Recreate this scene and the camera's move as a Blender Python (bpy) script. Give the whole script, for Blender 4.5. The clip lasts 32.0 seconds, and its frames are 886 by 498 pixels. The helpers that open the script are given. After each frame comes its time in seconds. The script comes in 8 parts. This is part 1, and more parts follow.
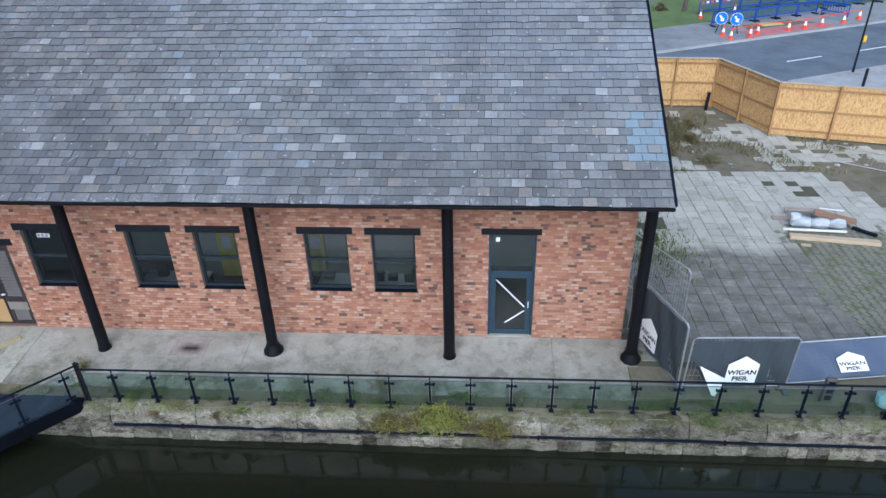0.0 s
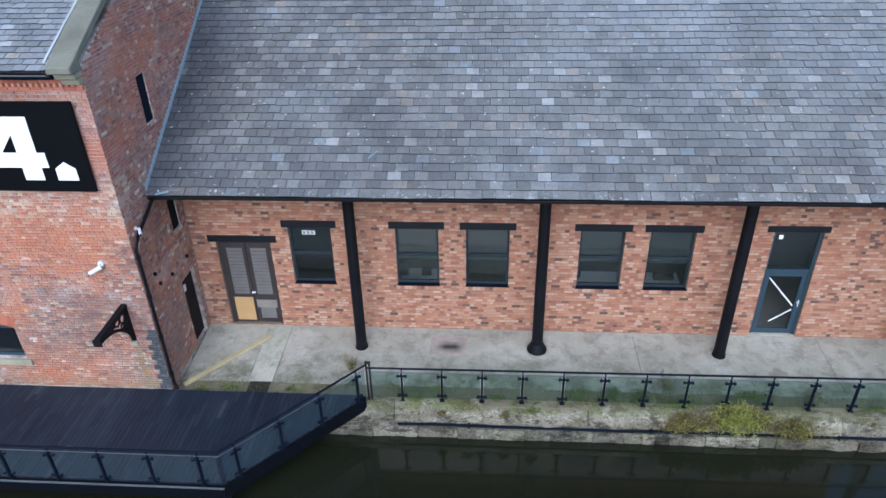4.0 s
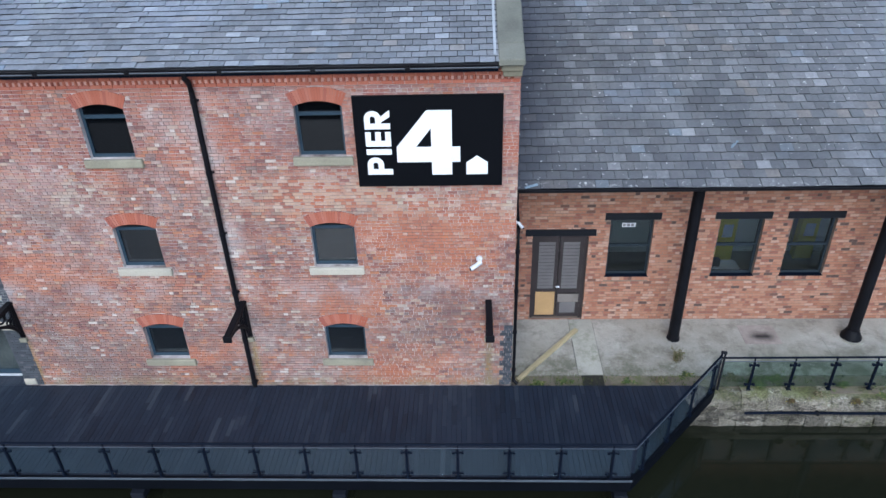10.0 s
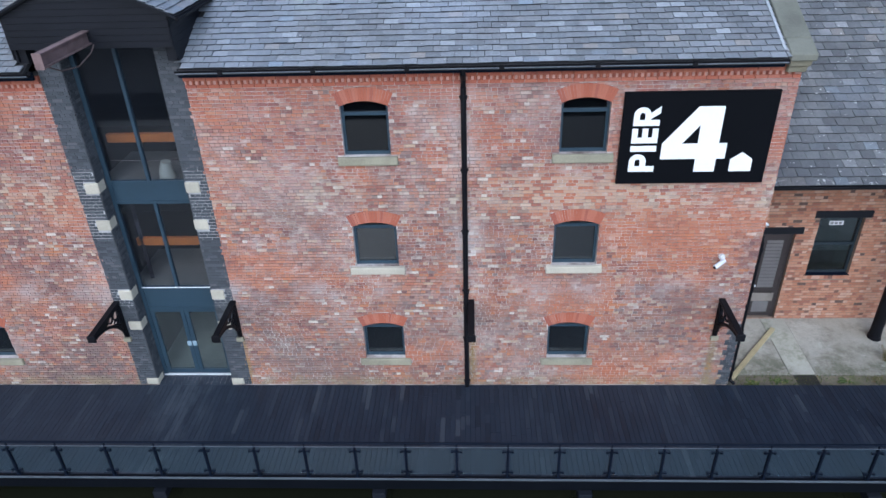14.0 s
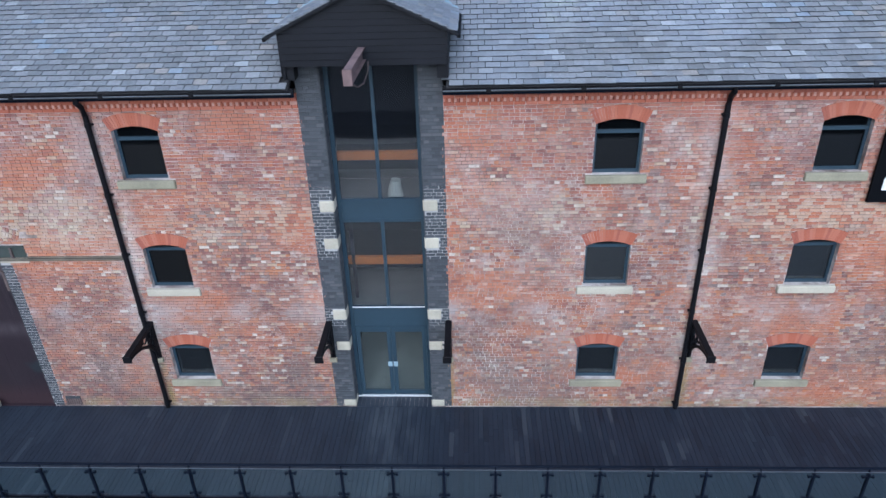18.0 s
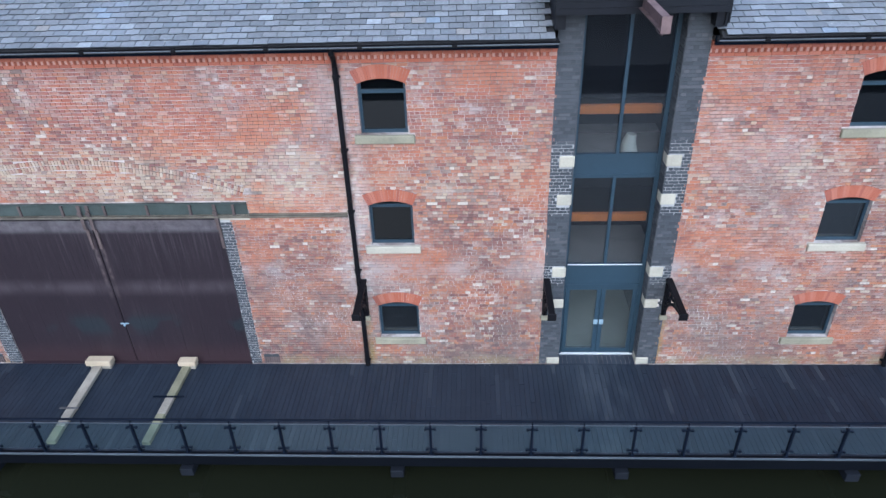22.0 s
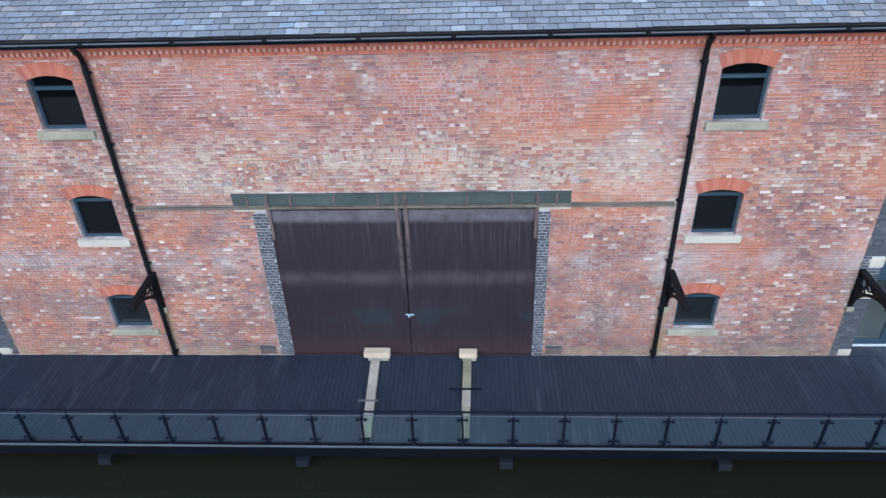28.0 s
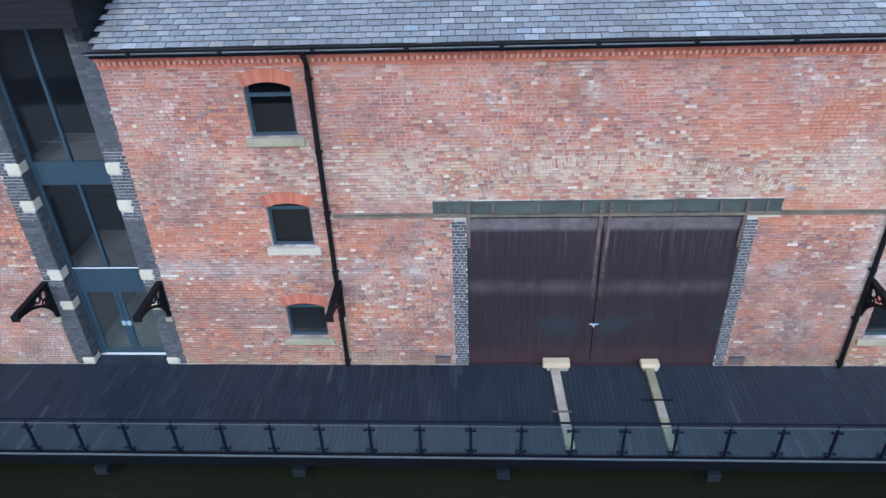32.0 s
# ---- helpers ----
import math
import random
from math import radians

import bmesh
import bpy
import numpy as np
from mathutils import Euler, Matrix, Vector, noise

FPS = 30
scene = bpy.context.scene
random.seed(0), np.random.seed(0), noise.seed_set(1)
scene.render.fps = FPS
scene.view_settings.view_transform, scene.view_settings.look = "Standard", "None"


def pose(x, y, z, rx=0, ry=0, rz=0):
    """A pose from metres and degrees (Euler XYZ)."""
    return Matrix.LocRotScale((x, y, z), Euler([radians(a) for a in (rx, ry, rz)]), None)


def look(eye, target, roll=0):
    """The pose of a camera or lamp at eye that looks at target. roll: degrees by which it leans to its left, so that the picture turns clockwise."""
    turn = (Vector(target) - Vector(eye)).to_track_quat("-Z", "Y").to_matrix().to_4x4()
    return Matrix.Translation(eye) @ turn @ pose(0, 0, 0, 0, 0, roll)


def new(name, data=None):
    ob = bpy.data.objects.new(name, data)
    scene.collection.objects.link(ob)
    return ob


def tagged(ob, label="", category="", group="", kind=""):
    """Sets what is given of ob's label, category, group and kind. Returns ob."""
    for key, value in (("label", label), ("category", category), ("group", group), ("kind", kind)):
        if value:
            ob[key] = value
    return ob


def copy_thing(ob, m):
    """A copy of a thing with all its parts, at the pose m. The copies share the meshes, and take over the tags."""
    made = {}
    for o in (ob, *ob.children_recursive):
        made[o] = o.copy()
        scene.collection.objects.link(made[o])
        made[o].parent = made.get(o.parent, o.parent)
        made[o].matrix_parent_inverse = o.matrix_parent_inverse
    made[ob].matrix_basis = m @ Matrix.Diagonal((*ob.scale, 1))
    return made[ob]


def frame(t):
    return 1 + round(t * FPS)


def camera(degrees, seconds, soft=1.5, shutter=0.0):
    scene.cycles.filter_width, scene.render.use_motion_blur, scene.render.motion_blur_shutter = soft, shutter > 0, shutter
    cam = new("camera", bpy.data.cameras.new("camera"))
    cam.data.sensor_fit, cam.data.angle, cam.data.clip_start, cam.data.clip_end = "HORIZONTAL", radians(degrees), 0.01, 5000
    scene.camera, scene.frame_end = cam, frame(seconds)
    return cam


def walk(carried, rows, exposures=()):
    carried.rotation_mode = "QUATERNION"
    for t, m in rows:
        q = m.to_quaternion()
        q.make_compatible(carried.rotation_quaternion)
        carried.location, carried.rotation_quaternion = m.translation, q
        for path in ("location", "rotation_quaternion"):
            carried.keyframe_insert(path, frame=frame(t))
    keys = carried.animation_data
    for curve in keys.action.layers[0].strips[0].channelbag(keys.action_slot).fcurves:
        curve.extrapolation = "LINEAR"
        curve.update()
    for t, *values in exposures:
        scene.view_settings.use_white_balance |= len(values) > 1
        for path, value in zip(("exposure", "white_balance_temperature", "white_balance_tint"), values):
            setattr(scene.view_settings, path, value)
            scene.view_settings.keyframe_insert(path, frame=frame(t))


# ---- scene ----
cam = camera(65.7, 32.0)
METRES, EYE, TILT, LEAN, TURN = 44.0, 12.07, 0.0, 0.0, 4.0
ROWS = [
    (0.0, 0.0, 0.0, 0.0, -0.63, -30.65, 1.07),
    (0.5, -0.019, 0.0004, 0.0001, -0.6, -30.65, 1.03),
    (1.0, -0.0397, 0.001, -0.0, -0.56, -30.66, 1.04),
    (1.5, -0.061, 0.002, 0.0001, -0.55, -30.68, 1.04),
    (2.0, -0.0825, 0.0027, -0.0, -0.51, -30.69, 1.04),
    (2.5, -0.1034, 0.0035, -0.0001, -0.46, -30.68, 1.06),
    (3.0, -0.1241, 0.0044, 0.0, -0.45, -30.7, 1.06),
    (3.5, -0.1444, 0.005, 0.0001, -0.44, -30.7, 1.08),
    (5.5, -0.2192, 0.0054, -0.0007, -0.33, -30.64, 1.2),
    (6.0, -0.236, 0.0055, -0.0016, -0.34, -30.62, 1.21),
    (6.5, -0.2532, 0.0057, -0.0019, -0.26, -30.63, 1.26),
    (7.0, -0.2709, 0.0058, -0.0022, -0.28, -30.6, 1.3),
    (7.5, -0.2882, 0.0061, -0.0022, -0.24, -30.61, 1.33),
    (8.0, -0.3052, 0.0063, -0.002, -0.19, -30.58, 1.36),
    (8.5, -0.322, 0.0069, -0.0011, -2.89, -30.69, 1.35),
    (9.0, -0.3387, 0.0072, -0.001, -3.12, -30.61, 1.42),
    (9.5, -0.3554, 0.0078, -0.0008, -2.63, -30.54, 1.47),
    (10.0, -0.372, 0.0088, -0.0, -2.35, -30.57, 1.46),
    (10.5, -0.388, 0.0097, 0.0002, -2.31, -30.57, 1.49),
    (11.0, -0.404, 0.0108, 0.0004, -2.3, -30.57, 1.51),
    (11.5, -0.4196, 0.0117, 0.0006, -2.25, -30.56, 1.52),
    (12.0, -0.4348, 0.0123, 0.0008, -2.19, -30.55, 1.57),
    (12.5, -0.45, 0.0131, 0.0008, -2.16, -30.52, 1.59),
    (13.0, -0.4651, 0.014, 0.0009, -2.15, -30.52, 1.6),
    (13.5, -0.48, 0.015, 0.0011, -2.15, -30.53, 1.62),
    (15.5, -0.5389, 0.0186, 0.0003, -2.09, -30.44, 1.61),
    (16.0, -0.5535, 0.0198, 0.0004, -2.04, -28.64, 1.6),
    (16.5, -0.5683, 0.0206, 0.0007, -2.01, -26.96, 1.57),
    (17.0, -0.5832, 0.0218, 0.001, -2.01, -26.28, 1.58),
    (17.5, -0.5982, 0.0228, 0.0013, -2.0, -26.31, 1.56),
    (18.0, -0.6133, 0.0237, 0.0013, -2.04, -28.74, 1.58),
    (18.5, -0.6284, 0.0242, -0.0002, -2.05, -30.61, 1.58),
    (19.0, -0.6436, 0.0253, -0.0003, -2.05, -30.63, 1.59),
    (19.5, -0.6586, 0.0263, -0.0001, -2.05, -30.77, 1.59),
    (20.0, -0.6734, 0.0271, -0.0005, -2.05, -31.46, 1.6),
    (20.5, -0.6878, 0.0279, -0.0004, -2.04, -31.58, 1.61),
    (21.0, -0.7024, 0.0288, -0.0006, -2.03, -31.86, 1.61),
    (21.5, -0.7167, 0.03, -0.0003, -1.99, -31.89, 1.63),
    (22.0, -0.7311, 0.0312, -0.0002, -1.99, -31.89, 1.65),
    (22.5, -0.7453, 0.0325, 0.0, -1.99, -32.54, 1.66),
    (23.0, -0.7595, 0.0336, 0.0002, -1.98, -33.69, 1.68),
    (23.5, -0.7739, 0.0343, -0.0004, -2.01, -35.08, 1.68),
    (24.0, -0.7879, 0.0354, -0.0006, -1.98, -35.27, 1.71),
    (24.5, -0.802, 0.0365, -0.0008, -1.95, -35.25, 1.72),
    (25.0, -0.816, 0.0375, -0.001, -1.96, -35.09, 1.72),
    (25.5, -0.8294, 0.0386, -0.0009, -1.91, -34.53, 1.74),
    (27.5, -0.8827, 0.042, 0.0004, -1.83, -32.88, 1.79),
    (28.0, -0.8955, 0.0427, 0.0003, -1.81, -32.58, 1.79),
    (28.5, -0.908, 0.0435, 0.0002, -1.77, -32.28, 1.81),
    (29.0, -0.9206, 0.0443, 0.0002, -1.74, -31.98, 1.83),
    (29.5, -0.9333, 0.0451, 0.0005, -1.73, -31.86, 1.83),
    (30.0, -0.9458, 0.046, 0.0004, -1.71, -31.86, 1.85),
    (30.5, -0.9583, 0.0469, 0.0005, -1.69, -31.85, 1.85),
    (31.0, -0.9709, 0.0479, 0.0009, -1.67, -31.87, 1.87),
    (31.5, -0.9843, 0.0489, 0.0011, -1.64, -31.87, 1.87),
    (32.0, -0.9982, 0.0498, 0.001, -1.62, -31.82, 1.87),
]
walk(cam, [(t, pose(0, 0, EYE, TILT, LEAN, TURN) @ pose(METRES * x, METRES * y, METRES * (z + 0.0034 * x), 90 + pitch, roll, yaw)) for t, x, y, z, yaw, pitch, roll in ROWS],
     exposures=[(0.0, 0.26, 5250, 7), (3.0, 0.35, 5250, 7), (8.0, 0.26, 5230, 7), (10.0, 0.12, 5220, 7), (13.0, 0.09, 5200, 7), (16.5, 0.07, 5160, 7), (19.0, 0.20, 5150, 7), (22.0, 0.36, 5130, 7), (24.0, 0.47, 5110, 7), (26.0, 0.42, 5100, 7), (28.0, 0.36, 5090, 7), (32.0, 0.34, 5090, 7)])

# ---- light and exposure ----
world = bpy.data.worlds.new("overcast_sky")
scene.world = world
world.use_nodes = True
_wn = world.node_tree.nodes
_sky = _wn.new("ShaderNodeTexSky")
_sky.sky_type, _sky.sun_disc = "NISHITA", False
_sky.sun_elevation, _sky.sun_rotation = radians(37), radians(190)
_sky.air_density, _sky.dust_density, _sky.ozone_density = 1.0, 5.0, 2.5
world.node_tree.links.new(_sky.outputs[0], _wn["Background"].inputs[0])
_wn["Background"].inputs[1].default_value = 0.15
sun = new("sun", bpy.data.lights.new("sun", "SUN"))
sun.data.energy, sun.data.angle, sun.data.color = 1.9, radians(75), (0.96, 0.98, 1.0)
sun.matrix_world = look((24, -58, 48), (0, 0, 0))

# ---- material helpers ----
class Mat:
    """A small builder for node materials."""
    def __init__(self, name, rough=0.8, metal=0.0, spec=0.4):
        self.m = bpy.data.materials.new(name)
        self.m.use_nodes = True
        self.nt = self.m.node_tree
        self.b = self.nt.nodes["Principled BSDF"]
        self.b.inputs["Roughness"].default_value = rough
        self.b.inputs["Metallic"].default_value = metal
        self.b.inputs["Specular IOR Level"].default_value = spec
        self.geo = self.nt.nodes.new("ShaderNodeNewGeometry")
        self.pos = self.geo.outputs["Position"]

    def link(self, a, b):
        self.nt.links.new(a, b)

    def put(self, sock, v):
        if isinstance(v, bpy.types.NodeSocket):
            self.link(v, sock)
        elif isinstance(v, (tuple, list)):
            sock.default_value = (*v, 1.0) if len(v) == 3 and len(sock.default_value) == 4 else v
        else:
            sock.default_value = v

    def scaled(self, sx, sy, sz):
        n = self.nt.nodes.new("ShaderNodeVectorMath")
        n.operation = "MULTIPLY"
        self.link(self.pos, n.inputs[0])
        n.inputs[1].default_value = (sx, sy, sz)
        return n.outputs[0]

    def noise(self, scale, detail=4, rough=0.6, vec=None):
        n = self.nt.nodes.new("ShaderNodeTexNoise")
        n.inputs["Scale"].default_value, n.inputs["Detail"].default_value, n.inputs["Roughness"].default_value = scale, detail, rough
        self.link(vec or self.pos, n.inputs["Vector"])
        return n.outputs["Fac"]

    def ramp(self, fac, stops, smooth=True):
        n = self.nt.nodes.new("ShaderNodeValToRGB")
        e = n.color_ramp.elements
        n.color_ramp.interpolation = "LINEAR" if smooth else "CONSTANT"
        while len(e) < len(stops):
            e.new(0.5)
        for i, (p, c) in enumerate(stops):
            e[i].position = p
            e[i].color = (*c, 1) if isinstance(c, tuple) else (c, c, c, 1)
        self.link(fac, n.inputs[0])
        return n.outputs[0]

    def mix(self, fac, a, b, mode="MIX"):
        n = self.nt.nodes.new("ShaderNodeMix")
        n.data_type, n.blend_type = "RGBA", mode
        self.put(n.inputs[0], fac)
        self.put(n.inputs[6], a)
        self.put(n.inputs[7], b)
        return n.outputs[2]

    def math(self, op, a, b=0.0):
        n = self.nt.nodes.new("ShaderNodeMath")
        n.operation = op
        self.put(n.inputs[0], a)
        self.put(n.inputs[1], b)
        return n.outputs[0]

    def band(self, lo, hi, axis=2, soft=0.15):
        """1 between two heights, with soft borders."""
        s = self.nt.nodes.new("ShaderNodeSeparateXYZ")
        self.link(self.pos, s.inputs[0])
        out = None
        for a, b in ((lo - soft, lo + soft), (hi + soft, hi - soft)):
            n = self.nt.nodes.new("ShaderNodeMapRange")
            n.inputs[1].default_value, n.inputs[2].default_value = a, b
            self.link(s.outputs[axis], n.inputs[0])
            out = n.outputs[0] if out is None else self.math("MULTIPLY", out, n.outputs[0])
        return out

    def random(self, single=False):
        if single:
            return self.nt.nodes.new("ShaderNodeObjectInfo").outputs["Random"]
        return self.geo.outputs["Random Per Island"]

    def colour(self, v):
        self.put(self.b.inputs["Base Color"], v)
        return self

    def rough(self, v):
        self.put(self.b.inputs["Roughness"], v)
        return self

    def bump(self, h, strength=0.3, dist=0.01):
        n = self.nt.nodes.new("ShaderNodeBump")
        n.inputs["Strength"].default_value, n.inputs["Distance"].default_value = strength, dist
        self.link(h, n.inputs["Height"])
        self.link(n.outputs[0], self.b.inputs["Normal"])
        return self


def plain(name, col, rough=0.7, metal=0.0, var=0.25, scale=6.0, bump=0.15, spec=0.4):
    """A worn single-colour surface with broad and fine variation."""
    k = Mat(name, rough, metal, spec)
    big, fine = k.noise(scale * 0.2, 4), k.noise(scale * 6, 5)
    dark = tuple(c * (1 - var) for c in col)
    light = tuple(min(1, c * (1 + var)) for c in col)
    c = k.mix(k.ramp(big, [(0.3, 0.0), (0.7, 1.0)]), dark, light)
    c = k.mix(0.35, c, k.ramp(fine, [(0.3, dark), (0.7, light)]))
    k.colour(c)
    k.rough(k.ramp(fine, [(0.2, min(1, rough * 0.85)), (0.8, min(1, rough * 1.15))]))
    if bump:
        k.bump(fine, bump)
    return k.m


def brick_material(name, stops, single, old):
    k = Mat(name, 0.88, spec=0.25)
    r = k.random(single)
    c = k.ramp(r, stops, smooth=False)
    fine = k.noise(55, 5)
    c = k.mix(0.5, c, k.mix(1.0, c, k.ramp(fine, [(0.25, 0.62), (0.75, 1.3)]), "MULTIPLY"))
    if old:
        mottle = k.noise(17, 6, 0.78)
        c = k.mix(0.7, c, k.mix(1.0, c, k.ramp(mottle, [(0.32, 0.66), (0.68, 1.36)]), "MULTIPLY"))
        own = k.math("MULTIPLY", k.math("SUBTRACT", k.math("FRACT", k.math("MULTIPLY", r, 37.0)), 0.5), 0.09)
        vary = lambda n: k.math("ADD", n, own)
        broad = vary(k.noise(0.42, 7, 0.7))
        c = k.mix(k.math("MULTIPLY", k.ramp(broad, [(0.51, 0.0), (0.61, 1.0)]), 0.5), c, (0.45, 0.368, 0.34))
        soot = vary(k.noise(0.62, 7, 0.72, k.scaled(1, 1, 0.8)))
        c = k.mix(k.math("MULTIPLY", k.ramp(soot, [(0.49, 0.0), (0.60, 1.0)]), 0.7), c, (0.175, 0.105, 0.098))
        warm = vary(k.noise(0.45, 6, 0.65, k.scaled(1, 1, 1.8)))
        c = k.mix(k.math("MULTIPLY", k.ramp(warm, [(0.49, 0.0), (0.60, 1.0)]), 0.6), c, (0.45, 0.165, 0.085))
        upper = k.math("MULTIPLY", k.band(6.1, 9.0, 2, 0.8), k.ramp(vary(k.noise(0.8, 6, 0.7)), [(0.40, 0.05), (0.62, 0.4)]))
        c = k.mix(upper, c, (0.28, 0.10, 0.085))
        cream = k.math("MULTIPLY", k.band(4.9, 6.0, 2, 0.3), k.math("GREATER_THAN", r, 0.42))
        c = k.mix(k.math("MULTIPLY", cream, k.ramp(k.noise(0.5, 6, 0.7), [(0.42, 0.0), (0.60, 0.55)])), c, (0.49, 0.41, 0.31))
        lichen = k.math("MULTIPLY", k.band(-46.8, -35.6, 0, 0.8), k.band(4.75, 6.05, 2, 0.25))
        c = k.mix(k.math("MULTIPLY", lichen, k.math("MULTIPLY", k.math("GREATER_THAN", k.math("FRACT", k.math("MULTIPLY", r, 23.0)), 0.45), k.ramp(vary(k.noise(0.9, 7, 0.75)), [(0.38, 0.1), (0.56, 0.62)]))), c, (0.46, 0.385, 0.28))
        grey = k.math("MULTIPLY", k.band(2.7, 3.2, 2, 0.2), k.ramp(vary(k.noise(0.7, 5)), [(0.44, 0.0), (0.6, 1.0)]))
        c = k.mix(k.math("MULTIPLY", grey, 0.65), c, (0.38, 0.35, 0.34))
        salts = vary(k.noise(1.7, 8, 0.8, k.scaled(0.8, 1, 1.5)))
        c = k.mix(k.math("MULTIPLY", k.ramp(salts, [(0.58, 0.0), (0.67, 1.0)]), 0.5), c, (0.55, 0.50, 0.455))
        head = k.math("MULTIPLY", k.band(6.7, 7.7, 2, 0.4), k.ramp(vary(k.noise(0.9, 7, 0.75)), [(0.6, 0.0), (0.68, 0.6)]))
        c = k.mix(head, c, (0.60, 0.555, 0.535))
        for px0 in (-21.92, -34.95):
            run = k.math("MULTIPLY", k.band(px0 - 0.25, px0 + 0.3, 0, 0.25), k.band(1.5, 7.6, 2, 0.8))
            run = k.math("MULTIPLY", run, k.ramp(vary(k.noise(1.2, 7, 0.75)), [(0.44, 0.0), (0.6, 0.6)]))
            c = k.mix(run, c, (0.58, 0.54, 0.515))
        for bx in (-15.9, -21.8, -27.58, -30.46, -34.85, -47.36, -51.81, -54.71):
            drip = k.math("MULTIPLY", k.band(bx - 0.06, bx + 0.1, 0, 0.06), k.band(0.0, 1.45, 2, 0.1))
            c = k.mix(k.math("MULTIPLY", drip, k.ramp(k.noise(1.8, 6), [(0.3, 0.25), (0.55, 0.85)])), c, (0.25, 0.185, 0.075))
        lower = k.math("MULTIPLY", k.band(-0.6, 2.3, 2, 0.7), k.ramp(vary(k.noise(0.75, 8, 0.78)), [(0.44, 0.0), (0.58, 1.0)]))
        c = k.mix(k.math("MULTIPLY", lower, 0.55), c, (0.185, 0.15, 0.138))
        # Three stretches of the lower wall turned darker brown in noisy patches.
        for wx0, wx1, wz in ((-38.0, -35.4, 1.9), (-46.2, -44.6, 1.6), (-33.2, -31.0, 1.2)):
            darkening = k.math("MULTIPLY", k.band(wx0, wx1, 0, 0.5), k.band(-0.5, wz, 2, 0.5))
            c = k.mix(k.math("MULTIPLY", darkening, k.ramp(vary(k.noise(1.1, 7, 0.75)), [(0.38, 0.0), (0.58, 0.8)])), c, (0.14, 0.10, 0.095))
        foot = k.math("MULTIPLY", k.band(-0.3, 0.22, 2, 0.12), k.ramp(k.noise(1.5, 4), [(0.4, 0.0), (0.6, 0.6)]))
        c = k.mix(foot, c, (0.30, 0.24, 0.13))
        smear = k.noise(6.5, 7, 0.8, k.scaled(0.7, 1, 1.3))
        c = k.mix(k.math("MULTIPLY", k.ramp(smear, [(0.56, 0.0), (0.66, 1.0)]), 0.36), c, (0.58, 0.52, 0.45))
        grime = k.noise(4.3, 8, 0.8, k.scaled(0.8, 1, 1.2))
        c = k.mix(k.math("MULTIPLY", k.ramp(grime, [(0.56, 0.0), (0.66, 1.0)]), 0.5), c, (0.13, 0.085, 0.08))
    k.colour(c).bump(fine, 0.35, 0.006)
    return k.m


OLD = [(0.0, (0.300, 0.136, 0.102)), (0.12, (0.350, 0.170, 0.122)), (0.24, (0.250, 0.124, 0.104)), (0.35, (0.365, 0.197, 0.144)), (0.46, (0.330, 0.208, 0.170)),
       (0.55, (0.395, 0.176, 0.098)), (0.64, (0.345, 0.232, 0.190)), (0.71, (0.185, 0.102, 0.090)), (0.79, (0.352, 0.157, 0.107)), (0.85, (0.425, 0.320, 0.230)),
       (0.90, (0.205, 0.156, 0.146)), (0.94, (0.455, 0.380, 0.305)), (0.972, (0.55, 0.495, 0.43))]
NEW = [(0.0, (0.345, 0.160, 0.098)), (0.20, (0.380, 0.195, 0.126)), (0.40, (0.300, 0.134, 0.084)), (0.55, (0.400, 0.222, 0.150)),
       (0.71, (0.255, 0.115, 0.080)), (0.83, (0.440, 0.280, 0.208)), (0.935, (0.105, 0.070, 0.060)), (0.968, (0.165, 0.090, 0.068))]
DARK = [(0.0, (0.066, 0.072, 0.082)), (0.4, (0.080, 0.086, 0.096)), (0.7, (0.056, 0.061, 0.070)), (0.9, (0.10, 0.104, 0.112))]
RED = [(0.0, (0.36, 0.118, 0.072)), (0.3, (0.40, 0.145, 0.092)), (0.5, (0.32, 0.110, 0.076)), (0.65, (0.37, 0.125, 0.080)), (0.85, (0.40, 0.155, 0.105))]

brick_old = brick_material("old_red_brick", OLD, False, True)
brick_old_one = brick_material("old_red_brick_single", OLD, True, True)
brick_new = brick_material("multi_red_brick", NEW, False, False)
brick_new_one = brick_material("multi_red_brick_single", NEW, True, False)
brick_dark = brick_material("blue_engineering_brick", DARK, False, False)
brick_red = brick_material("rubbed_red_brick", RED, False, False)
def mortar_material():
    k = Mat("old_lime_mortar", 0.95, spec=0.2)
    broad, fine = k.noise(0.8, 7, 0.75), k.noise(14, 5)
    c = k.ramp(broad, [(0.36, (0.13, 0.10, 0.092)), (0.46, (0.27, 0.225, 0.207)), (0.54, (0.44, 0.39, 0.365)), (0.66, (0.60, 0.55, 0.52))])
    k.colour(k.mix(0.35, c, k.mix(1.0, c, k.ramp(fine, [(0.3, 0.6), (0.7, 1.3)]), "MULTIPLY")))
    return k.m


mortar_old = mortar_material()
mortar_new = plain("buff_mortar", (0.20, 0.15, 0.115), 0.95, var=0.15)
mortar_dark = plain("grey_mortar", (0.19, 0.19, 0.195), 0.95, var=0.25)
mortar_pier = plain("black_ash_mortar", (0.066, 0.07, 0.079), 0.95, var=0.3)
mortar_white = plain("white_lime_pointing", (0.36, 0.36, 0.36), 0.95, var=0.35)
mortar_pink = plain("brick_dust_mortar", (0.46, 0.27, 0.22), 0.95, var=0.3)


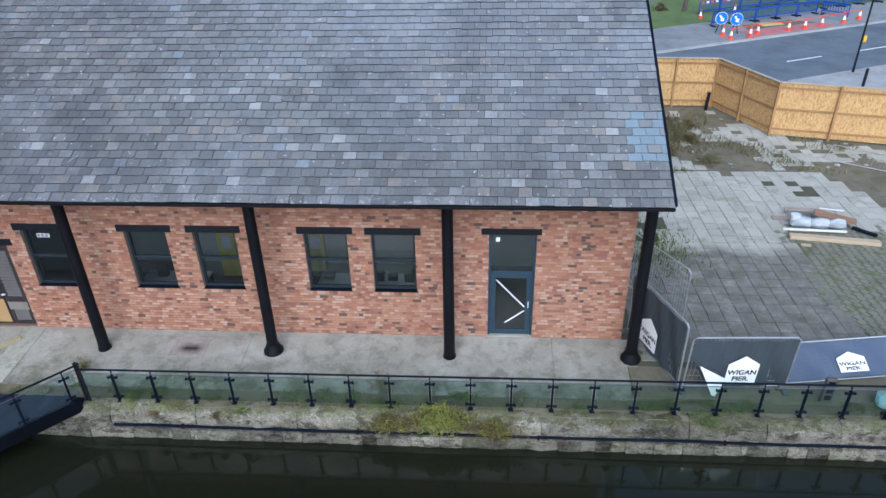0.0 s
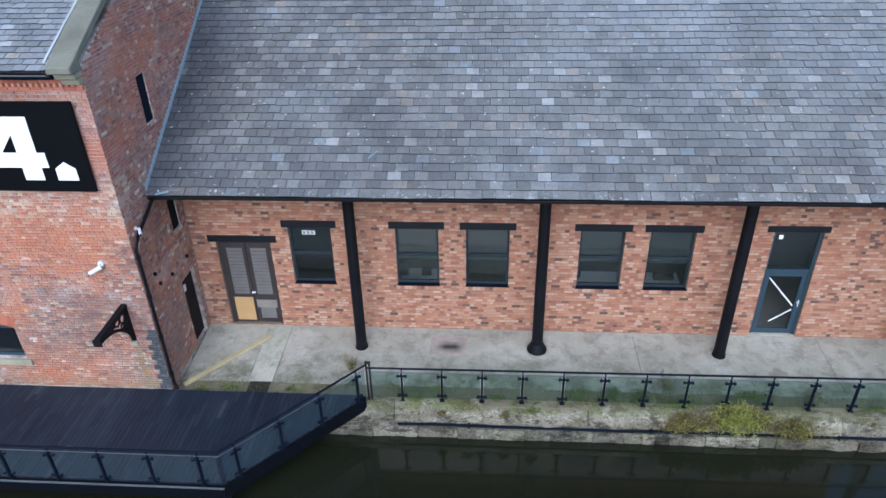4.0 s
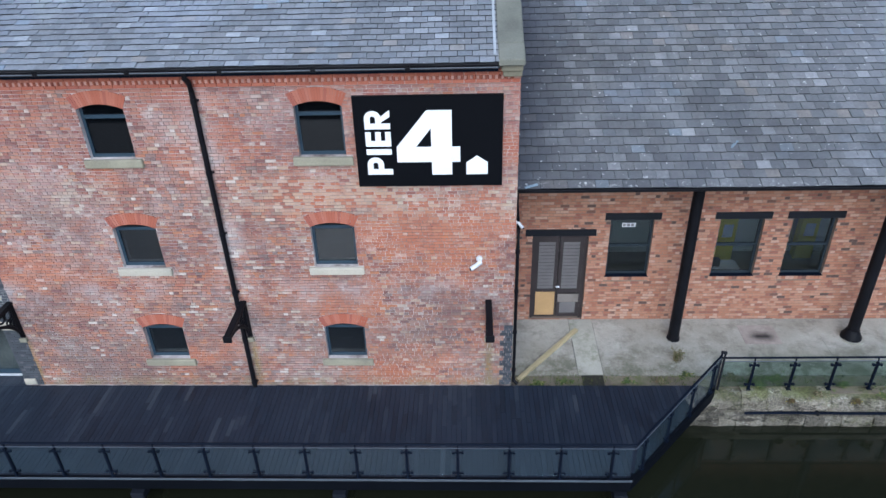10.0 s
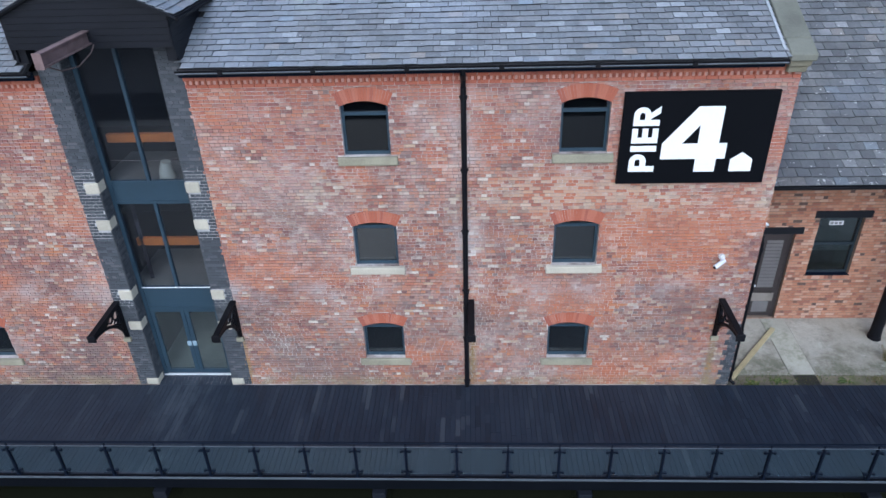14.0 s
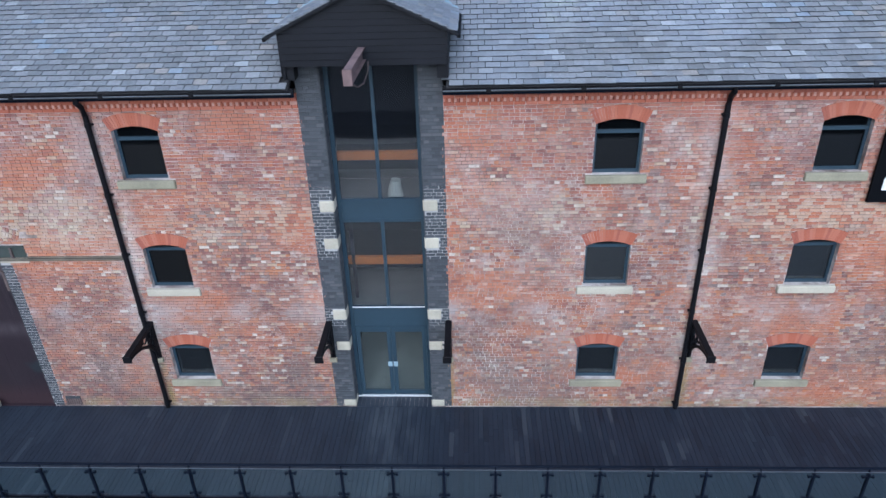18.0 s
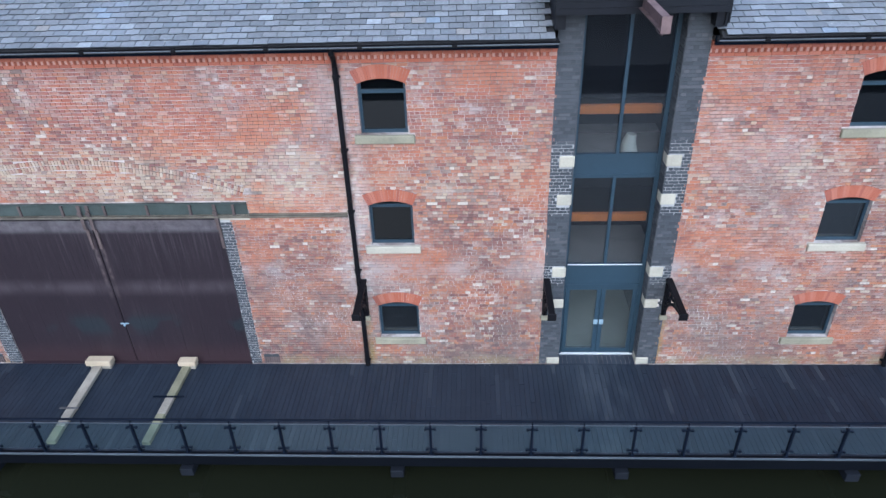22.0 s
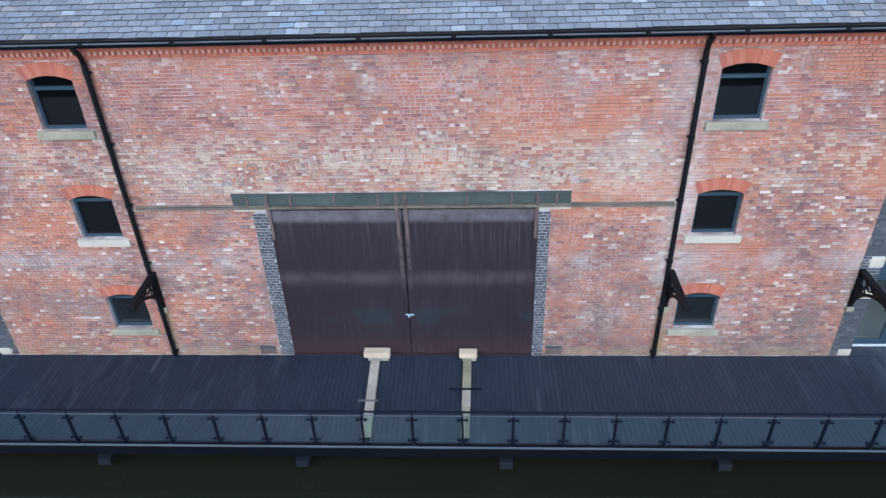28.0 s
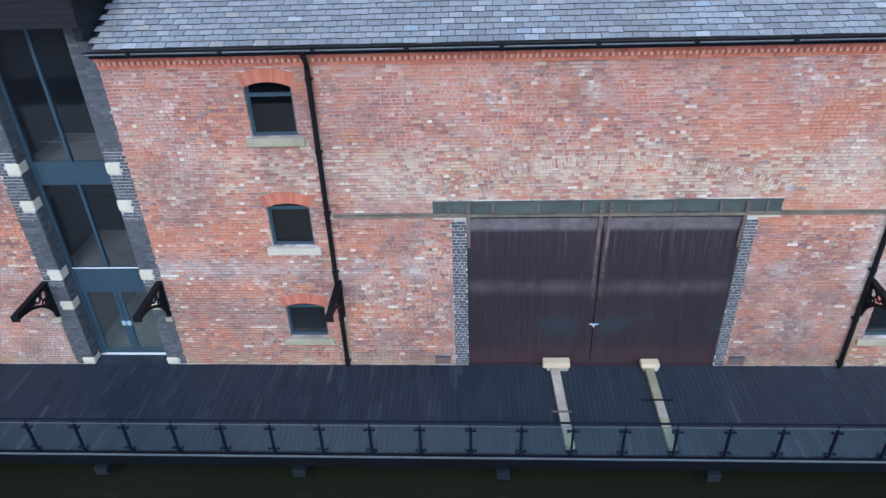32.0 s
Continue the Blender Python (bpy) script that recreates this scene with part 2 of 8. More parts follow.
def slate_material(name, single, tone, crusted=False):
    k = Mat(name, 0.55, spec=0.45)
    r = k.random(single)
    s = tone
    tones = ((0.0, 0.105, 0.0), (0.18, 0.122, 0.0), (0.36, 0.113, 0.002), (0.52, 0.133, 0.0), (0.66, 0.122, -0.002), (0.78, 0.140, 0.0), (0.88, 0.128, 0.006),
             (0.915, 0.138, -0.016), (0.945, 0.165, 0.0), (0.965, 0.15, 0.018), (0.985, 0.185, 0.0))
    swing = 2.1 if crusted else 1.35
    tones = [(p, 0.122 + (t - 0.122) * swing, d) for p, t, d in tones]
    c = k.ramp(r, [(p, ((t - d) * (1.0 if crusted else 0.96) * s, t * s, (t + d) * (0.99 if crusted else 1.06) * s)) for p, t, d in tones], smooth=False)
    fine = k.noise(38, 6, 0.7)
    c = k.mix(0.6, c, k.mix(1.0, c, k.ramp(fine, [(0.25, 0.65), (0.8, 1.35)]), "MULTIPLY"))
    broad = k.noise(0.35, 5, 0.65)
    c = k.mix(k.math("MULTIPLY", k.ramp(broad, [(0.47, 0.0), (0.62, 1.0)]), 0.5 if crusted else 0.12), c, (0.06, 0.062, 0.066))
    pale = k.noise(0.28, 4, 0.6, k.scaled(1, 1.3, 1))
    c = k.mix(k.math("MULTIPLY", k.ramp(pale, [(0.52, 0.0), (0.7, 1.0)]), 0.3 if crusted else 0.4), c, (0.19 * s, 0.208 * s, 0.24 * s))
    streak = k.noise(1.3, 6, 0.7, k.scaled(2.2, 0.5, 0.5))
    c = k.mix(k.math("MULTIPLY", k.ramp(streak, [(0.54, 0.0), (0.7, 1.0)]), 0.3 if crusted else 0.18), c, (0.05, 0.052, 0.055))
    mottle = k.noise(13, 5, 0.75)
    c = k.mix(0.55, c, k.mix(1.0, c, k.ramp(mottle, [(0.32, 0.7), (0.68, 1.34)]), "MULTIPLY"))
    if not crusted:
        patch = k.math("MULTIPLY", k.band(-25.5, -24.75, 0, 0.12), k.band(14.1, 17.5, 1, 0.6))
        c = k.mix(k.math("MULTIPLY", patch, k.ramp(k.noise(2.2, 5), [(0.4, 0.1), (0.6, 0.8)])), c, (0.40, 0.43, 0.40))
        wash = k.math("MULTIPLY", k.band(-27.6, -25.6, 0, 0.4), k.band(12.0, 16.5, 1, 0.6))
        c = k.mix(k.math("MULTIPLY", wash, 0.4), c, (0.24, 0.265, 0.31))
    if crusted:
        # Gable's shade on the slates beside it, painted in as a dark strip.
        darkening = k.math("MULTIPLY", k.band(-16.0, -14.2, 0, 1.0), k.ramp(k.noise(0.9, 5), [(0.3, 0.35), (0.55, 0.85)]))
        c = k.mix(darkening, c, (0.035, 0.037, 0.048))
        dirt = k.math("MULTIPLY", k.band(-4.6, -2.6, 0, 0.8), k.band(16.2, 18.6, 1, 0.7))
        c = k.mix(k.math("MULTIPLY", dirt, k.ramp(k.noise(1.1, 7, 0.75), [(0.36, 0.0), (0.56, 0.7)])), c, (0.045, 0.048, 0.05))
        low = k.math("MULTIPLY", k.band(-16.0, -8.5, 0, 2.5), k.band(12.0, 15.6, 1, 1.0))
        c = k.mix(k.math("MULTIPLY", low, k.ramp(k.noise(0.6, 6, 0.7), [(0.34, 0.05), (0.6, 0.45)])), c, (0.07, 0.073, 0.085))
        crust = k.math("MULTIPLY", k.band(13.7, 13.95, 1, 0.05), k.ramp(k.noise(6, 6, 0.8), [(0.56, 0.0), (0.63, 0.6)]))
        c = k.mix(crust, c, (0.5, 0.5, 0.47))
        # Bluish sheen of the sky painted into the upper slates.
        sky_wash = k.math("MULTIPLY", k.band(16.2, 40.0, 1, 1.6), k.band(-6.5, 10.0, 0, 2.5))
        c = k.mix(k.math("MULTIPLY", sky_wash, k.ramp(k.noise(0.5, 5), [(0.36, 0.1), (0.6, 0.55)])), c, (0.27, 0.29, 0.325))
    spots = k.noise(9, 2, 0.5)
    c = k.mix(k.ramp(spots, [(0.70, 0.0), (0.72, 0.8)] if crusted else [(0.735, 0.0), (0.75, 0.6)]), c, (0.52, 0.52, 0.5))
    k.colour(c).bump(fine, 0.3, 0.004)
    k.rough(k.ramp(fine, [(0.2, 0.42), (0.8, 0.68)]))
    return k.m


slate_a = slate_material("roof_slate", False, 1.85)
slate_a_one = slate_material("roof_slate_single", True, 1.85)
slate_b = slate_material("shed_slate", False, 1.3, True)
slate_b_one = slate_material("shed_slate_single", True, 1.3, True)
slate_under = plain("roof_underlay", (0.03, 0.03, 0.033), 0.9)
# Near-black butt edges: the shadow line under each course, put into the colour.
slate_edge = plain("slate_shadow_edge", (0.042, 0.044, 0.049), 0.8, 0, 0.3, 8, 0.1)
slate_blue = plain("new_blue_slate", (0.19, 0.24, 0.275), 0.5, var=0.2, scale=8)


def board_material(name, single):
    k = Mat(name, 0.6, spec=0.3)
    r = k.random(single)
    c = k.ramp(r, [(0.0, (0.0115, 0.0170, 0.0285)), (0.22, (0.0140, 0.0200, 0.0325)), (0.42, (0.0105, 0.0155, 0.0260)), (0.58, (0.0155, 0.0215, 0.0345)), (0.72, (0.0125, 0.0180, 0.0300)), (0.82, (0.0200, 0.0265, 0.0395)),
                   (0.90, (0.0090, 0.0130, 0.0220)), (0.955, (0.0260, 0.0325, 0.0455)), (0.988, (0.0360, 0.0430, 0.0560))], smooth=False)
    grain = k.noise(7, 6, 0.7, k.scaled(14, 0.8, 1))
    c = k.mix(0.5, c, k.mix(1.0, c, k.ramp(grain, [(0.3, 0.7), (0.75, 1.5)]), "MULTIPLY"))
    broad = k.noise(0.5, 5, 0.65)
    c = k.mix(k.math("MULTIPLY", k.ramp(broad, [(0.45, 0.0), (0.72, 1.0)]), 0.3), c, (0.024, 0.032, 0.047))
    trodden = k.math("MULTIPLY", k.band(-43.5, -27.5, 0, 3.0), k.ramp(k.noise(0.7, 5, 0.7), [(0.3, 0.25), (0.6, 0.9)]))
    c = k.mix(k.math("MULTIPLY", trodden, 0.42), c, (0.036, 0.044, 0.058))
    path = k.math("MULTIPLY", k.band(-29.7, -28.5, 0, 0.5), k.ramp(k.noise(1.6, 6, 0.7, k.scaled(1.6, 0.5, 1)), [(0.42, 0.0), (0.62, 0.8)]))
    c = k.mix(path, c, (0.060, 0.070, 0.085))
    chip = k.noise(11, 2, 0.5)
    c = k.mix(k.ramp(chip, [(0.79, 0.0), (0.80, 0.8)]), c, (0.30, 0.31, 0.33))
    k.colour(c).bump(grain, 0.25, 0.004)
    k.rough(k.ramp(broad, [(0.3, 0.45), (0.7, 0.7)]))
    return k.m


deck_wood = board_material("charcoal_deck_board", False)
deck_wood_one = board_material("charcoal_deck_board_single", True)
steel_black = plain("black_painted_steel", (0.008, 0.009, 0.013), 0.5, 0.0, 0.3, 5, 0.05, 0.25)
steel_navy = plain("dark_navy_steel", (0.005, 0.008, 0.016), 0.6, 0.0, 0.25, 4, 0.05, 0.06)
iron_black = plain("black_cast_iron", (0.007, 0.007, 0.009), 0.5, 0.0, 0.4, 8, 0.25, 0.12)
beam_black = plain("near_black_steel", (0.0035, 0.0045, 0.007), 0.6, 0.0, 0.25, 4, 0.05, 0.05)
frame_blue = plain("slate_blue_frame", (0.026, 0.048, 0.070), 0.45, 0.0, 0.15, 3, 0.03)
frame_grey = plain("dark_grey_frame", (0.020, 0.028, 0.036), 0.5, 0.0, 0.15, 3, 0.03, 0.25)
stone_sill = plain("pale_sandstone", (0.44, 0.405, 0.325), 0.9, 0, 0.25, 5, 0.35)
stone_moss = plain("mossy_sandstone", (0.27, 0.25, 0.18), 0.95, 0, 0.35, 6, 0.35)
white_sign = plain("white_letters", (0.82, 0.82, 0.82), 0.5, 0, 0.04, 2, 0.0)
stone_lichen = plain("lichened_grey_stone", (0.155, 0.155, 0.125), 0.95, 0, 0.35, 6, 0.35)
black_sign = plain("black_sign_panel", (0.003, 0.0035, 0.005), 0.6, 0, 0.2, 2, 0.0, 0.08)
white_plastic = plain("white_plastic", (0.62, 0.63, 0.65), 0.4, 0, 0.06, 4, 0.0)
# Near-black colours: the darkness of unlit rooms is put into the surfaces.
interior_dark = plain("unlit_room_wall", (0.010, 0.010, 0.012), 0.9, 0, 0.3, 2, 0.1)
interior_floor = plain("unlit_room_floor", (0.007, 0.007, 0.008), 0.9, 0, 0.3, 3, 0.1, 0.04)
orange_wood = plain("orange_varnished_beam", (0.58, 0.17, 0.03), 0.45, 0, 0.25, 5, 0.1)
lead = plain("pale_lead_flashing", (0.30, 0.40, 0.47), 0.5, 0.2, 0.2, 8, 0.1)
lead_white = plain("weathered_white_lead", (0.40, 0.42, 0.44), 0.6, 0.0, 0.25, 8, 0.1)
rust = plain("rusty_red_iron", (0.115, 0.085, 0.08), 0.8, 0.1, 0.45, 14, 0.3)
beam_rust = plain("flaking_red_oxide", (0.17, 0.115, 0.11), 0.85, 0.0, 0.5, 14, 0.3)
rail_rust = plain("mossy_rusted_rail", (0.115, 0.10, 0.078), 0.85, 0.0, 0.5, 16, 0.3)
green_beam = plain("faded_green_girder", (0.055, 0.07, 0.065), 0.7, 0.1, 0.4, 10, 0.25)
gutter_grey = plain("gutter_highlight_grey", (0.10, 0.11, 0.13), 0.5, 0.0, 0.3, 6, 0.1)
shed_plaster = plain("dusty_cream_plaster", (0.50, 0.50, 0.46), 0.9, 0, 0.15, 2, 0.05)
ridge_red = plain("red_ridge_tile", (0.47, 0.185, 0.15), 0.8, 0, 0.25, 8, 0.2)


def gate_material():
    k = Mat("weathered_maroon_timber", 0.6, spec=0.35)
    streak = k.noise(3, 6, 0.7, k.scaled(7, 1, 0.35))
    fine = k.noise(9, 6, 0.7, k.scaled(12, 1, 0.7))
    c = k.ramp(streak, [(0.25, (0.011, 0.0075, 0.011)), (0.45, (0.016, 0.0108, 0.0155)), (0.6, (0.023, 0.0158, 0.0213)), (0.75, (0.066, 0.054, 0.060))])
    c = k.mix(0.4, c, k.mix(1.0, c, k.ramp(fine, [(0.3, 0.7), (0.75, 1.5)]), "MULTIPLY"))
    mid = k.math("MULTIPLY", k.band(2.28, 2.52, 2, 0.16), k.ramp(k.noise(1.4, 5, 0.6, k.scaled(1, 1, 0.4)), [(0.38, 0.0), (0.60, 0.40)]))
    c = k.mix(mid, c, (0.12, 0.10, 0.112))
    patch = k.math("MULTIPLY", k.band(0.95, 1.5, 2, 0.12), k.ramp(k.noise(0.9, 2, 0.4), [(0.53, 0.0), (0.57, 0.7)]))
    c = k.mix(patch, c, (0.016, 0.025, 0.031))
    low = k.math("MULTIPLY", k.band(-0.2, 0.5, 2, 0.2), 0.3)
    c = k.mix(low, c, (0.06, 0.027, 0.029))
    top = k.math("MULTIPLY", k.band(3.3, 4.3, 2, 0.5), k.ramp(k.noise(3, 6, 0.75, k.scaled(6, 1, 0.15)), [(0.5, 0.0), (0.7, 0.5)]))
    c = k.mix(k.math("MULTIPLY", top, 0.55), c, (0.16, 0.14, 0.15))
    bleach = k.math("MULTIPLY", k.band(4.0, 4.4, 2, 0.07), k.ramp(k.noise(2.5, 6, 0.7), [(0.3, 0.2), (0.6, 0.7)]))
    c = k.mix(bleach, c, (0.17, 0.155, 0.165))
    for gx in (-41.23, -41.05):
        run = k.math("MULTIPLY", k.band(gx - 0.025, gx + 0.025, 0, 0.04), k.band(2.3, 4.3, 2, 0.6))
        c = k.mix(k.math("MULTIPLY", run, k.ramp(k.noise(5, 6, 0.75), [(0.4, 0.15), (0.6, 0.75)])), c, (0.17, 0.13, 0.125))
    k.colour(c).bump(fine, 0.3, 0.006)
    k.rough(k.ramp(streak, [(0.3, 0.45), (0.8, 0.75)]))
    return k.m


gate_wood = gate_material()


# film mixes in a diffuse tint that stands in for reflected haze on panes
def glass_material(name, tint, gloss=0.06, rough=0.02, film=0.0, haze_tint=(0.52, 0.57, 0.58)):
    m = bpy.data.materials.new(name)
    m.use_nodes = True
    nt = m.node_tree
    nt.nodes.remove(nt.nodes["Principled BSDF"])
    out = nt.nodes["Material Output"]
    tr, gl, mx = nt.nodes.new("ShaderNodeBsdfTransparent"), nt.nodes.new("ShaderNodeBsdfGlossy"), nt.nodes.new("ShaderNodeMixShader")
    tr.inputs[0].default_value = (*tint, 1)
    gl.inputs[0].default_value = (0.95, 0.97, 1.0, 1)
    gl.inputs["Roughness"].default_value = rough
    lw = nt.nodes.new("ShaderNodeLayerWeight")
    lw.inputs[0].default_value = 0.5
    fr = nt.nodes.new("ShaderNodeMath")
    fr.operation = "POWER"
    fr.inputs[1].default_value = 5.0
    nt.links.new(lw.outputs["Facing"], fr.inputs[0])
    ad = nt.nodes.new("ShaderNodeMath")
    ad.operation = "MULTIPLY_ADD"
    ad.inputs[1].default_value, ad.inputs[2].default_value = 1.0, gloss
    nt.links.new(fr.outputs[0], ad.inputs[0])
    nt.links.new(ad.outputs[0], mx.inputs[0])
    nt.links.new(tr.outputs[0], mx.inputs[1])
    nt.links.new(gl.outputs[0], mx.inputs[2])
    df, m2 = nt.nodes.new("ShaderNodeBsdfDiffuse"), nt.nodes.new("ShaderNodeMixShader")
    df.inputs[0].default_value = (*haze_tint, 1)
    m2.inputs[0].default_value = film
    nt.links.new(mx.outputs[0], m2.inputs[1])
    nt.links.new(df.outputs[0], m2.inputs[2])
    nt.links.new(m2.outputs[0], out.inputs[0])
    return m


glass_window = glass_material("window_glass", (0.09, 0.10, 0.12), 0.026, 0.02, 0.008, (0.30, 0.36, 0.46))
glass_hazy = glass_material("reflection_hazed_glass", (0.32, 0.36, 0.39), 0.075, 0.05, 0.014, (0.36, 0.42, 0.50))
glass_bay = glass_material("bay_glass", (0.72, 0.76, 0.80), 0.028, 0.02, 0.010, (0.34, 0.38, 0.48))
glass_door = glass_material("hazed_door_glass", (0.74, 0.80, 0.80), 0.05, 0.02, 0.03)
glass_rail = glass_material("railing_glass", (0.84, 0.92, 0.93), 0.03, 0.03, 0.015, (0.38, 0.53, 0.66))
glass_quay = glass_material("clear_railing_glass", (0.74, 0.83, 0.80), 0.02, 0.03, 0.006)
glass_shed = glass_material("hazed_shed_glass", (0.60, 0.65, 0.67), 0.045, 0.02, 0.008)


def water_material():
    k = Mat("dark_canal_water", 0.07, spec=0.8)
    k.b.inputs["IOR"].default_value = 1.37
    k.colour(k.ramp(k.noise(0.08, 3), [(0.35, (0.0098, 0.0112, 0.0066)), (0.7, (0.0132, 0.0150, 0.0088))]))
    k.bump(k.noise(1.1, 3, 0.5, k.scaled(0.7, 1.3, 1)), 0.035, 0.05)
    return k.m


def concrete_material(name, base, moss=0.0, dark=0.5):
    k = Mat(name, 0.9, spec=0.25)
    broad, mid, fine = k.noise(0.45, 6, 0.65), k.noise(2.2, 6, 0.7), k.noise(30, 6, 0.7)
    b = lambda f: tuple(v * f for v in base)
    c = k.ramp(broad, [(0.3, b(0.72)), (0.5, b(1.0)), (0.7, b(1.18))])
    c = k.mix(k.math("MULTIPLY", k.ramp(mid, [(0.5, 0.0), (0.72, 1.0)]), dark), c, b(0.45))
    c = k.mix(0.35, c, k.mix(1.0, c, k.ramp(fine, [(0.3, 0.75), (0.7, 1.25)]), "MULTIPLY"))
    if moss:
        c = k.mix(k.math("MULTIPLY", k.ramp(k.noise(1.6, 6, 0.75), [(0.5, 0.0), (0.64, 1.0)]), moss), c, (0.09, 0.11, 0.035))
    k.colour(c).bump(fine, 0.3, 0.006)
    return k.m


def terrace_material():
    """Old concrete paving: pale by the wall, black algae where water stands towards the edge."""
    k = Mat("algae_stained_concrete", 0.9, spec=0.25)
    broad, mid, fine = k.noise(0.5, 6, 0.7), k.noise(1.8, 8, 0.75), k.noise(28, 6, 0.7)
    c = k.ramp(broad, [(0.3, (0.25, 0.232, 0.19)), (0.5, (0.335, 0.312, 0.265)), (0.68, (0.41, 0.388, 0.34))])
    c = k.mix(k.math("MULTIPLY", k.ramp(mid, [(0.48, 0.0), (0.62, 1.0)]), 0.55), c, (0.15, 0.137, 0.11))
    edge = k.math("MULTIPLY", k.band(12.8, 14.0, 1, 0.6), k.ramp(k.noise(0.9, 7, 0.75), [(0.36, 0.0), (0.58, 0.8)]))
    c = k.mix(edge, c, (0.10, 0.10, 0.06))
    pale = k.noise(2.4, 7, 0.8, k.scaled(1, 1.6, 1))
    c = k.mix(k.math("MULTIPLY", k.ramp(pale, [(0.6, 0.0), (0.66, 1.0)]), 0.5), c, (0.46, 0.44, 0.39))
    c = k.mix(0.4, c, k.mix(1.0, c, k.ramp(fine, [(0.3, 0.7), (0.7, 1.3)]), "MULTIPLY"))
    k.colour(c).bump(fine, 0.3, 0.006)
    return k.m


far_mat = concrete_material("unseen_bank_grey", (0.12, 0.12, 0.122), 0.1, 0.5)
old_floor = concrete_material("dusty_floor", (0.19, 0.17, 0.15), 0.0, 0.4)
lobby_mat = concrete_material("pale_lobby_screed", (0.22, 0.22, 0.205), 0.0, 0.5)
water_mat = water_material()
terrace_mat = terrace_material()
concrete = concrete_material("stained_concrete", (0.29, 0.27, 0.225), 0.3, 0.6)
concrete_pale = concrete_material("pale_screed", (0.37, 0.355, 0.30), 0.5, 0.3)


def paver_material(name, single):
    """Concrete slabs: pale and bleached at the back, tarry grey wear in a broad track."""
    k = Mat(name, 0.9, spec=0.25)
    broad, mid, fine = k.noise(0.4, 6, 0.7), k.noise(1.6, 8, 0.78), k.noise(26, 6, 0.7)
    c = k.ramp(broad, [(0.3, (0.33, 0.315, 0.26)), (0.5, (0.41, 0.395, 0.335)), (0.7, (0.47, 0.455, 0.40))])
    track = k.math("ADD", k.math("MULTIPLY", k.band(12.0, 20.6, 1, 1.1), 0.6), k.math("MULTIPLY", k.noise(0.35, 7, 0.75), 0.5))
    track = k.ramp(track, [(0.5, 0.0), (0.68, 0.85)])
    c = k.mix(track, c, k.ramp(mid, [(0.36, (0.075, 0.072, 0.062)), (0.52, (0.14, 0.132, 0.115)), (0.66, (0.24, 0.23, 0.205))]))
    c = k.mix(k.math("MULTIPLY", k.ramp(k.noise(1.3, 8, 0.78), [(0.53, 0.0), (0.63, 1.0)]), 0.45), c, (0.13, 0.135, 0.06))
    c = k.mix(0.4, c, k.mix(1.0, c, k.ramp(fine, [(0.3, 0.65), (0.7, 1.35)]), "MULTIPLY"))
    c = k.mix(1.0, c, k.ramp(k.random(single), [(0.0, 0.90), (0.5, 1.0), (1.0, 1.08)]), "MULTIPLY")
    k.colour(c).bump(fine, 0.3, 0.006)
    return k.m


paver_mat = paver_material("yard_paving_slab", False)
paver_one = paver_material("yard_paving_slab_single", True)
paver_dark = concrete_material("dirty_yard_bedding", (0.085, 0.082, 0.06), 0.6, 0.6)
cobble_mat = concrete_material("mossy_sett", (0.20, 0.195, 0.15), 0.85, 0.5)
soil = concrete_material("weedy_soil", (0.17, 0.145, 0.105), 0.6, 0.6)


def quay_material(name, tone, moss, swing):
    """Old quay stone: grey and buff, with black damp, lime crust and moss."""
    k = Mat(name, 0.95, spec=0.2)
    own = k.random(True)
    big, mid, fine = k.noise(0.9, 7, 0.72), k.noise(2.2, 9, 0.82, k.scaled(0.7, 1, 1.6)), k.noise(22, 7, 0.8)
    b = lambda r, g, bl: (r * tone, g * tone, bl * tone)
    c = k.ramp(big, [(0.32, b(0.11, 0.095, 0.07)), (0.46, b(0.25, 0.225, 0.175)), (0.56, b(0.37, 0.335, 0.27)), (0.66, b(0.22, 0.19, 0.14)), (0.78, b(0.30, 0.22, 0.13))])
    c = k.mix(k.math("MULTIPLY", k.ramp(mid, [(0.5, 0.0), (0.57, 1.0)]), 0.85), c, b(0.045, 0.04, 0.03))
    lime = k.noise(3.4, 9, 0.82, k.scaled(0.7, 1, 1.4))
    c = k.mix(k.math("MULTIPLY", k.ramp(lime, [(0.57, 0.0), (0.63, 1.0)]), 0.8), c, b(0.62, 0.60, 0.50))
    c = k.mix(k.math("MULTIPLY", k.ramp(k.noise(1.5, 8, 0.78), [(0.5, 0.0), (0.6, 1.0)]), moss), c, (0.075, 0.085, 0.025))
    top = k.math("MULTIPLY", k.band(-0.26, 0.2, 2, 0.06), k.ramp(k.noise(2.2, 7, 0.75), [(0.38, 0.0), (0.55, 0.75)]))
    c = k.mix(top, c, (0.085, 0.09, 0.035))
    c = k.mix(0.85, c, k.mix(1.0, c, k.ramp(fine, [(0.34, 0.35), (0.5, 1.0), (0.66, 1.7)]), "MULTIPLY"))
    c = k.mix(1.0, c, k.ramp(own, [(p, 1 + (v - 1) * swing) for p, v in ((0.0, 0.5), (0.25, 0.9), (0.5, 1.3), (0.72, 0.6), (1.0, 1.6))]), "MULTIPLY")
    k.colour(c).bump(mid, 0.8, 0.05)
    return k.m


quay_stone = quay_material("weathered_quay_stone", 0.56, 0.5, 0.6)
quay_low = quay_material("wet_quay_stone", 0.46, 0.3, 1.1)
asphalt = concrete_material("road_asphalt", (0.135, 0.155, 0.178), 0.0, 0.25)
pavement_mat = concrete_material("footway_tarmac", (0.24, 0.245, 0.245), 0.05, 0.4)
kerb_mat = concrete_material("kerb_stone", (0.36, 0.36, 0.35), 0.0, 0.3)
grass_mat = concrete_material("rough_grass", (0.125, 0.17, 0.06), 0.3, 0.4)


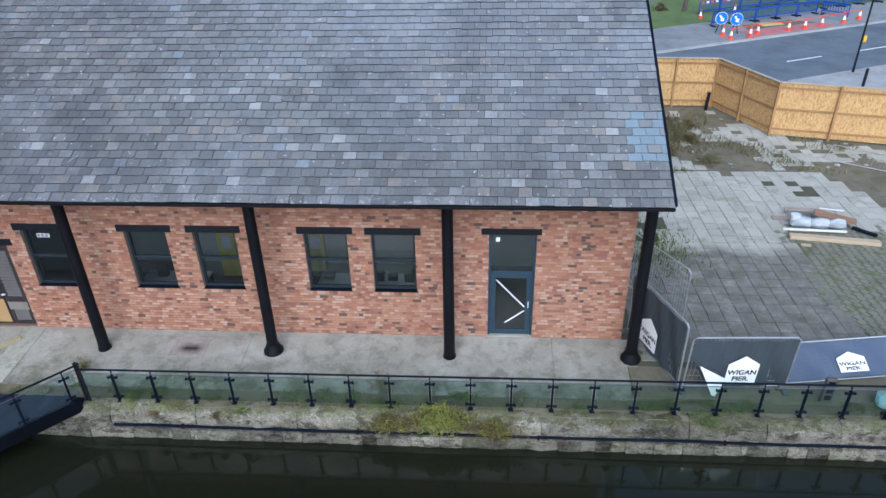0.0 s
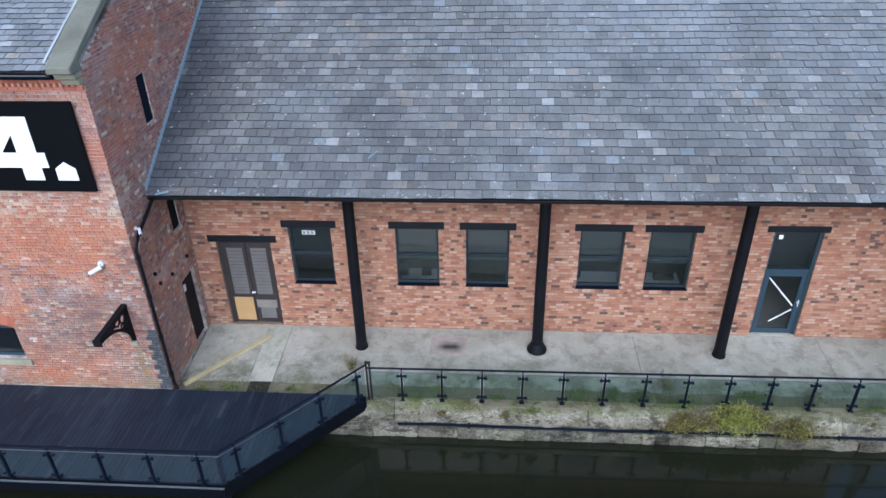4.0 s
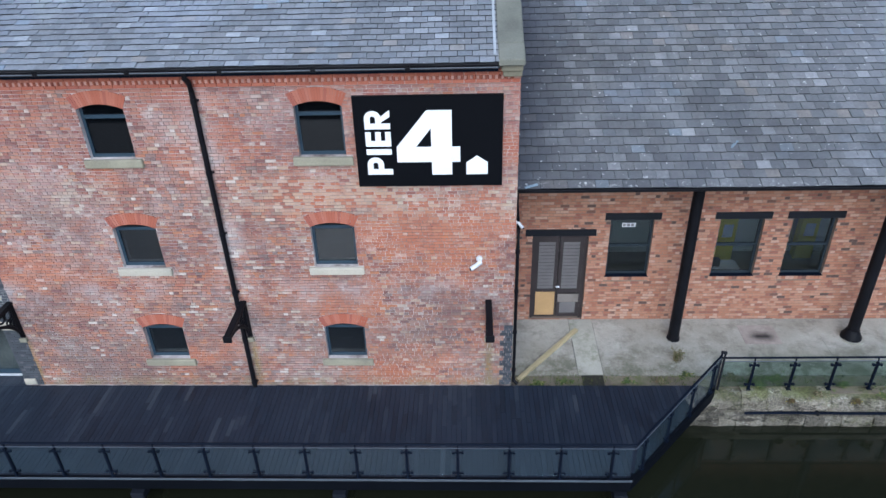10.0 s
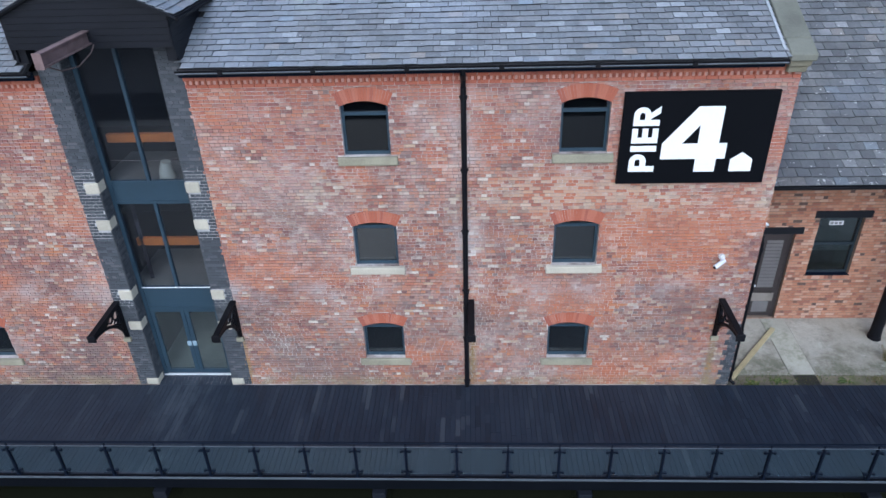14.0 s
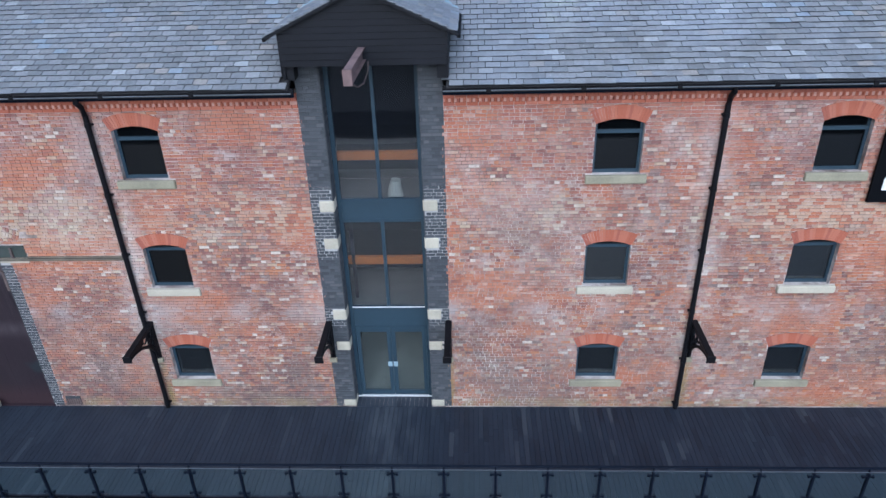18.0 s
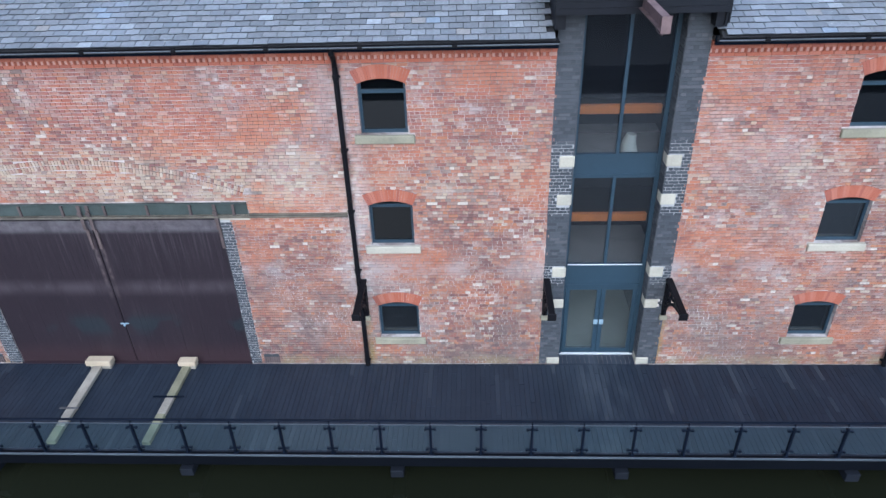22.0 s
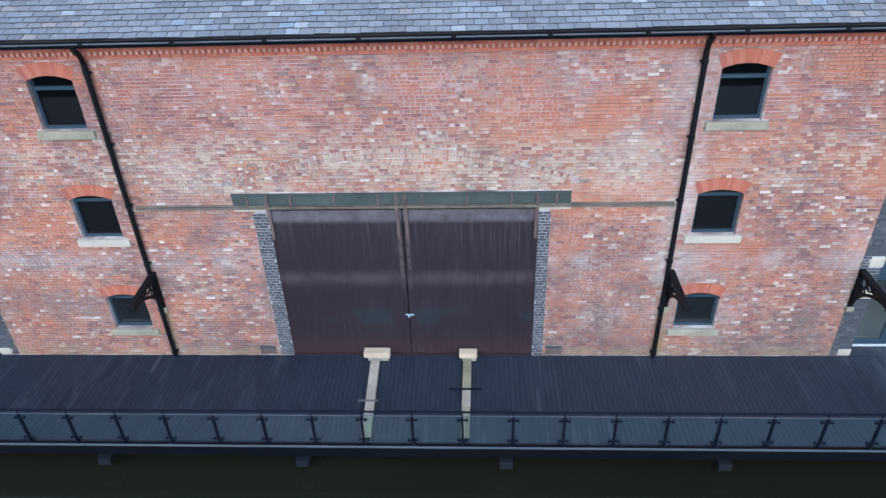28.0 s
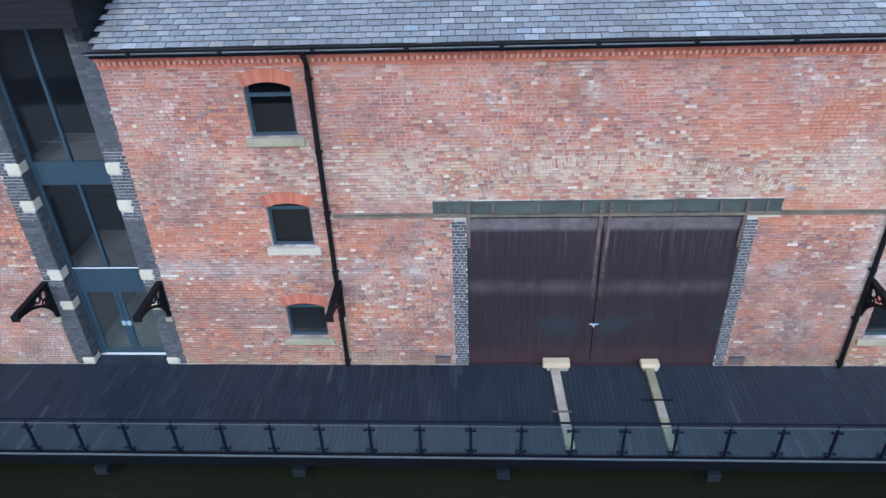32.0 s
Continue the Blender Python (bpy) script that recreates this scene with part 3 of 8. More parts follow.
# ---- geometry helpers ----
class Geo:
    """Vertices and faces of one mesh."""
    def __init__(self):
        self.v, self.f = [], []

    def box(self, x0, x1, y0, y1, z0, z1):
        n = len(self.v)
        self.v += [(x0, y0, z0), (x1, y0, z0), (x1, y1, z0), (x0, y1, z0), (x0, y0, z1), (x1, y0, z1), (x1, y1, z1), (x0, y1, z1)]
        self.f += [(n, n + 3, n + 2, n + 1), (n + 4, n + 5, n + 6, n + 7), (n, n + 1, n + 5, n + 4), (n + 1, n + 2, n + 6, n + 5), (n + 2, n + 3, n + 7, n + 6), (n + 3, n, n + 4, n + 7)]
        return self

    def prism(self, pts, axis, a, b):
        """A flat outline pushed from a to b along an axis; pts are the other two coordinates in order."""
        n, k = len(self.v), len(pts)
        for d in (a, b):
            for p, q in pts:
                self.v.append((d, p, q) if axis == "x" else (p, d, q) if axis == "y" else (p, q, d))
        self.f += [tuple(range(n, n + k))[::-1], tuple(range(n + k, n + 2 * k))]
        self.f += [(n + i, n + (i + 1) % k, n + k + (i + 1) % k, n + k + i) for i in range(k)]
        return self

    def tube(self, pts, r, seg=10, cap=True):
        """A round bar along points; r a radius or one for each point."""
        n0 = len(self.v)
        pts = [Vector(p) for p in pts]
        for i, p in enumerate(pts):
            d = (pts[min(i + 1, len(pts) - 1)] - pts[max(i - 1, 0)]).normalized()
            u = d.cross(Vector((0, 0, 1)) if abs(d.z) < 0.9 else Vector((1, 0, 0))).normalized()
            w = d.cross(u)
            rr = r[i] if isinstance(r, (list, tuple)) else r
            for s in range(seg):
                a = 2 * math.pi * s / seg
                self.v.append(tuple(p + u * (rr * math.cos(a)) + w * (rr * math.sin(a))))
        for i in range(len(pts) - 1):
            for s in range(seg):
                a, b = n0 + i * seg + s, n0 + i * seg + (s + 1) % seg
                self.f.append((a, b, b + seg, a + seg))
        if cap:
            self.f.append(tuple(range(n0, n0 + seg))[::-1])
            self.f.append(tuple(range(n0 + (len(pts) - 1) * seg, n0 + len(pts) * seg)))
        return self

    def bar(self, a, b, w, h):
        """A square bar from a to b, w wide (level) and h high."""
        a, b = Vector(a), Vector(b)
        d = (b - a).normalized()
        u = d.cross(Vector((0, 0, 1)))
        u = u.normalized() if u.length > 1e-4 else Vector((1, 0, 0))
        t = u.cross(d)
        n = len(self.v)
        for p in (a, b):
            for s, q in ((-1, -1), (1, -1), (1, 1), (-1, 1)):
                self.v.append(tuple(p + u * (s * w / 2) + t * (q * h / 2)))
        self.f += [(n, n + 1, n + 2, n + 3), (n + 7, n + 6, n + 5, n + 4)] + [(n + i, n + 4 + i, n + 4 + (i + 1) % 4, n + (i + 1) % 4) for i in range(4)]
        return self

    def quad(self, *p):
        n = len(self.v)
        self.v += [tuple(q) for q in p]
        self.f.append(tuple(range(n, n + len(p))))
        return self

    def mesh(self, name, bevel=0.0, smooth=False):
        me = bpy.data.meshes.new(name)
        me.from_pydata(self.v, [], self.f)
        bm = bmesh.new()
        bm.from_mesh(me)
        bmesh.ops.recalc_face_normals(bm, faces=bm.faces)
        if bevel:
            bmesh.ops.bevel(bm, geom=list(bm.edges), offset=bevel, segments=2 if bevel > 0.02 else 1, affect="EDGES", clamp_overlap=True)
        bm.to_mesh(me)
        bm.free()
        if smooth:
            me.polygons.foreach_set("use_smooth", [True] * len(me.polygons))
            me.set_sharp_from_angle(angle=radians(40))
        return me


def part(name, geo, material, parent=None, label="", bevel=0.0, smooth=False):
    me = geo.mesh(name, bevel, smooth) if isinstance(geo, Geo) else geo
    if not me.materials:
        me.materials.append(material)
    ob = new(name, me)
    if parent is not None:
        ob.parent = parent
    if label:
        tagged(ob, label)
    return ob


def thing(name, label, category, group="", kind="", at=(0, 0, 0)):
    ob = new(name)
    ob.empty_display_size = 0.2
    ob.location = at
    return tagged(ob, label, category, group, kind)


def struct(name, geo, material, label, category, bevel=0.0, smooth=False):
    return tagged(part(name, geo, material, None, "", bevel, smooth), label, category, kind="structure")


def blocks(name, vs, material, parent, label="", faces=((0, 1, 5, 4), (4, 5, 6, 7), (0, 3, 2, 1), (1, 2, 6, 5), (3, 0, 4, 7)), kind="stuff", edge=None):
    """Many small eight-cornered pieces in one mesh; vs is n x 8 x 3."""
    n = len(vs)
    idx = (np.arange(n)[:, None, None] * 8 + np.array(faces)[None]).reshape(-1, 4)
    me = bpy.data.meshes.new(name)
    me.from_pydata(vs.reshape(-1, 3).tolist(), [], idx.tolist())
    me.materials.append(material)
    if edge is not None:
        me.materials.append(edge)
        slot = np.zeros(len(idx), dtype=np.int32)
        slot[::len(faces)] = 1
        me.polygons.foreach_set("material_index", slot)
    ob = new(name, me)
    ob.parent = parent
    if kind:
        ob["kind"] = kind
    if label:
        ob["label"] = label
    return ob


rng = np.random.default_rng(7)


def lay_bricks(u0, u1, z0, z1, holes, pitch=0.079, length=0.228, header_every=2, gap=0.0145, rough=0.05, perp=0.0125):
    """Rows of bricks as [u0, u1, z0, z1]; holes(z) gives the u ranges that stay free in a course."""
    out = []
    for i in range(int((z1 - z0) / pitch)):
        za = z0 + i * pitch
        head = header_every > 0 and (i % 2 == 0 if header_every == 2 else i % 3 < header_every)
        step = length / 2 if head else length
        u = u0 - rng.uniform(0, 0.02) - (length / 2 if i % 2 else 0) - (length / 4 if head else 0)
        free = holes(za + pitch / 2)
        turn = i % 2
        if header_every < 0:
            u = u0 - 1.6 * length + (0.24 * length if turn else 0.0) + rng.uniform(-0.015, 0.015)
        while u < u1:
            s = step * (1 + rng.uniform(-rough, rough))
            if header_every < 0:
                s *= 0.52 if turn else 1.0
                turn = 1 - turn
            a, b = max(u, u0), min(u + s - perp, u1)
            u += s
            segs = [(a, b)]
            for p, q in free:
                segs = [w for (m, n) in segs for w in ((m, min(n, p)), (max(m, q), n)) if w[1] - w[0] > 0.001]
            out += [(m, n, za + 0.001, za + pitch - gap) for m, n in segs if n - m > 0.03]
    return np.array(out)


def brick_blocks(rows, face, depth=0.03, uneven=0.004):
    """Corners of bricks whose fronts stand at y = face, looking towards -y."""
    n = len(rows)
    f = face - rng.uniform(0, uneven, n)
    b = np.full(n, face + depth)
    j = rng.uniform(-0.0015, 0.0015, (n, 4))
    u0, u1, z0, z1 = rows[:, 0] + j[:, 0], rows[:, 1] + j[:, 1], rows[:, 2] + j[:, 2], rows[:, 3] + j[:, 3]
    vs = np.empty((n, 8, 3))
    for k, (uu, yy, zz) in enumerate(((u0, f, z0), (u1, f, z0), (u1, b, z0), (u0, b, z0), (u0, f, z1), (u1, f, z1), (u1, b, z1), (u0, b, z1))):
        vs[:, k, 0], vs[:, k, 1], vs[:, k, 2] = uu, yy, zz
    return vs


def turn_x(vs, x):
    """Turns pieces that face -y at y = 0 so that they face +x at that x; their u becomes y."""
    out = np.empty_like(vs)
    out[..., 0], out[..., 1], out[..., 2] = x - vs[..., 1], vs[..., 0], vs[..., 2]
    return out


def brick_parts(rows, face, material, parent, most=300):
    """Single bricks, alike ones on one mesh."""
    made = {}
    for m, n, a, b in rows[:most]:
        key = round((n - m) * 50)
        if key not in made:
            w = key / 50
            made[key] = Geo().box(-w / 2, w / 2, 0, 0.03, 0, b - a).mesh("brick", 0.003)
            made[key].materials.append(material)
        ob = new("brick", made[key])
        ob.location = ((m + n) / 2, face - rng.uniform(0, 0.004), a)
        ob.parent = parent


def slates(x0, x1, y0, z0, slope, rows, width, gauge, thick=0.017, cut=None, joint=0.0055, lifts=(0.022, 0.036)):
    """Slates in half bond on a slope that rises to +y from the eave line y0, z0: n x 8 x 3."""
    c = 1 / math.hypot(1, slope)
    s = slope * c
    out = []
    for i in range(rows):
        shift = (width / 2 if i % 2 else 0) + rng.uniform(0, 0.06) * width
        sag = rng.uniform(0, 6)
        n = int((x1 - x0) / width) + 2
        edges = [x0 - shift + k * width + rng.uniform(-0.03, 0.03) * width for k in range(n + 1)]
        for e0, e1 in zip(edges, edges[1:]):
            a, b = max(e0 + joint, x0), min(e1 - joint, x1)
            if b - a < 0.05:
                continue
            d0 = i * gauge + rng.uniform(-0.006, 0.006) + 0.008 * math.sin(e0 * 0.9 + sag)
            if cut and cut((a + b) / 2, d0 + gauge / 2):
                continue
            d1 = (i + 1) * gauge + 0.03
            lift = rng.uniform(*lifts)
            tilt = rng.uniform(-0.004, 0.004)
            row = []
            for h0, h1 in ((0.0, -0.006), (thick + lift, thick)):
                for xx, d, h in ((a, d0, h0), (b, d0 + tilt, h0), (b, d1, h1), (a, d1, h1)):
                    up = h + (lift if h0 == 0.0 and d < d1 else 0)
                    row.append((xx, y0 + d * c - up * s, z0 + d * s + up * c))
            out.append(row)
    return np.array(out)


def slate_parts(vs, material, parent, most=300):
    """Single slates, as objects of their own."""
    faces = ((0, 1, 5, 4), (4, 5, 6, 7), (1, 2, 6, 5), (3, 0, 4, 7))
    made = {}
    for p in vs[:most]:
        key = round((p[1, 0] - p[0, 0]) * 50)
        base = p[0]
        if key not in made:
            me = bpy.data.meshes.new("slate")
            me.from_pydata((p - base).tolist(), [], faces)
            me.materials.append(material)
            me.materials.append(slate_edge)
            me.polygons[0].material_index = 1
            made[key] = me
        ob = new("slate", made[key])
        ob.location = base
        ob.parent = parent


def spread(rows, lo, hi, most=300):
    """Splits rows by a stretch of their first coordinate, at most so many picked out."""
    u = rows[:, 0] if rows.ndim == 2 else rows[:, 0, 0]
    pick = np.where((u > lo) & (u < hi))[0][:most]
    keep = np.ones(len(rows), bool)
    keep[pick] = False
    return rows[pick], rows[keep]


def wall_blocks(u0, u1, z0, z1, holes, y0, y1):
    """A wall from y0 to y1 with rectangular openings that go through it."""
    us = sorted({u0, u1, *[h[0] for h in holes], *[h[1] for h in holes]})
    g = Geo()
    for a, b in zip(us, us[1:]):
        if a < u0 or b > u1 or b - a < 1e-5:
            continue
        cuts = sorted((h[2], h[3]) for h in holes if h[0] < b - 1e-5 and h[1] > a + 1e-5)
        z = z0
        for c, d in cuts:
            if c > z + 1e-5:
                g.box(a, b, y0, y1, z, c)
            z = max(z, d)
        if z < z1 - 1e-5:
            g.box(a, b, y0, y1, z, z1)
    return g


def panel_wall(geo, material, parent, label):
    """A wall with openings whose panels between them are parts of their own."""
    first = None
    for i in range(0, len(geo.v), 8):
        one = Geo()
        one.v, one.f = geo.v[i:i + 8], geo.f[:6]
        if first is None:
            first = part("front_wall", one, material, parent, label)
        else:
            part("wall_panel", one, material, first)
    return first


# ---- setting: water, quay, ground ----
WATER = -0.95
struct("water", Geo().box(-140, 140, -12, 12.9, WATER - 0.3, WATER), water_mat, "still dark green canal water", "canal water")
struct("canal_bed", Geo().box(-140, 140, -13, 13, -3.2, -3.0), soil, "muddy bed under the canal water", "canal bed")
struct("ground", Geo().box(-600, 600, 12.9, 900, -0.6, -0.25), soil, "weedy bare ground behind the quay", "ground")
# Added bank, never in view: its grey brightens reflections in the panes.
struct("unseen_bank", Geo().box(-600, 600, -700, -12, -2.0, -0.1), far_mat, "added unseen bank that reflects in the window panes", "bank")

# ---- warehouse ----
W, X_END, X_FAR = 12.70, -15.30, -66.0
WIN_X = (-19.43, -23.97, -34.06, -48.31)
LEVELS = ((0.87, 1.86), (3.60, 4.66), (6.36, 7.47))
HALF, RISE = 0.50, 0.11
RAD = (HALF * HALF + RISE * RISE) / (2 * RISE)
RING = 0.29
SKEW = math.asin(HALF / RAD)
BAYS = ((-30.05, -28.04), (-54.25, -52.21))
PIER = 0.48
GATE = (-44.25, -38.03, 4.47)
BEAM = (-45.0, -37.33, 4.47, 4.78)
GX = (GATE[0] + GATE[1]) / 2
ARC_R, ARC_Z, ARC_T = 10.26, -4.63, 0.25


def arch_half(dz, r_out):
    """Half width of a window's brick arch at a height over its centre."""
    side = dz * math.tan(SKEW)
    if dz >= r_out:
        return 0.0
    return min(side, math.sqrt(r_out * r_out - dz * dz))


def warehouse_holes(z):
    out = []
    for cx in WIN_X:
        for sill, spring in LEVELS:
            zc = spring + RISE - RAD
            if sill <= z < spring:
                out.append((cx - HALF, cx + HALF))
            elif sill - 0.2 <= z < sill:
                out.append((cx - 0.64, cx + 0.64))
            elif spring <= z < zc + RAD + RING:
                h = arch_half(z - zc, RAD + RING)
                out.append((cx - h, cx + h))
    tooth = 0.0 if int(z / 0.079) % 2 else 0.06
    for a, b in BAYS:
        out.append((a - PIER + tooth, b + PIER - tooth))
    tooth = 0.05 if int(z / 0.079) % 6 < 3 else -0.01
    if z < GATE[2]:
        out.append((GATE[0] - 0.33 + tooth, GATE[1] + 0.26 - tooth))
        if z > GATE[2] - 0.15:
            out.append((GATE[0] - 0.75, GATE[1] + 0.72))
    elif z < BEAM[3]:
        out.append((BEAM[0], BEAM[1]))
    if ARC_Z + ARC_R < z < ARC_Z + ARC_R + ARC_T:
        o = math.sqrt((ARC_R + ARC_T) ** 2 - (z - ARC_Z) ** 2)
        out.append((GX - o, GX + o))
    elif 5.0 < z <= ARC_Z + ARC_R:
        i, o = math.sqrt(ARC_R ** 2 - (z - ARC_Z) ** 2), math.sqrt((ARC_R + ARC_T) ** 2 - (z - ARC_Z) ** 2)
        out += [(GX - o, GX - i), (GX + i, GX + o)]
    if z > 7.9:
        out.append((X_FAR, X_END))
    for vx in (-44.92, -37.48):
        if z < 0.3:
            out.append((vx - 0.2, vx + 0.2))
    if z < 1.95:
        out.append((-15.52 - (0.09 if int(z / 0.079) % 4 < 2 else 0.0), X_END + 0.01))
    return out


warehouse = thing("warehouse_building", "three-storey red brick canal warehouse with slate roof", "building")
holes = [(cx - HALF, cx + HALF, s, p + RISE) for cx in WIN_X for s, p in LEVELS]
holes += [(a, b, 0.0, 8.9) for a, b in BAYS] + [(GATE[0], GATE[1], 0.0, GATE[2])]
front = panel_wall(wall_blocks(X_FAR, X_END - 0.45, -1.6, 8.2, holes, W + 0.014, W + 0.42), mortar_old, warehouse, "old red brick wall with pale lime mortar")
rows = lay_bricks(X_FAR, X_END, 0.0, 8.2, warehouse_holes, perp=0.0105)
near, rest = spread(rows, -27.4, -25.4)
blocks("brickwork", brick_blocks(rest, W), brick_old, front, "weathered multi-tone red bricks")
NEAR_OLD = near

# dark engineering brick: bay piers, gate jambs and the wall corner
rows = []
for a, b in BAYS:
    for u0, u1, s0, s1 in ((a - PIER, a, a - 0.295, a), (b, b + PIER, b, b + 0.295)):
        rows.append(lay_bricks(u0, u1, 0.0, 8.85, lambda z: [(s0, s1)] if any(lo < z < hi for lo, hi in ((5.55, 5.82), (4.62, 4.89), (2.69, 2.97), (1.78, 2.04), (0.0, 0.2))) else [], header_every=1))
for u0, u1 in ((GATE[0] - 0.34, GATE[0]), (GATE[1], GATE[1] + 0.27)):
    rows.append(lay_bricks(u0, u1, 0.0, GATE[2] - 0.15, lambda z: [], header_every=1))
rows.append(lay_bricks(-15.605, X_END, 0.0, 1.95, lambda z: [] if int(z / 0.079) % 4 < 2 else [(-15.62, -15.515)], header_every=1))
blocks("dark_brickwork", brick_blocks(np.concatenate(rows), W - 0.004), brick_dark, front, "blue-grey engineering bricks")
for a, b in BAYS:
    for x, face in ((a, 1), (b, -1)):
        part("bay_reveal", Geo().box(min(x, x + 0.012 * face), max(x, x + 0.012 * face), W - 0.004, W + 0.40, 0.0, 8.85), mortar_pier, front)
        r = lay_bricks(0.0, 0.36, 0.0, 8.85, lambda z: [], header_every=1)
        vs = turn_x(brick_blocks(r, 0.0), 0.0)
        vs[..., 1] += W + 0.02
        vs[..., 0] = (x + 0.026 + vs[..., 0] * 0.4) if face > 0 else (x - 0.026 - vs[..., 0] * 0.4)
        blocks("reveal_bricks", vs, brick_dark, front, "blue-grey reveal bricks")
        for lo, hi in ((5.55, 5.82), (4.62, 4.89), (2.69, 2.97), (1.78, 2.04), (0.0, 0.2)):
            g = Geo().box(min(x - 0.29 * face, x + 0.034 * face), max(x - 0.29 * face, x + 0.034 * face), W - 0.022, W + 0.30, lo + 0.004, hi - 0.004)
            part("quoin_stone", g, stone_sill, front, "pale sandstone quoin block", 0.02)
for a, b in BAYS:
    for u0, u1 in ((a - PIER + 0.01, a - 0.002), (b + 0.002, b + PIER - 0.01)):
        for z0, z1 in ((0.2, 1.78), (2.04, 2.45), (3.0, 4.35), (6.15, 8.85)):
            part("dark_pointing", Geo().box(u0, u1, W + 0.003, W + 0.0135, z0, z1), mortar_pier, front, "dark pointing between engineering bricks")
        for z0, z1 in ((2.45, 3.0), (4.35, 6.15)):
            part("white_pointing", Geo().box(u0, u1, W + 0.003, W + 0.0135, z0, z1), mortar_white, front, "white pointing between engineering bricks")
    for i in range(17):
        x0 = a + 0.03 + i * (b - a - 0.06) / 17
        part("bay_board", Geo().box(x0, x0 + (b - a - 0.06) / 17 - 0.005, W - 0.035, W + 0.36, -0.03, rng.uniform(0.001, 0.004)), deck_wood_one, front, "")
for u0, u1 in ((GATE[0] - 0.36, GATE[0] - 0.002), (GATE[1] + 0.002, GATE[1] + 0.28)):
    part("grey_pointing", Geo().box(u0, u1, W + 0.003, W + 0.0135, 0.0, GATE[2] - 0.16), mortar_white, front, "white pointing between engineering bricks")
part("gate_sill", Geo().box(GATE[0], GATE[1], W - 0.038, W + 0.079, -0.02, 0.009), gate_wood, front, "worn timber sill under the gates")
for u0, u1 in ((GATE[0] - 0.75, GATE[0]), (GATE[1], GATE[1] + 0.72)):
    part("padstone", Geo().box(u0, u1, W - 0.02, W + 0.2, GATE[2] - 0.15, GATE[2] - 0.01), stone_sill, front, "pale stone pad under the girder", 0.012)

# window arches of rubbed red brick, and the wide relieving arch of two rings over the gate
for cx in WIN_X:
    for sill, spring in LEVELS:
        vs = []
        zc = spring + RISE - RAD
        n = 19
        for i in range(n):
            a0, a1 = -SKEW + 2 * SKEW * (i + 0.035) / n, -SKEW + 2 * SKEW * (i + 0.965) / n
            y = W - 0.006 - rng.uniform(0, 0.003)
            q = [(cx + r * math.sin(t), zc + r * math.cos(t)) for r, t in ((RAD, a0), (RAD, a1), (RAD + RING, a1), (RAD + RING, a0))]
            vs.append([(q[0][0], y, q[0][1]), (q[1][0], y, q[1][1]), (q[1][0], W + 0.2, q[1][1]), (q[0][0], W + 0.2, q[0][1]),
                       (q[3][0], y, q[3][1]), (q[2][0], y, q[2][1]), (q[2][0], W + 0.2, q[2][1]), (q[3][0], W + 0.2, q[3][1])])
        blocks("brick_arch", np.array(vs), brick_red, front, "rubbed orange-red brick arch", kind="")
vs = []
span = math.acos((4.92 - ARC_Z) / ARC_R)
for ring in range(2):
    n = 104
    for i in range(n):
        a0, a1 = -span + 2 * span * (i + 0.09) / n, -span + 2 * span * (i + 0.91) / n
        r0, r1 = ARC_R + ring * ARC_T / 2, ARC_R + (ring + 1) * ARC_T / 2 - 0.022
        y = W - 0.008 - rng.uniform(0, 0.006)
        q = [(GX + r * math.sin(t), ARC_Z + r * math.cos(t)) for r, t in ((r0, a0), (r0, a1), (r1, a1), (r1, a0))]
        vs.append([(q[0][0], y, q[0][1]), (q[1][0], y, q[1][1]), (q[1][0], W + 0.03, q[1][1]), (q[0][0], W + 0.03, q[0][1]),
                   (q[3][0], y, q[3][1]), (q[2][0], y, q[2][1]), (q[2][0], W + 0.03, q[2][1]), (q[3][0], W + 0.03, q[3][1])])
blocks("relieving_arch", np.array(vs), brick_old, front, "two-ring brick arch over the gate")

# cornice: red brick courses with a dog-tooth course between
vs = []
ends = [(X_FAR, BAYS[1][0] - PIER), (BAYS[1][1] + PIER, BAYS[0][0] - PIER), (BAYS[0][1] + PIER, X_END - 0.02)]
for za, proud in ((7.91, 0.03), (8.075, 0.075), (8.155, 0.09)):
    r = []
    for a, b in ends:
        u = a
        while u < b - 0.05:
            r.append((u, min(u + 0.225, b), za, za + 0.07))
            u += 0.237
    vs.append(brick_blocks(np.array(r), W - proud, 0.12, 0.004))
for a, b in ends:
    u = a
    while u < b - 0.16:
        z0, z1 = 7.988, 8.066
        vs.append(np.array([[(u + 0.05, W - 0.068, z0), (u + 0.066, W - 0.068, z0), (u + 0.118, W + 0.02, z0), (u, W + 0.02, z0),
                             (u + 0.05, W - 0.068, z1), (u + 0.066, W - 0.068, z1), (u + 0.118, W + 0.02, z1), (u, W + 0.02, z1)]]))
        u += 0.124
for a, b in ends:
    part("cornice_bedding", Geo().box(a, b, W - 0.022, W + 0.0135, 7.984, 8.07), mortar_pink, front, "pale mortar behind the dog-tooth course")
blocks("cornice", np.concatenate(vs), brick_red, front, "red brick cornice with a dog-tooth course")

# right-hand gable wall over the shed
gable = part("gable_wall", Geo(), mortar_old, warehouse, "old red brick gable wall")
g = Geo()
hs = [(14.74, 15.17, 6.42, 7.56), (14.73, 15.17, 3.5, 4.4), (14.5, 15.3, 0.0, 2.1)]
tmp = wall_blocks(W + 0.016, 26.0, -0.3, 8.2, hs, 0.013, 0.44)
g.v = [(X_END - y, x, z) for x, y, z in tmp.v]
g.f = tmp.f
g.prism([(W + 0.03, 8.2), (26.0, 8.2), (26.0, 8.5), (19.35, 11.62), (W + 0.03, 8.36)], "x", X_END - 0.44, X_END - 0.013)
gable.data = g.mesh("gable_wall")
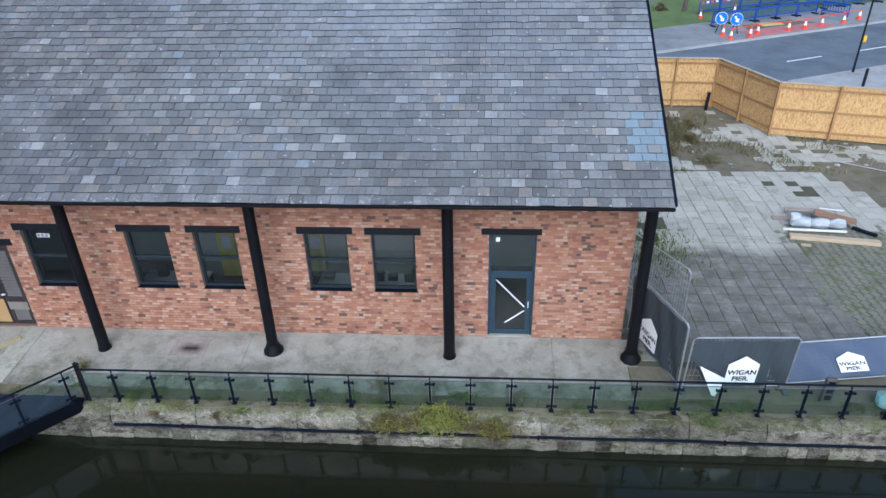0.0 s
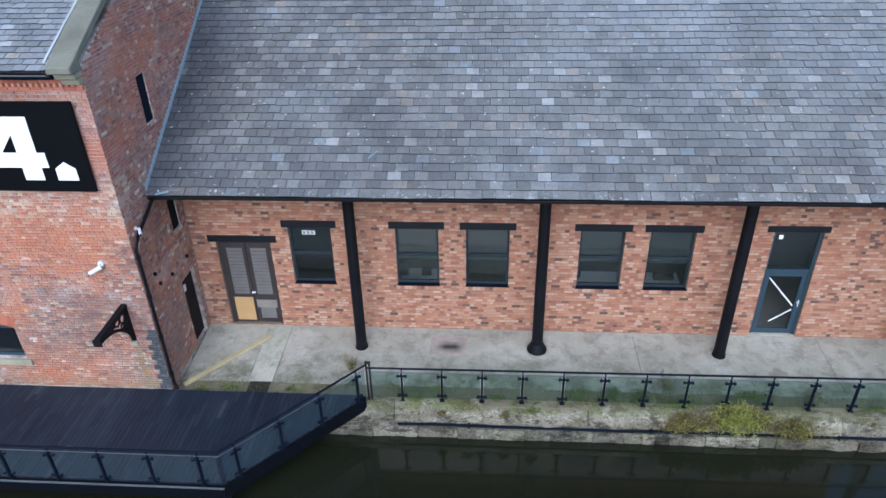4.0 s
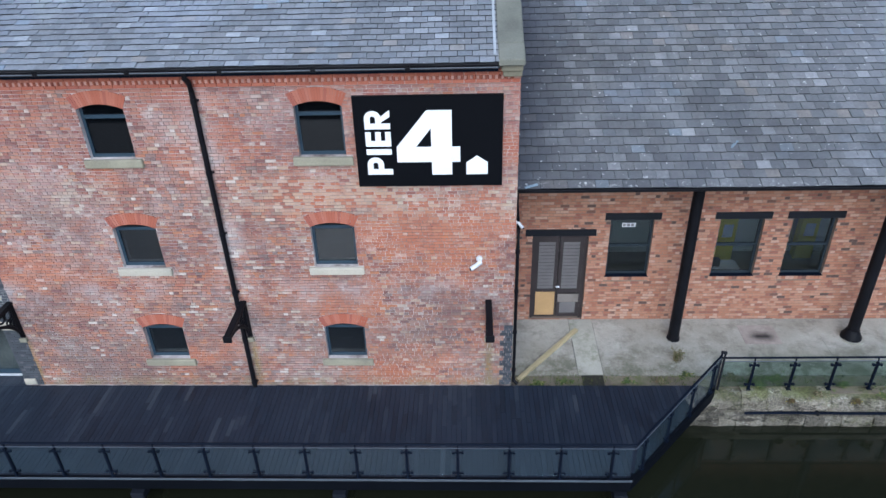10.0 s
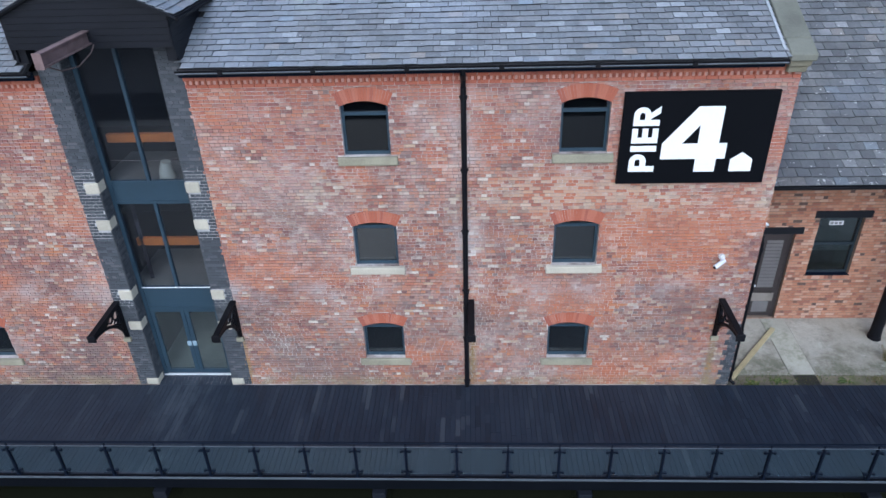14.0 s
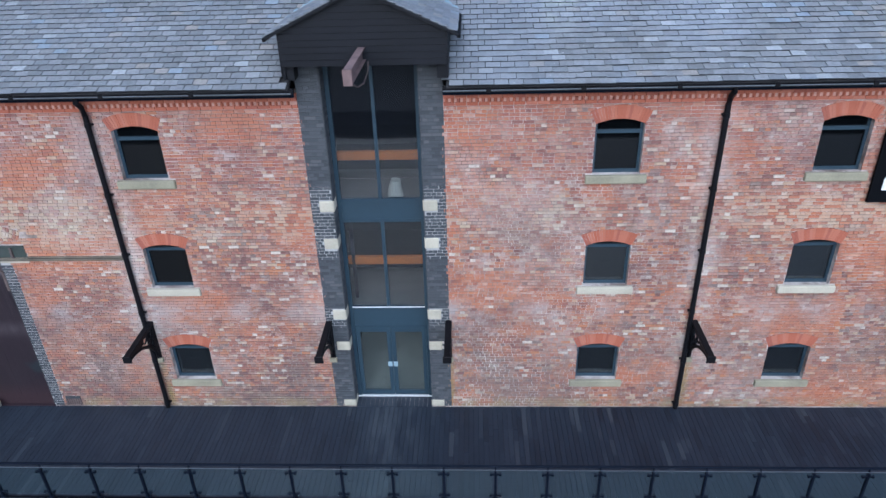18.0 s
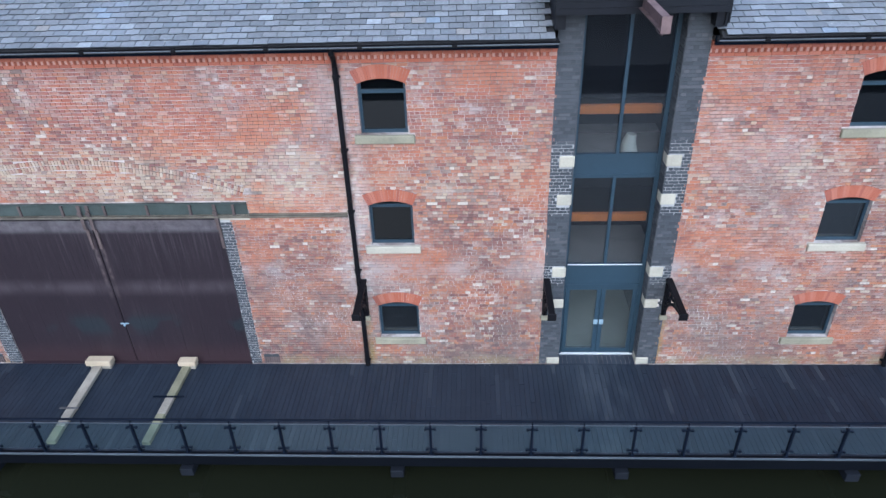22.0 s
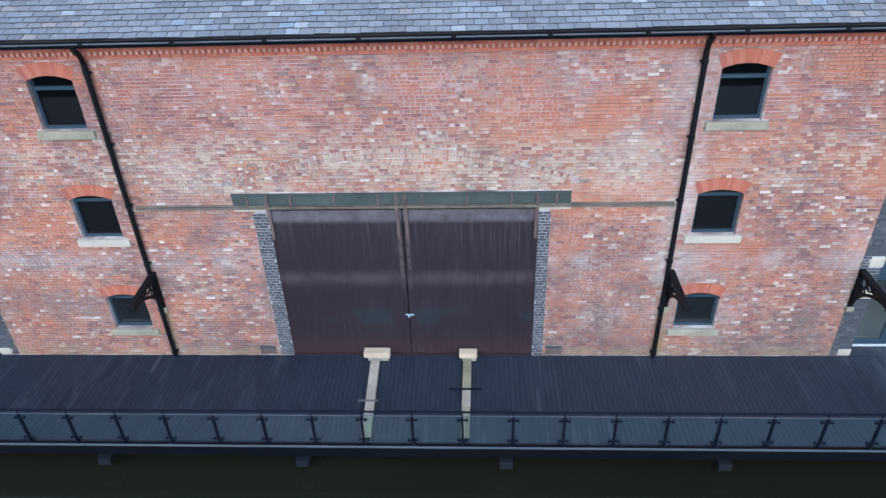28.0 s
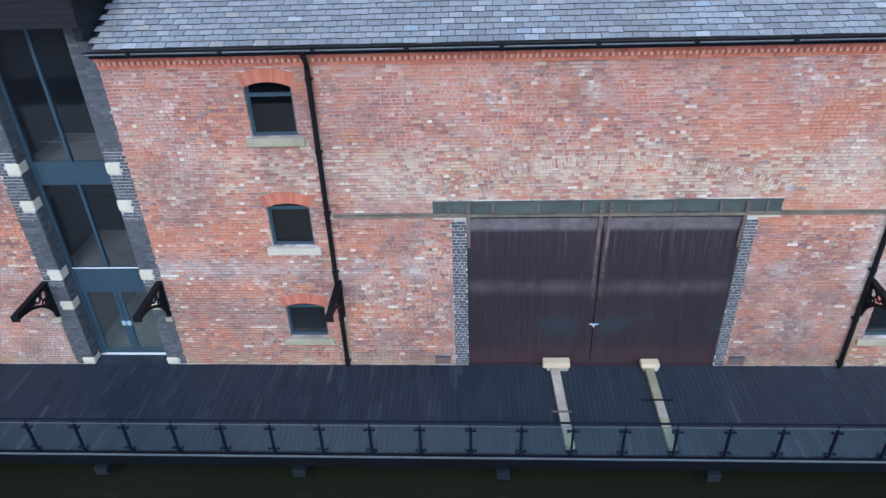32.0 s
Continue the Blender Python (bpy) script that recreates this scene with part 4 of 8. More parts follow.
gable.data.materials.append(mortar_old)


def gable_holes(z):
    out = [(a, b) for a, b, c, d in hs if c <= z < d]
    if z > 8.35:
        y = W + (z - 8.35) / 0.48
        out += [(W - 1, y), (19.35 + (19.35 - y), 27)]
    return out


rows = lay_bricks(W, 22.0, 0.0, 11.5, gable_holes)
blocks("gable_brickwork", turn_x(brick_blocks(rows, 0.0), X_END), brick_old, gable, "weathered dark red bricks")
part("side_door", Geo().box(X_END - 0.16, X_END - 0.11, 14.5, 15.3, 0.0, 2.1), iron_black, warehouse, "black steel side door")
part("door_notice", Geo().box(X_END - 0.109, X_END - 0.10, 14.62, 14.82, 1.65, 1.85), white_plastic, warehouse, "pale notice plate on the door")
# Dark blocks fill the slits in place of the darkness inside.
for z0, z1 in ((6.42, 7.56), (3.5, 4.4)):
    part("slit_window", Geo().box(X_END - 0.11, X_END - 0.04, 14.72, 15.19, z0 + 0.004, z1 - 0.004), steel_navy, warehouse, "slit window filled with a flat dark block")
for y, z in ((13.44, 2.78), (14.1, 2.63), (13.32, 3.13), (15.04, 2.6)):
    part("pipe_stub", Geo().tube([(X_END - 0.02, y, z), (X_END + 0.05, y, z)], 0.05, 10), iron_black, warehouse, "capped black pipe stub")

# closing walls and floors inside; near-black partition added to keep rooms dark
part("back_wall", Geo().box(X_FAR, X_END - 0.45, 25.6, 26.0, -0.3, 8.4), mortar_old, warehouse)
part("far_end_wall", Geo().box(X_FAR - 0.4, X_FAR, W, 26.0, -1.6, 8.2).prism([(W, 8.2), (26.0, 8.2), (19.35, 11.5)], "x", X_FAR - 0.4, X_FAR), mortar_old, warehouse)
for z in (0.0, 2.62, 5.36):
    part("floor_slab", Geo().box(X_FAR, X_END - 0.45, W + 0.45, 25.6, z - 0.2, z - 0.02), interior_floor, warehouse, "floor coloured near-black for an unlit room")
part("partition_wall", Geo().box(X_FAR, X_END - 0.45, 17.6, 17.8, 0.0, 8.9), interior_dark, warehouse, "added near-black partition behind the windows")

# windows
window = None
for cx in WIN_X:
    for i, (s, p) in enumerate(LEVELS):
        zc = p + RISE - RAD
        frame_y = W + 0.13
        win = new("window")
        win.parent = warehouse
        win.location = (cx, 0, 0)
        tagged(win, "slate-blue framed window with segmental head")
        bar_z = p - (0.235 if i == 2 else 0.10)
        arc = [(HALF * math.sin(a) / math.sin(SKEW), zc + RAD * math.cos(a)) for a in [SKEW * (j / 5 - 1) for j in range(11)]]
        g = Geo().box(-HALF, -HALF + 0.06, frame_y, frame_y + 0.07, s, p).box(HALF - 0.06, HALF, frame_y, frame_y + 0.07, s, p)
        g.box(-HALF + 0.06, HALF - 0.06, frame_y, frame_y + 0.07, s, s + 0.075)
        g.box(-HALF + 0.06, HALF - 0.06, frame_y - 0.012, frame_y + 0.07, bar_z, bar_z + 0.075)
        inner = [(x * 0.95, z - 0.02) for x, z in arc]
        for j in range(10):
            g.prism([arc[j], arc[j + 1], inner[j + 1], inner[j]], "y", frame_y + 0.005, frame_y + 0.065)
        part("window_frame", g, frame_blue, win)
        g = Geo().box(-HALF + 0.05, HALF - 0.05, frame_y + 0.03, frame_y + 0.036, s + 0.06, bar_z + 0.01)
        ob = part("pane", g, glass_hazy if i == 0 or (i == 1 and cx > -30) else glass_window, win, "pane with a painted grey reflection haze" if i == 0 or (i == 1 and cx > -30) else "")
        ob.visible_shadow = False
        ob = part("top_pane", Geo().prism([(-HALF + 0.05, bar_z + 0.07)] + [(x * 0.92, z - 0.02) for x, z in arc] + [(HALF - 0.05, bar_z + 0.07)], "y", frame_y + 0.03, frame_y + 0.036), glass_window, win)
        ob.visible_shadow = False
        part("window_sill", Geo().box(-0.64, 0.64, W - 0.07, W + 0.14, s - 0.19, s - 0.002), stone_moss if i != 1 else stone_sill, win, "worn mossy sandstone sill" if i != 1 else "pale clean sandstone sill", 0.015)
        part("vent_handle", Geo().box(-0.14, 0.12, frame_y + 0.05, frame_y + 0.075, (s + p) / 2 + 0.02, (s + p) / 2 + 0.045), steel_navy, win)

# glazed loading bays with doors at the foot
for a, b in BAYS:
    bay = new("glazed_bay")
    bay.parent = warehouse
    bay.location = ((a + b) / 2, 0, 0)
    tagged(bay, "full-height blue-framed glazed loading bay with doors")
    h = (b - a) / 2 - 0.03
    y = W + 0.36
    g = Geo().box(-h, -h + 0.09, y, y + 0.09, 0.02, 8.9).box(h - 0.09, h, y, y + 0.09, 0.02, 8.9)
    g.box(-0.035, 0.035, y - 0.01, y + 0.09, 2.78, 5.16).box(-0.035, 0.035, y - 0.01, y + 0.09, 5.66, 8.9)
    for z in (2.74, 5.12, 5.62, 2.16, 8.82):
        g.box(-h + 0.09, h - 0.09, y - 0.006, y + 0.09, z, z + 0.075)
    part("bay_frame", g, frame_blue, bay)
    for z0, z1 in ((2.235, 2.74), (5.195, 5.62)):
        part("spandrel_panel", Geo().box(-h + 0.09, h - 0.09, y + 0.02, y + 0.05, z0, z1), frame_blue, bay, "flat slate-blue panel")
    for s in (-1, 1):
        for z0, z1 in ((2.815, 5.12), (5.695, 8.82)):
            x0, x1 = (-h + 0.09, -0.035) if s < 0 else (0.035, h - 0.09)
            ob = part("pane", Geo().box(x0, x1, y + 0.03, y + 0.04, z0, z1), glass_bay, bay)
            ob.visible_shadow = False
        x0, x1 = (-h + 0.1, -0.006) if s < 0 else (0.006, h - 0.1)
        door = part("door_leaf", Geo().box(x0, x0 + 0.1, y + 0.01, y + 0.07, 0.06, 2.155).box(x1 - 0.1, x1, y + 0.01, y + 0.07, 0.06, 2.155).box(x0 + 0.1, x1 - 0.1, y + 0.01, y + 0.07, 0.06, 0.2).box(x0 + 0.1, x1 - 0.1, y + 0.01, y + 0.07, 2.06, 2.155), frame_blue, bay, "glazed slate-blue door leaf")
        ob = part("door_pane", Geo().box(x0 + 0.09, x1 - 0.09, y + 0.035, y + 0.045, 0.19, 2.07), glass_door, door)
        ob.visible_shadow = False
        hx = -0.07 if s < 0 else 0.07
        part("door_handle", Geo().box(hx - 0.055, hx + 0.055, y - 0.02, y + 0.012, 1.0, 1.14), lead, door, "silver square handle plate", 0.008)
    part("threshold", Geo().box(-h, h, y - 0.02, y + 0.1, 0.008, 0.04), white_plastic, bay, "pale metal threshold strip")
    if a > -40:
        part("white_sack", Geo().tube([(0.32, y + 0.32, 5.61), (0.30, y + 0.34, 5.8), (0.34, y + 0.33, 6.02)], [0.19, 0.16, 0.11], 10), stone_sill, bay, "slumped white sack behind the glass", smooth=True)
    for z0 in (3.72, 6.42) if a > -40 else ():
        part("barrier_beam", Geo().box(-h, h, y + 0.5, y + 0.62, z0, z0 + 0.2), orange_wood, bay, "orange varnished timber beam inside", 0.01)
    part("rope", Geo().tube([(-h, y + 0.45, 6.02), (0, y + 0.45, 5.99), (h, y + 0.45, 6.03)], 0.012, 6), rust, bay, "thin red rope inside")
    if a > -40:
        part("inner_post", Geo().box(-0.88, -0.80, y + 0.5, y + 0.55, 2.76, 5.2), gate_wood, bay, "thin brown board standing inside")
    for z0, z1 in ((5.38, 5.6), (2.64, 2.75)):
        part("inner_floor", Geo().box(-h - 0.3, h + 0.3, y + 0.1, y + 2.0, z0, z1), old_floor, bay, "dusty floor edge behind the glass")
    part("lobby_floor", Geo().box(-h - 0.3, h + 0.3, y + 0.1, y + 3.4, -0.015, 0.006), lobby_mat, bay, "pale screed floor inside the doors")
    part("pane_sill", Geo().box(-h + 0.09, h - 0.09, y - 0.024, y - 0.007, 2.806, 2.828), white_plastic, bay, "pale sill strip under the panes")

# sliding timber gate with its girder and rail
gate = new("sliding_gate")
gate.parent = warehouse
tagged(gate, "pair of tall weathered maroon timber sliding gates")
gy = W + 0.05
for x0, x1 in ((GATE[0], GX - 0.012), (GX + 0.012, GATE[1])):
    leaf = part("gate_leaf", Geo().box(x0, x1, gy + 0.03, gy + 0.08, 0.01, 4.3), gate_wood, gate, "dark maroon boarded gate leaf")
    n = 22
    for i in range(n):
        a = x0 + (x1 - x0) * i / n
        part("gate_board", Geo().box(a + 0.0007, a + (x1 - x0) / n - 0.0007, gy + rng.uniform(0, 0.0015), gy + 0.031, 0.02, 4.18), gate_wood, leaf)
    part("top_rail", Geo().box(x0, x1, gy - 0.03, gy + 0.03, 4.185, 4.32), gate_wood, leaf, "weathered grey top rail")
for x in (GATE[0] + 0.05, GX - 0.10, GX + 0.10, GATE[1] - 0.05):
    h = part("hanger_strap", Geo().box(x - 0.04, x + 0.04, gy - 0.115, gy - 0.091, 4.1, 4.76).box(x - 0.035, x + 0.035, gy - 0.055, gy - 0.031, 3.55, 4.1), rust, gate, "rusted strap hanger", 0.006)
    part("hanger_wheel", Geo().tube([(x, gy - 0.15, 4.56), (x, gy - 0.118, 4.56)], 0.05, 12), rust, h)
part("girder", Geo().box(BEAM[0], BEAM[1], W - 0.012, W + 0.008, BEAM[2], BEAM[3] - 0.004).box(BEAM[0], BEAM[1], W - 0.06, W - 0.012, BEAM[3] - 0.03, BEAM[3] - 0.004), green_beam, gate, "riveted faded green steel girder")
for i in range(8):
    x = BEAM[0] + 0.35 + i * 1.0
    part("girder_stiffener", Geo().box(x - 0.025, x + 0.025, W - 0.055, W - 0.013, BEAM[2], BEAM[3] - 0.032), rust, gate)
part("slide_rail", Geo().box(-47.28, -35.05, W - 0.07, W - 0.012, 4.40, 4.455).box(-47.28, -35.05, W - 0.012, W + 0.004, 4.38, 4.49), rail_rust, gate, "long rusted sliding rail along the wall", 0.005)
part("gate_lock", Geo().box(GX - 0.1, GX + 0.12, gy - 0.03, gy - 0.001, 1.27, 1.30).box(GX - 0.025, GX + 0.025, gy - 0.045, gy - 0.001, 1.21, 1.27), lead, gate, "pale hasp and padlock", 0.006)
for vx in (-44.92, -37.48):
    part("air_vent", Geo().box(vx - 0.2, vx + 0.2, W - 0.02, W + 0.009, 0.22, 0.3), brick_dark, warehouse, "dark brick head of a floor vent", 0.01)
    vent = part("air_vent", Geo().box(vx - 0.2, vx - 0.16, W - 0.03, W + 0.009, 0.02, 0.218).box(vx + 0.16, vx + 0.2, W - 0.03, W + 0.009, 0.02, 0.218).box(vx - 0.16, vx + 0.16, W + 0.0, W + 0.009, 0.02, 0.218), rust, warehouse, "rusted floor vent")
    for i in range(5):
        part("vent_bar", Geo().box(vx - 0.13 + i * 0.06, vx - 0.11 + i * 0.06, W - 0.024, W - 0.001, 0.02, 0.217), rust, vent)

# roof
RE_Y, RE_Z, RS = 12.33, 8.40, 0.48
RC = 1 / math.hypot(1, RS)
g = Geo()
cuts_x = [X_FAR - 0.4, (BAYS[1][0] + BAYS[1][1]) / 2 - 1.56, (BAYS[1][0] + BAYS[1][1]) / 2 + 1.56, (BAYS[0][0] + BAYS[0][1]) / 2 - 1.56, (BAYS[0][0] + BAYS[0][1]) / 2 + 1.56, X_END - 0.44]
for i, (xa, xb) in enumerate(zip(cuts_x, cuts_x[1:])):
    ya = RE_Y if i % 2 == 0 else 14.5
    zt = RE_Z - 0.02 + RS * (ya - RE_Y)
    g.prism([(ya, zt), (19.35, RE_Z - 0.02 + RS * (19.35 - RE_Y)), (26.3, RE_Z), (26.3, RE_Z - 0.12), (19.35, RE_Z - 0.14 + RS * (19.35 - RE_Y)), (ya, zt - 0.1)], "x", xa, xb)
roof = part("roof", g, slate_under, warehouse, "blue-grey slate roof")


def hood_cut(x, d):
    y = RE_Y + d * RC
    for a, b in BAYS:
        c = (a + b) / 2
        z = RE_Z + d * RC * RS
        half = 1.60 if z < 9.5 else 1.60 * max(0.0, (10.2 - z) / 0.7)
        if abs(x - c) < half:
            return True
    return False


vs = slates(X_FAR, X_END - 0.45, RE_Y - 0.05, RE_Z, RS, 45, 0.29, 0.172, 0.015, cut=hood_cut, joint=0.0075, lifts=(0.022, 0.034))
near, rest = spread(vs, -27.0, -19.0)
blocks("slating", rest, slate_a, roof, "weathered blue-grey slates", faces=((0, 1, 5, 4), (4, 5, 6, 7), (1, 2, 6, 5), (3, 0, 4, 7)), edge=slate_edge)
NEAR_SLATE_A = near
part("ridge", Geo().tube([(X_FAR, 19.35, RE_Z + RS * 7.02 + 0.02), (X_END - 0.45, 19.35, RE_Z + RS * 7.02 + 0.02)], 0.12, 10), slate_under, roof)
part("verge_flashing", Geo().bar((X_END - 0.53, 12.45, 8.53), (X_END - 0.53, 19.3, 8.53 + 0.485 * 6.85), 0.05, 0.02), lead_white, roof, "white lead strip beside the coping")
# gable coping with kneeler stones
cope_top = lambda y: 8.47 + 0.51 * (y - 12.3)
L = 0.0
while L < 6.6:
    n = min(1.15, 6.6 - L)
    y0, y1 = 12.72 + L, 12.72 + L + n - 0.012
    part("coping_stone", Geo().prism([(y0, cope_top(y0) - 0.18), (y1, cope_top(y1) - 0.18), (y1, cope_top(y1)), (y0, cope_top(y0))], "x", X_END - 0.47, X_END + 0.04), stone_lichen, roof, "lichened gable coping stone", 0.015)
    L += n
part("kneeler_stone", Geo().prism([(12.30, 8.33), (12.71, 8.33), (12.71, cope_top(12.71)), (12.30, cope_top(12.3))], "x", X_END - 0.46, X_END + 0.05), stone_lichen, roof, "lichened grey kneeler stone", 0.02)
part("kneeler_corbel", Geo().prism([(12.44, 8.19), (12.72, 8.19), (12.72, 8.325), (12.38, 8.325)], "x", X_END - 0.40, X_END + 0.02), stone_moss, roof, "mossy corbel stone under the kneeler", 0.02)
part("kneeler_corbel", Geo().prism([(12.56, 8.05), (12.72, 8.05), (12.72, 8.185), (12.5, 8.185)], "x", X_END - 0.36, X_END + 0.015), stone_moss, roof, "", 0.02)
for a, b in ends:
    e = b if b < X_END - 0.3 else X_END - 0.46
    arc = [math.pi + math.pi * j / 8 for j in range(9)]
    prof = [(RE_Y + 0.045 + 0.078 * math.cos(t), RE_Z - 0.03 + 0.088 * math.sin(t)) for t in arc] + [(RE_Y + 0.045 + 0.066 * math.cos(t), RE_Z - 0.03 + 0.076 * math.sin(t)) for t in arc[::-1]]
    part("gutter", Geo().prism(prof, "x", a, e), iron_black, roof, "black half-round cast-iron gutter")
    # Added pale tube that draws the highlight line along the gutter front.
    part("gutter_highlight", Geo().tube([(a + 0.01, RE_Y - 0.018, RE_Z - 0.085), (e - 0.01, RE_Y - 0.018, RE_Z - 0.085)], 0.014, 8), gutter_grey, roof, "thin pale strip for the gutter's highlight")
    x = a + 0.9
    while x < e - 0.2:
        part("gutter_joint", Geo().box(x - 0.05, x + 0.05, RE_Y - 0.042, RE_Y + 0.1, RE_Z - 0.125, RE_Z - 0.022), iron_black, roof, "", 0.008)
        x += 1.83
    part("fascia", Geo().box(a, e, RE_Y + 0.13, RE_Y + 0.2, 8.19, RE_Z - 0.04), steel_navy, roof, "dark fascia under the gutter")

# hoist hoods over the bays
for k, (a, b) in enumerate(BAYS):
    c = (a + b) / 2
    hood = new("hoist_hood")
    hood.parent = warehouse
    hood.location = (c, 0, 0)
    tagged(hood, "black boarded gabled hoist hood with slate roof")
    hy, hw, z0, ze, za = 12.26, 1.59, 8.85, 9.50, 10.24
    g = Geo().prism([(-hw, z0), (hw, z0), (hw, ze), (0, za - 0.03), (-hw, ze)], "y", hy + 0.02, hy + 0.06)
    for s in (-1, 1):
        g.box(min(s * hw, s * (hw - 0.05)), max(s * hw, s * (hw - 0.05)), hy + 0.06, 15.0, z0 - 0.25, ze)
    g.box(-hw + 0.06, hw - 0.06, hy + 0.06, W + 0.4, z0, z0 + 0.05)
    part("hood_frame", g, steel_black, hood)
    z, i = z0, 0
    while z < za - 0.12:
        half = hw + 0.01 if z + 0.12 < ze else (hw + 0.01) * (za - z - 0.03) / (za - ze)
        top = hw + 0.01 if z + 0.115 < ze else (hw + 0.01) * max(0.03, (za - z - 0.145) / (za - ze))
        half, top = min(half, hw + 0.01), min(top, hw + 0.01)
        n = len(g.v)
        bd = Geo().prism([(-half, z), (half, z), (top, z + 0.118), (-top, z + 0.118)], "y", hy - 0.004 - (i % 2) * 0.002, hy + 0.022)
        part("weatherboard", bd, steel_black, hood)
        z += 0.123
        i += 1
    for s in (-1, 1):
        zz = z0 - 0.2
        while zz < ze - 0.05:
            yb = RE_Y + max(0.0, (zz - RE_Z) / RS) + 0.5
            part("side_board", Geo().box(min(s * (hw + 0.001), s * (hw + 0.022)), max(s * (hw + 0.001), s * (hw + 0.022)), hy + 0.03, yb, zz, zz + 0.118), steel_black, hood)
            zz += 0.123
        part("foot_bracket", Geo().box(min(s * (hw + 0.02), s * (hw - 0.2)), max(s * (hw + 0.02), s * (hw - 0.2)), hy + 0.12, W + 0.02, 8.56, z0 - 0.002), steel_black, hood)
    # roof of the hood: two slopes that run back into the main roof
    rise = (za - ze) / hw
    slope_len = math.hypot(hw + 0.22, rise * (hw + 0.22))
    for s in (-1, 1):
        vs = slates(0.0, 5.0, 0.0, 0.0, rise, int(slope_len / 0.17) + 1, 0.27, 0.17, 0.012, joint=0.005)
        out = []
        for p in vs:
            q = p.copy()
            q[:, 1] = np.minimum(p[:, 1], hw + 0.2)
            u, v, w = p[:, 0], q[:, 1], p[:, 2]
            yy = hy - 0.1 + u
            xx = s * (hw + 0.2 - v)
            zz = za + 0.04 - rise * (hw + 0.2) + w
            if zz.mean() < RE_Z + RS * (yy.mean() - RE_Y) - 0.05:
                continue
            out.append(np.stack([xx, yy, zz], 1))
        out = np.array(out)
        blocks("hood_slating", out, slate_a, hood, "blue-grey slates", faces=((0, 1, 5, 4), (4, 5, 6, 7), (1, 2, 6, 5), (3, 0, 4, 7), (0, 3, 2, 1)), edge=slate_edge)
        e = hw + 0.2
        yb = RE_Y + (za - rise * e - RE_Z) / RS
        yt = RE_Y + (za - RE_Z) / RS
        zl = za + 0.02 - rise * e
        n = Geo().quad((0, hy - 0.08, za + 0.02), (s * e, hy - 0.08, zl), (s * e, yb + 0.1, zl), (0, yt + 0.1, za + 0.02))
        n.quad((0, hy - 0.08, za - 0.03), (s * e, hy - 0.08, zl - 0.05), (s * e, yb + 0.1, zl - 0.05), (0, yt + 0.1, za - 0.03))
        n.quad((0, hy - 0.08, za + 0.02), (s * e, hy - 0.08, zl), (s * e, hy - 0.08, zl - 0.05), (0, hy - 0.08, za - 0.03))
        n.quad((s * e, hy - 0.08, zl), (s * e, yb, zl), (s * e, yb, zl - 0.05), (s * e, hy - 0.08, zl - 0.05))
        part("hood_roof", n, slate_under, hood)
        part("barge_board", Geo().prism([(0, za + 0.045), (s * (e + 0.02), za + 0.045 - rise * (e + 0.02)), (s * (e + 0.02), za + 0.0 - rise * (e + 0.02)), (0, za - 0.005)], "y", hy - 0.14, hy - 0.10), steel_black, hood, "thin black barge board")
        part("valley_flashing", Geo().bar((s * e, yb + 0.02, zl + 0.05), (0, yt + 0.1, za + 0.10), 0.12, 0.02), lead, hood, "pale lead valley strip")
        part("hood_gutter", Geo().box(min(s * e, s * (e + 0.07)), max(s * e, s * (e + 0.07)), hy - 0.1, yb - 0.1, zl - 0.08, zl - 0.01), iron_black, hood, "", 0.01)
    for j in range(9):
        y0 = hy - 0.1 + j * 0.46
        part("ridge_tile", Geo().prism([(-0.2, za - 0.02), (-0.05, za + 0.085), (0.05, za + 0.085), (0.2, za - 0.02), (0.2, za - 0.045), (0, za + 0.05), (-0.2, za - 0.045)], "y", y0, y0 + 0.45), ridge_red, hood, "weathered red ridge tile" if j == 0 else "")
    if k == 0:
        part("hoist_beam", Geo().box(-0.09, 0.05, 10.55, hy - 0.006, 9.17, 9.2).box(-0.035, -0.005, 10.57, hy - 0.006, 8.97, 9.17).box(-0.09, 0.05, 10.55, hy - 0.006, 8.94, 8.97), beam_rust, hood, "rusty red steel hoist beam projecting from the hood", 0.004)
        part("beam_end_plate", Geo().box(-0.1, 0.06, 10.53, 10.55, 8.93, 9.21), beam_rust, hood)
        part("hoist_cable", Geo().tube([(0.0, 10.7, 8.94), (0.06, 11.0, 8.78), (0.1, 11.5, 8.72), (0.12, 12.0, 8.84), (0.1, 12.2, 8.94)], 0.012, 6), rust, hood, "slack hanging cable")


# ---- things on the warehouse wall ----
def drainpipe(x, foot=True):
    d = thing("drainpipe", "black cast-iron drainpipe down the brick wall", "drainpipe", "drainpipes on the warehouse", at=(x, W - 0.1, 0))
    part("pipe", Geo().tube([(0, 0, 0.03), (0, 0, 7.85), (0, -0.06, 8.05), (0, -0.2, 8.18), (0, -0.22, 8.33)], 0.058, 12), iron_black, d, smooth=True)
    for z in (0.12, 1.5, 2.9, 4.5, 6.0, 7.6):
        part("pipe_collar", Geo().tube([(0, 0, z), (0, 0, z + 0.1)], 0.07, 12).box(-0.085, 0.085, 0.03, 0.09, z + 0.025, z + 0.065), iron_black, d, "", 0.004)
    return d


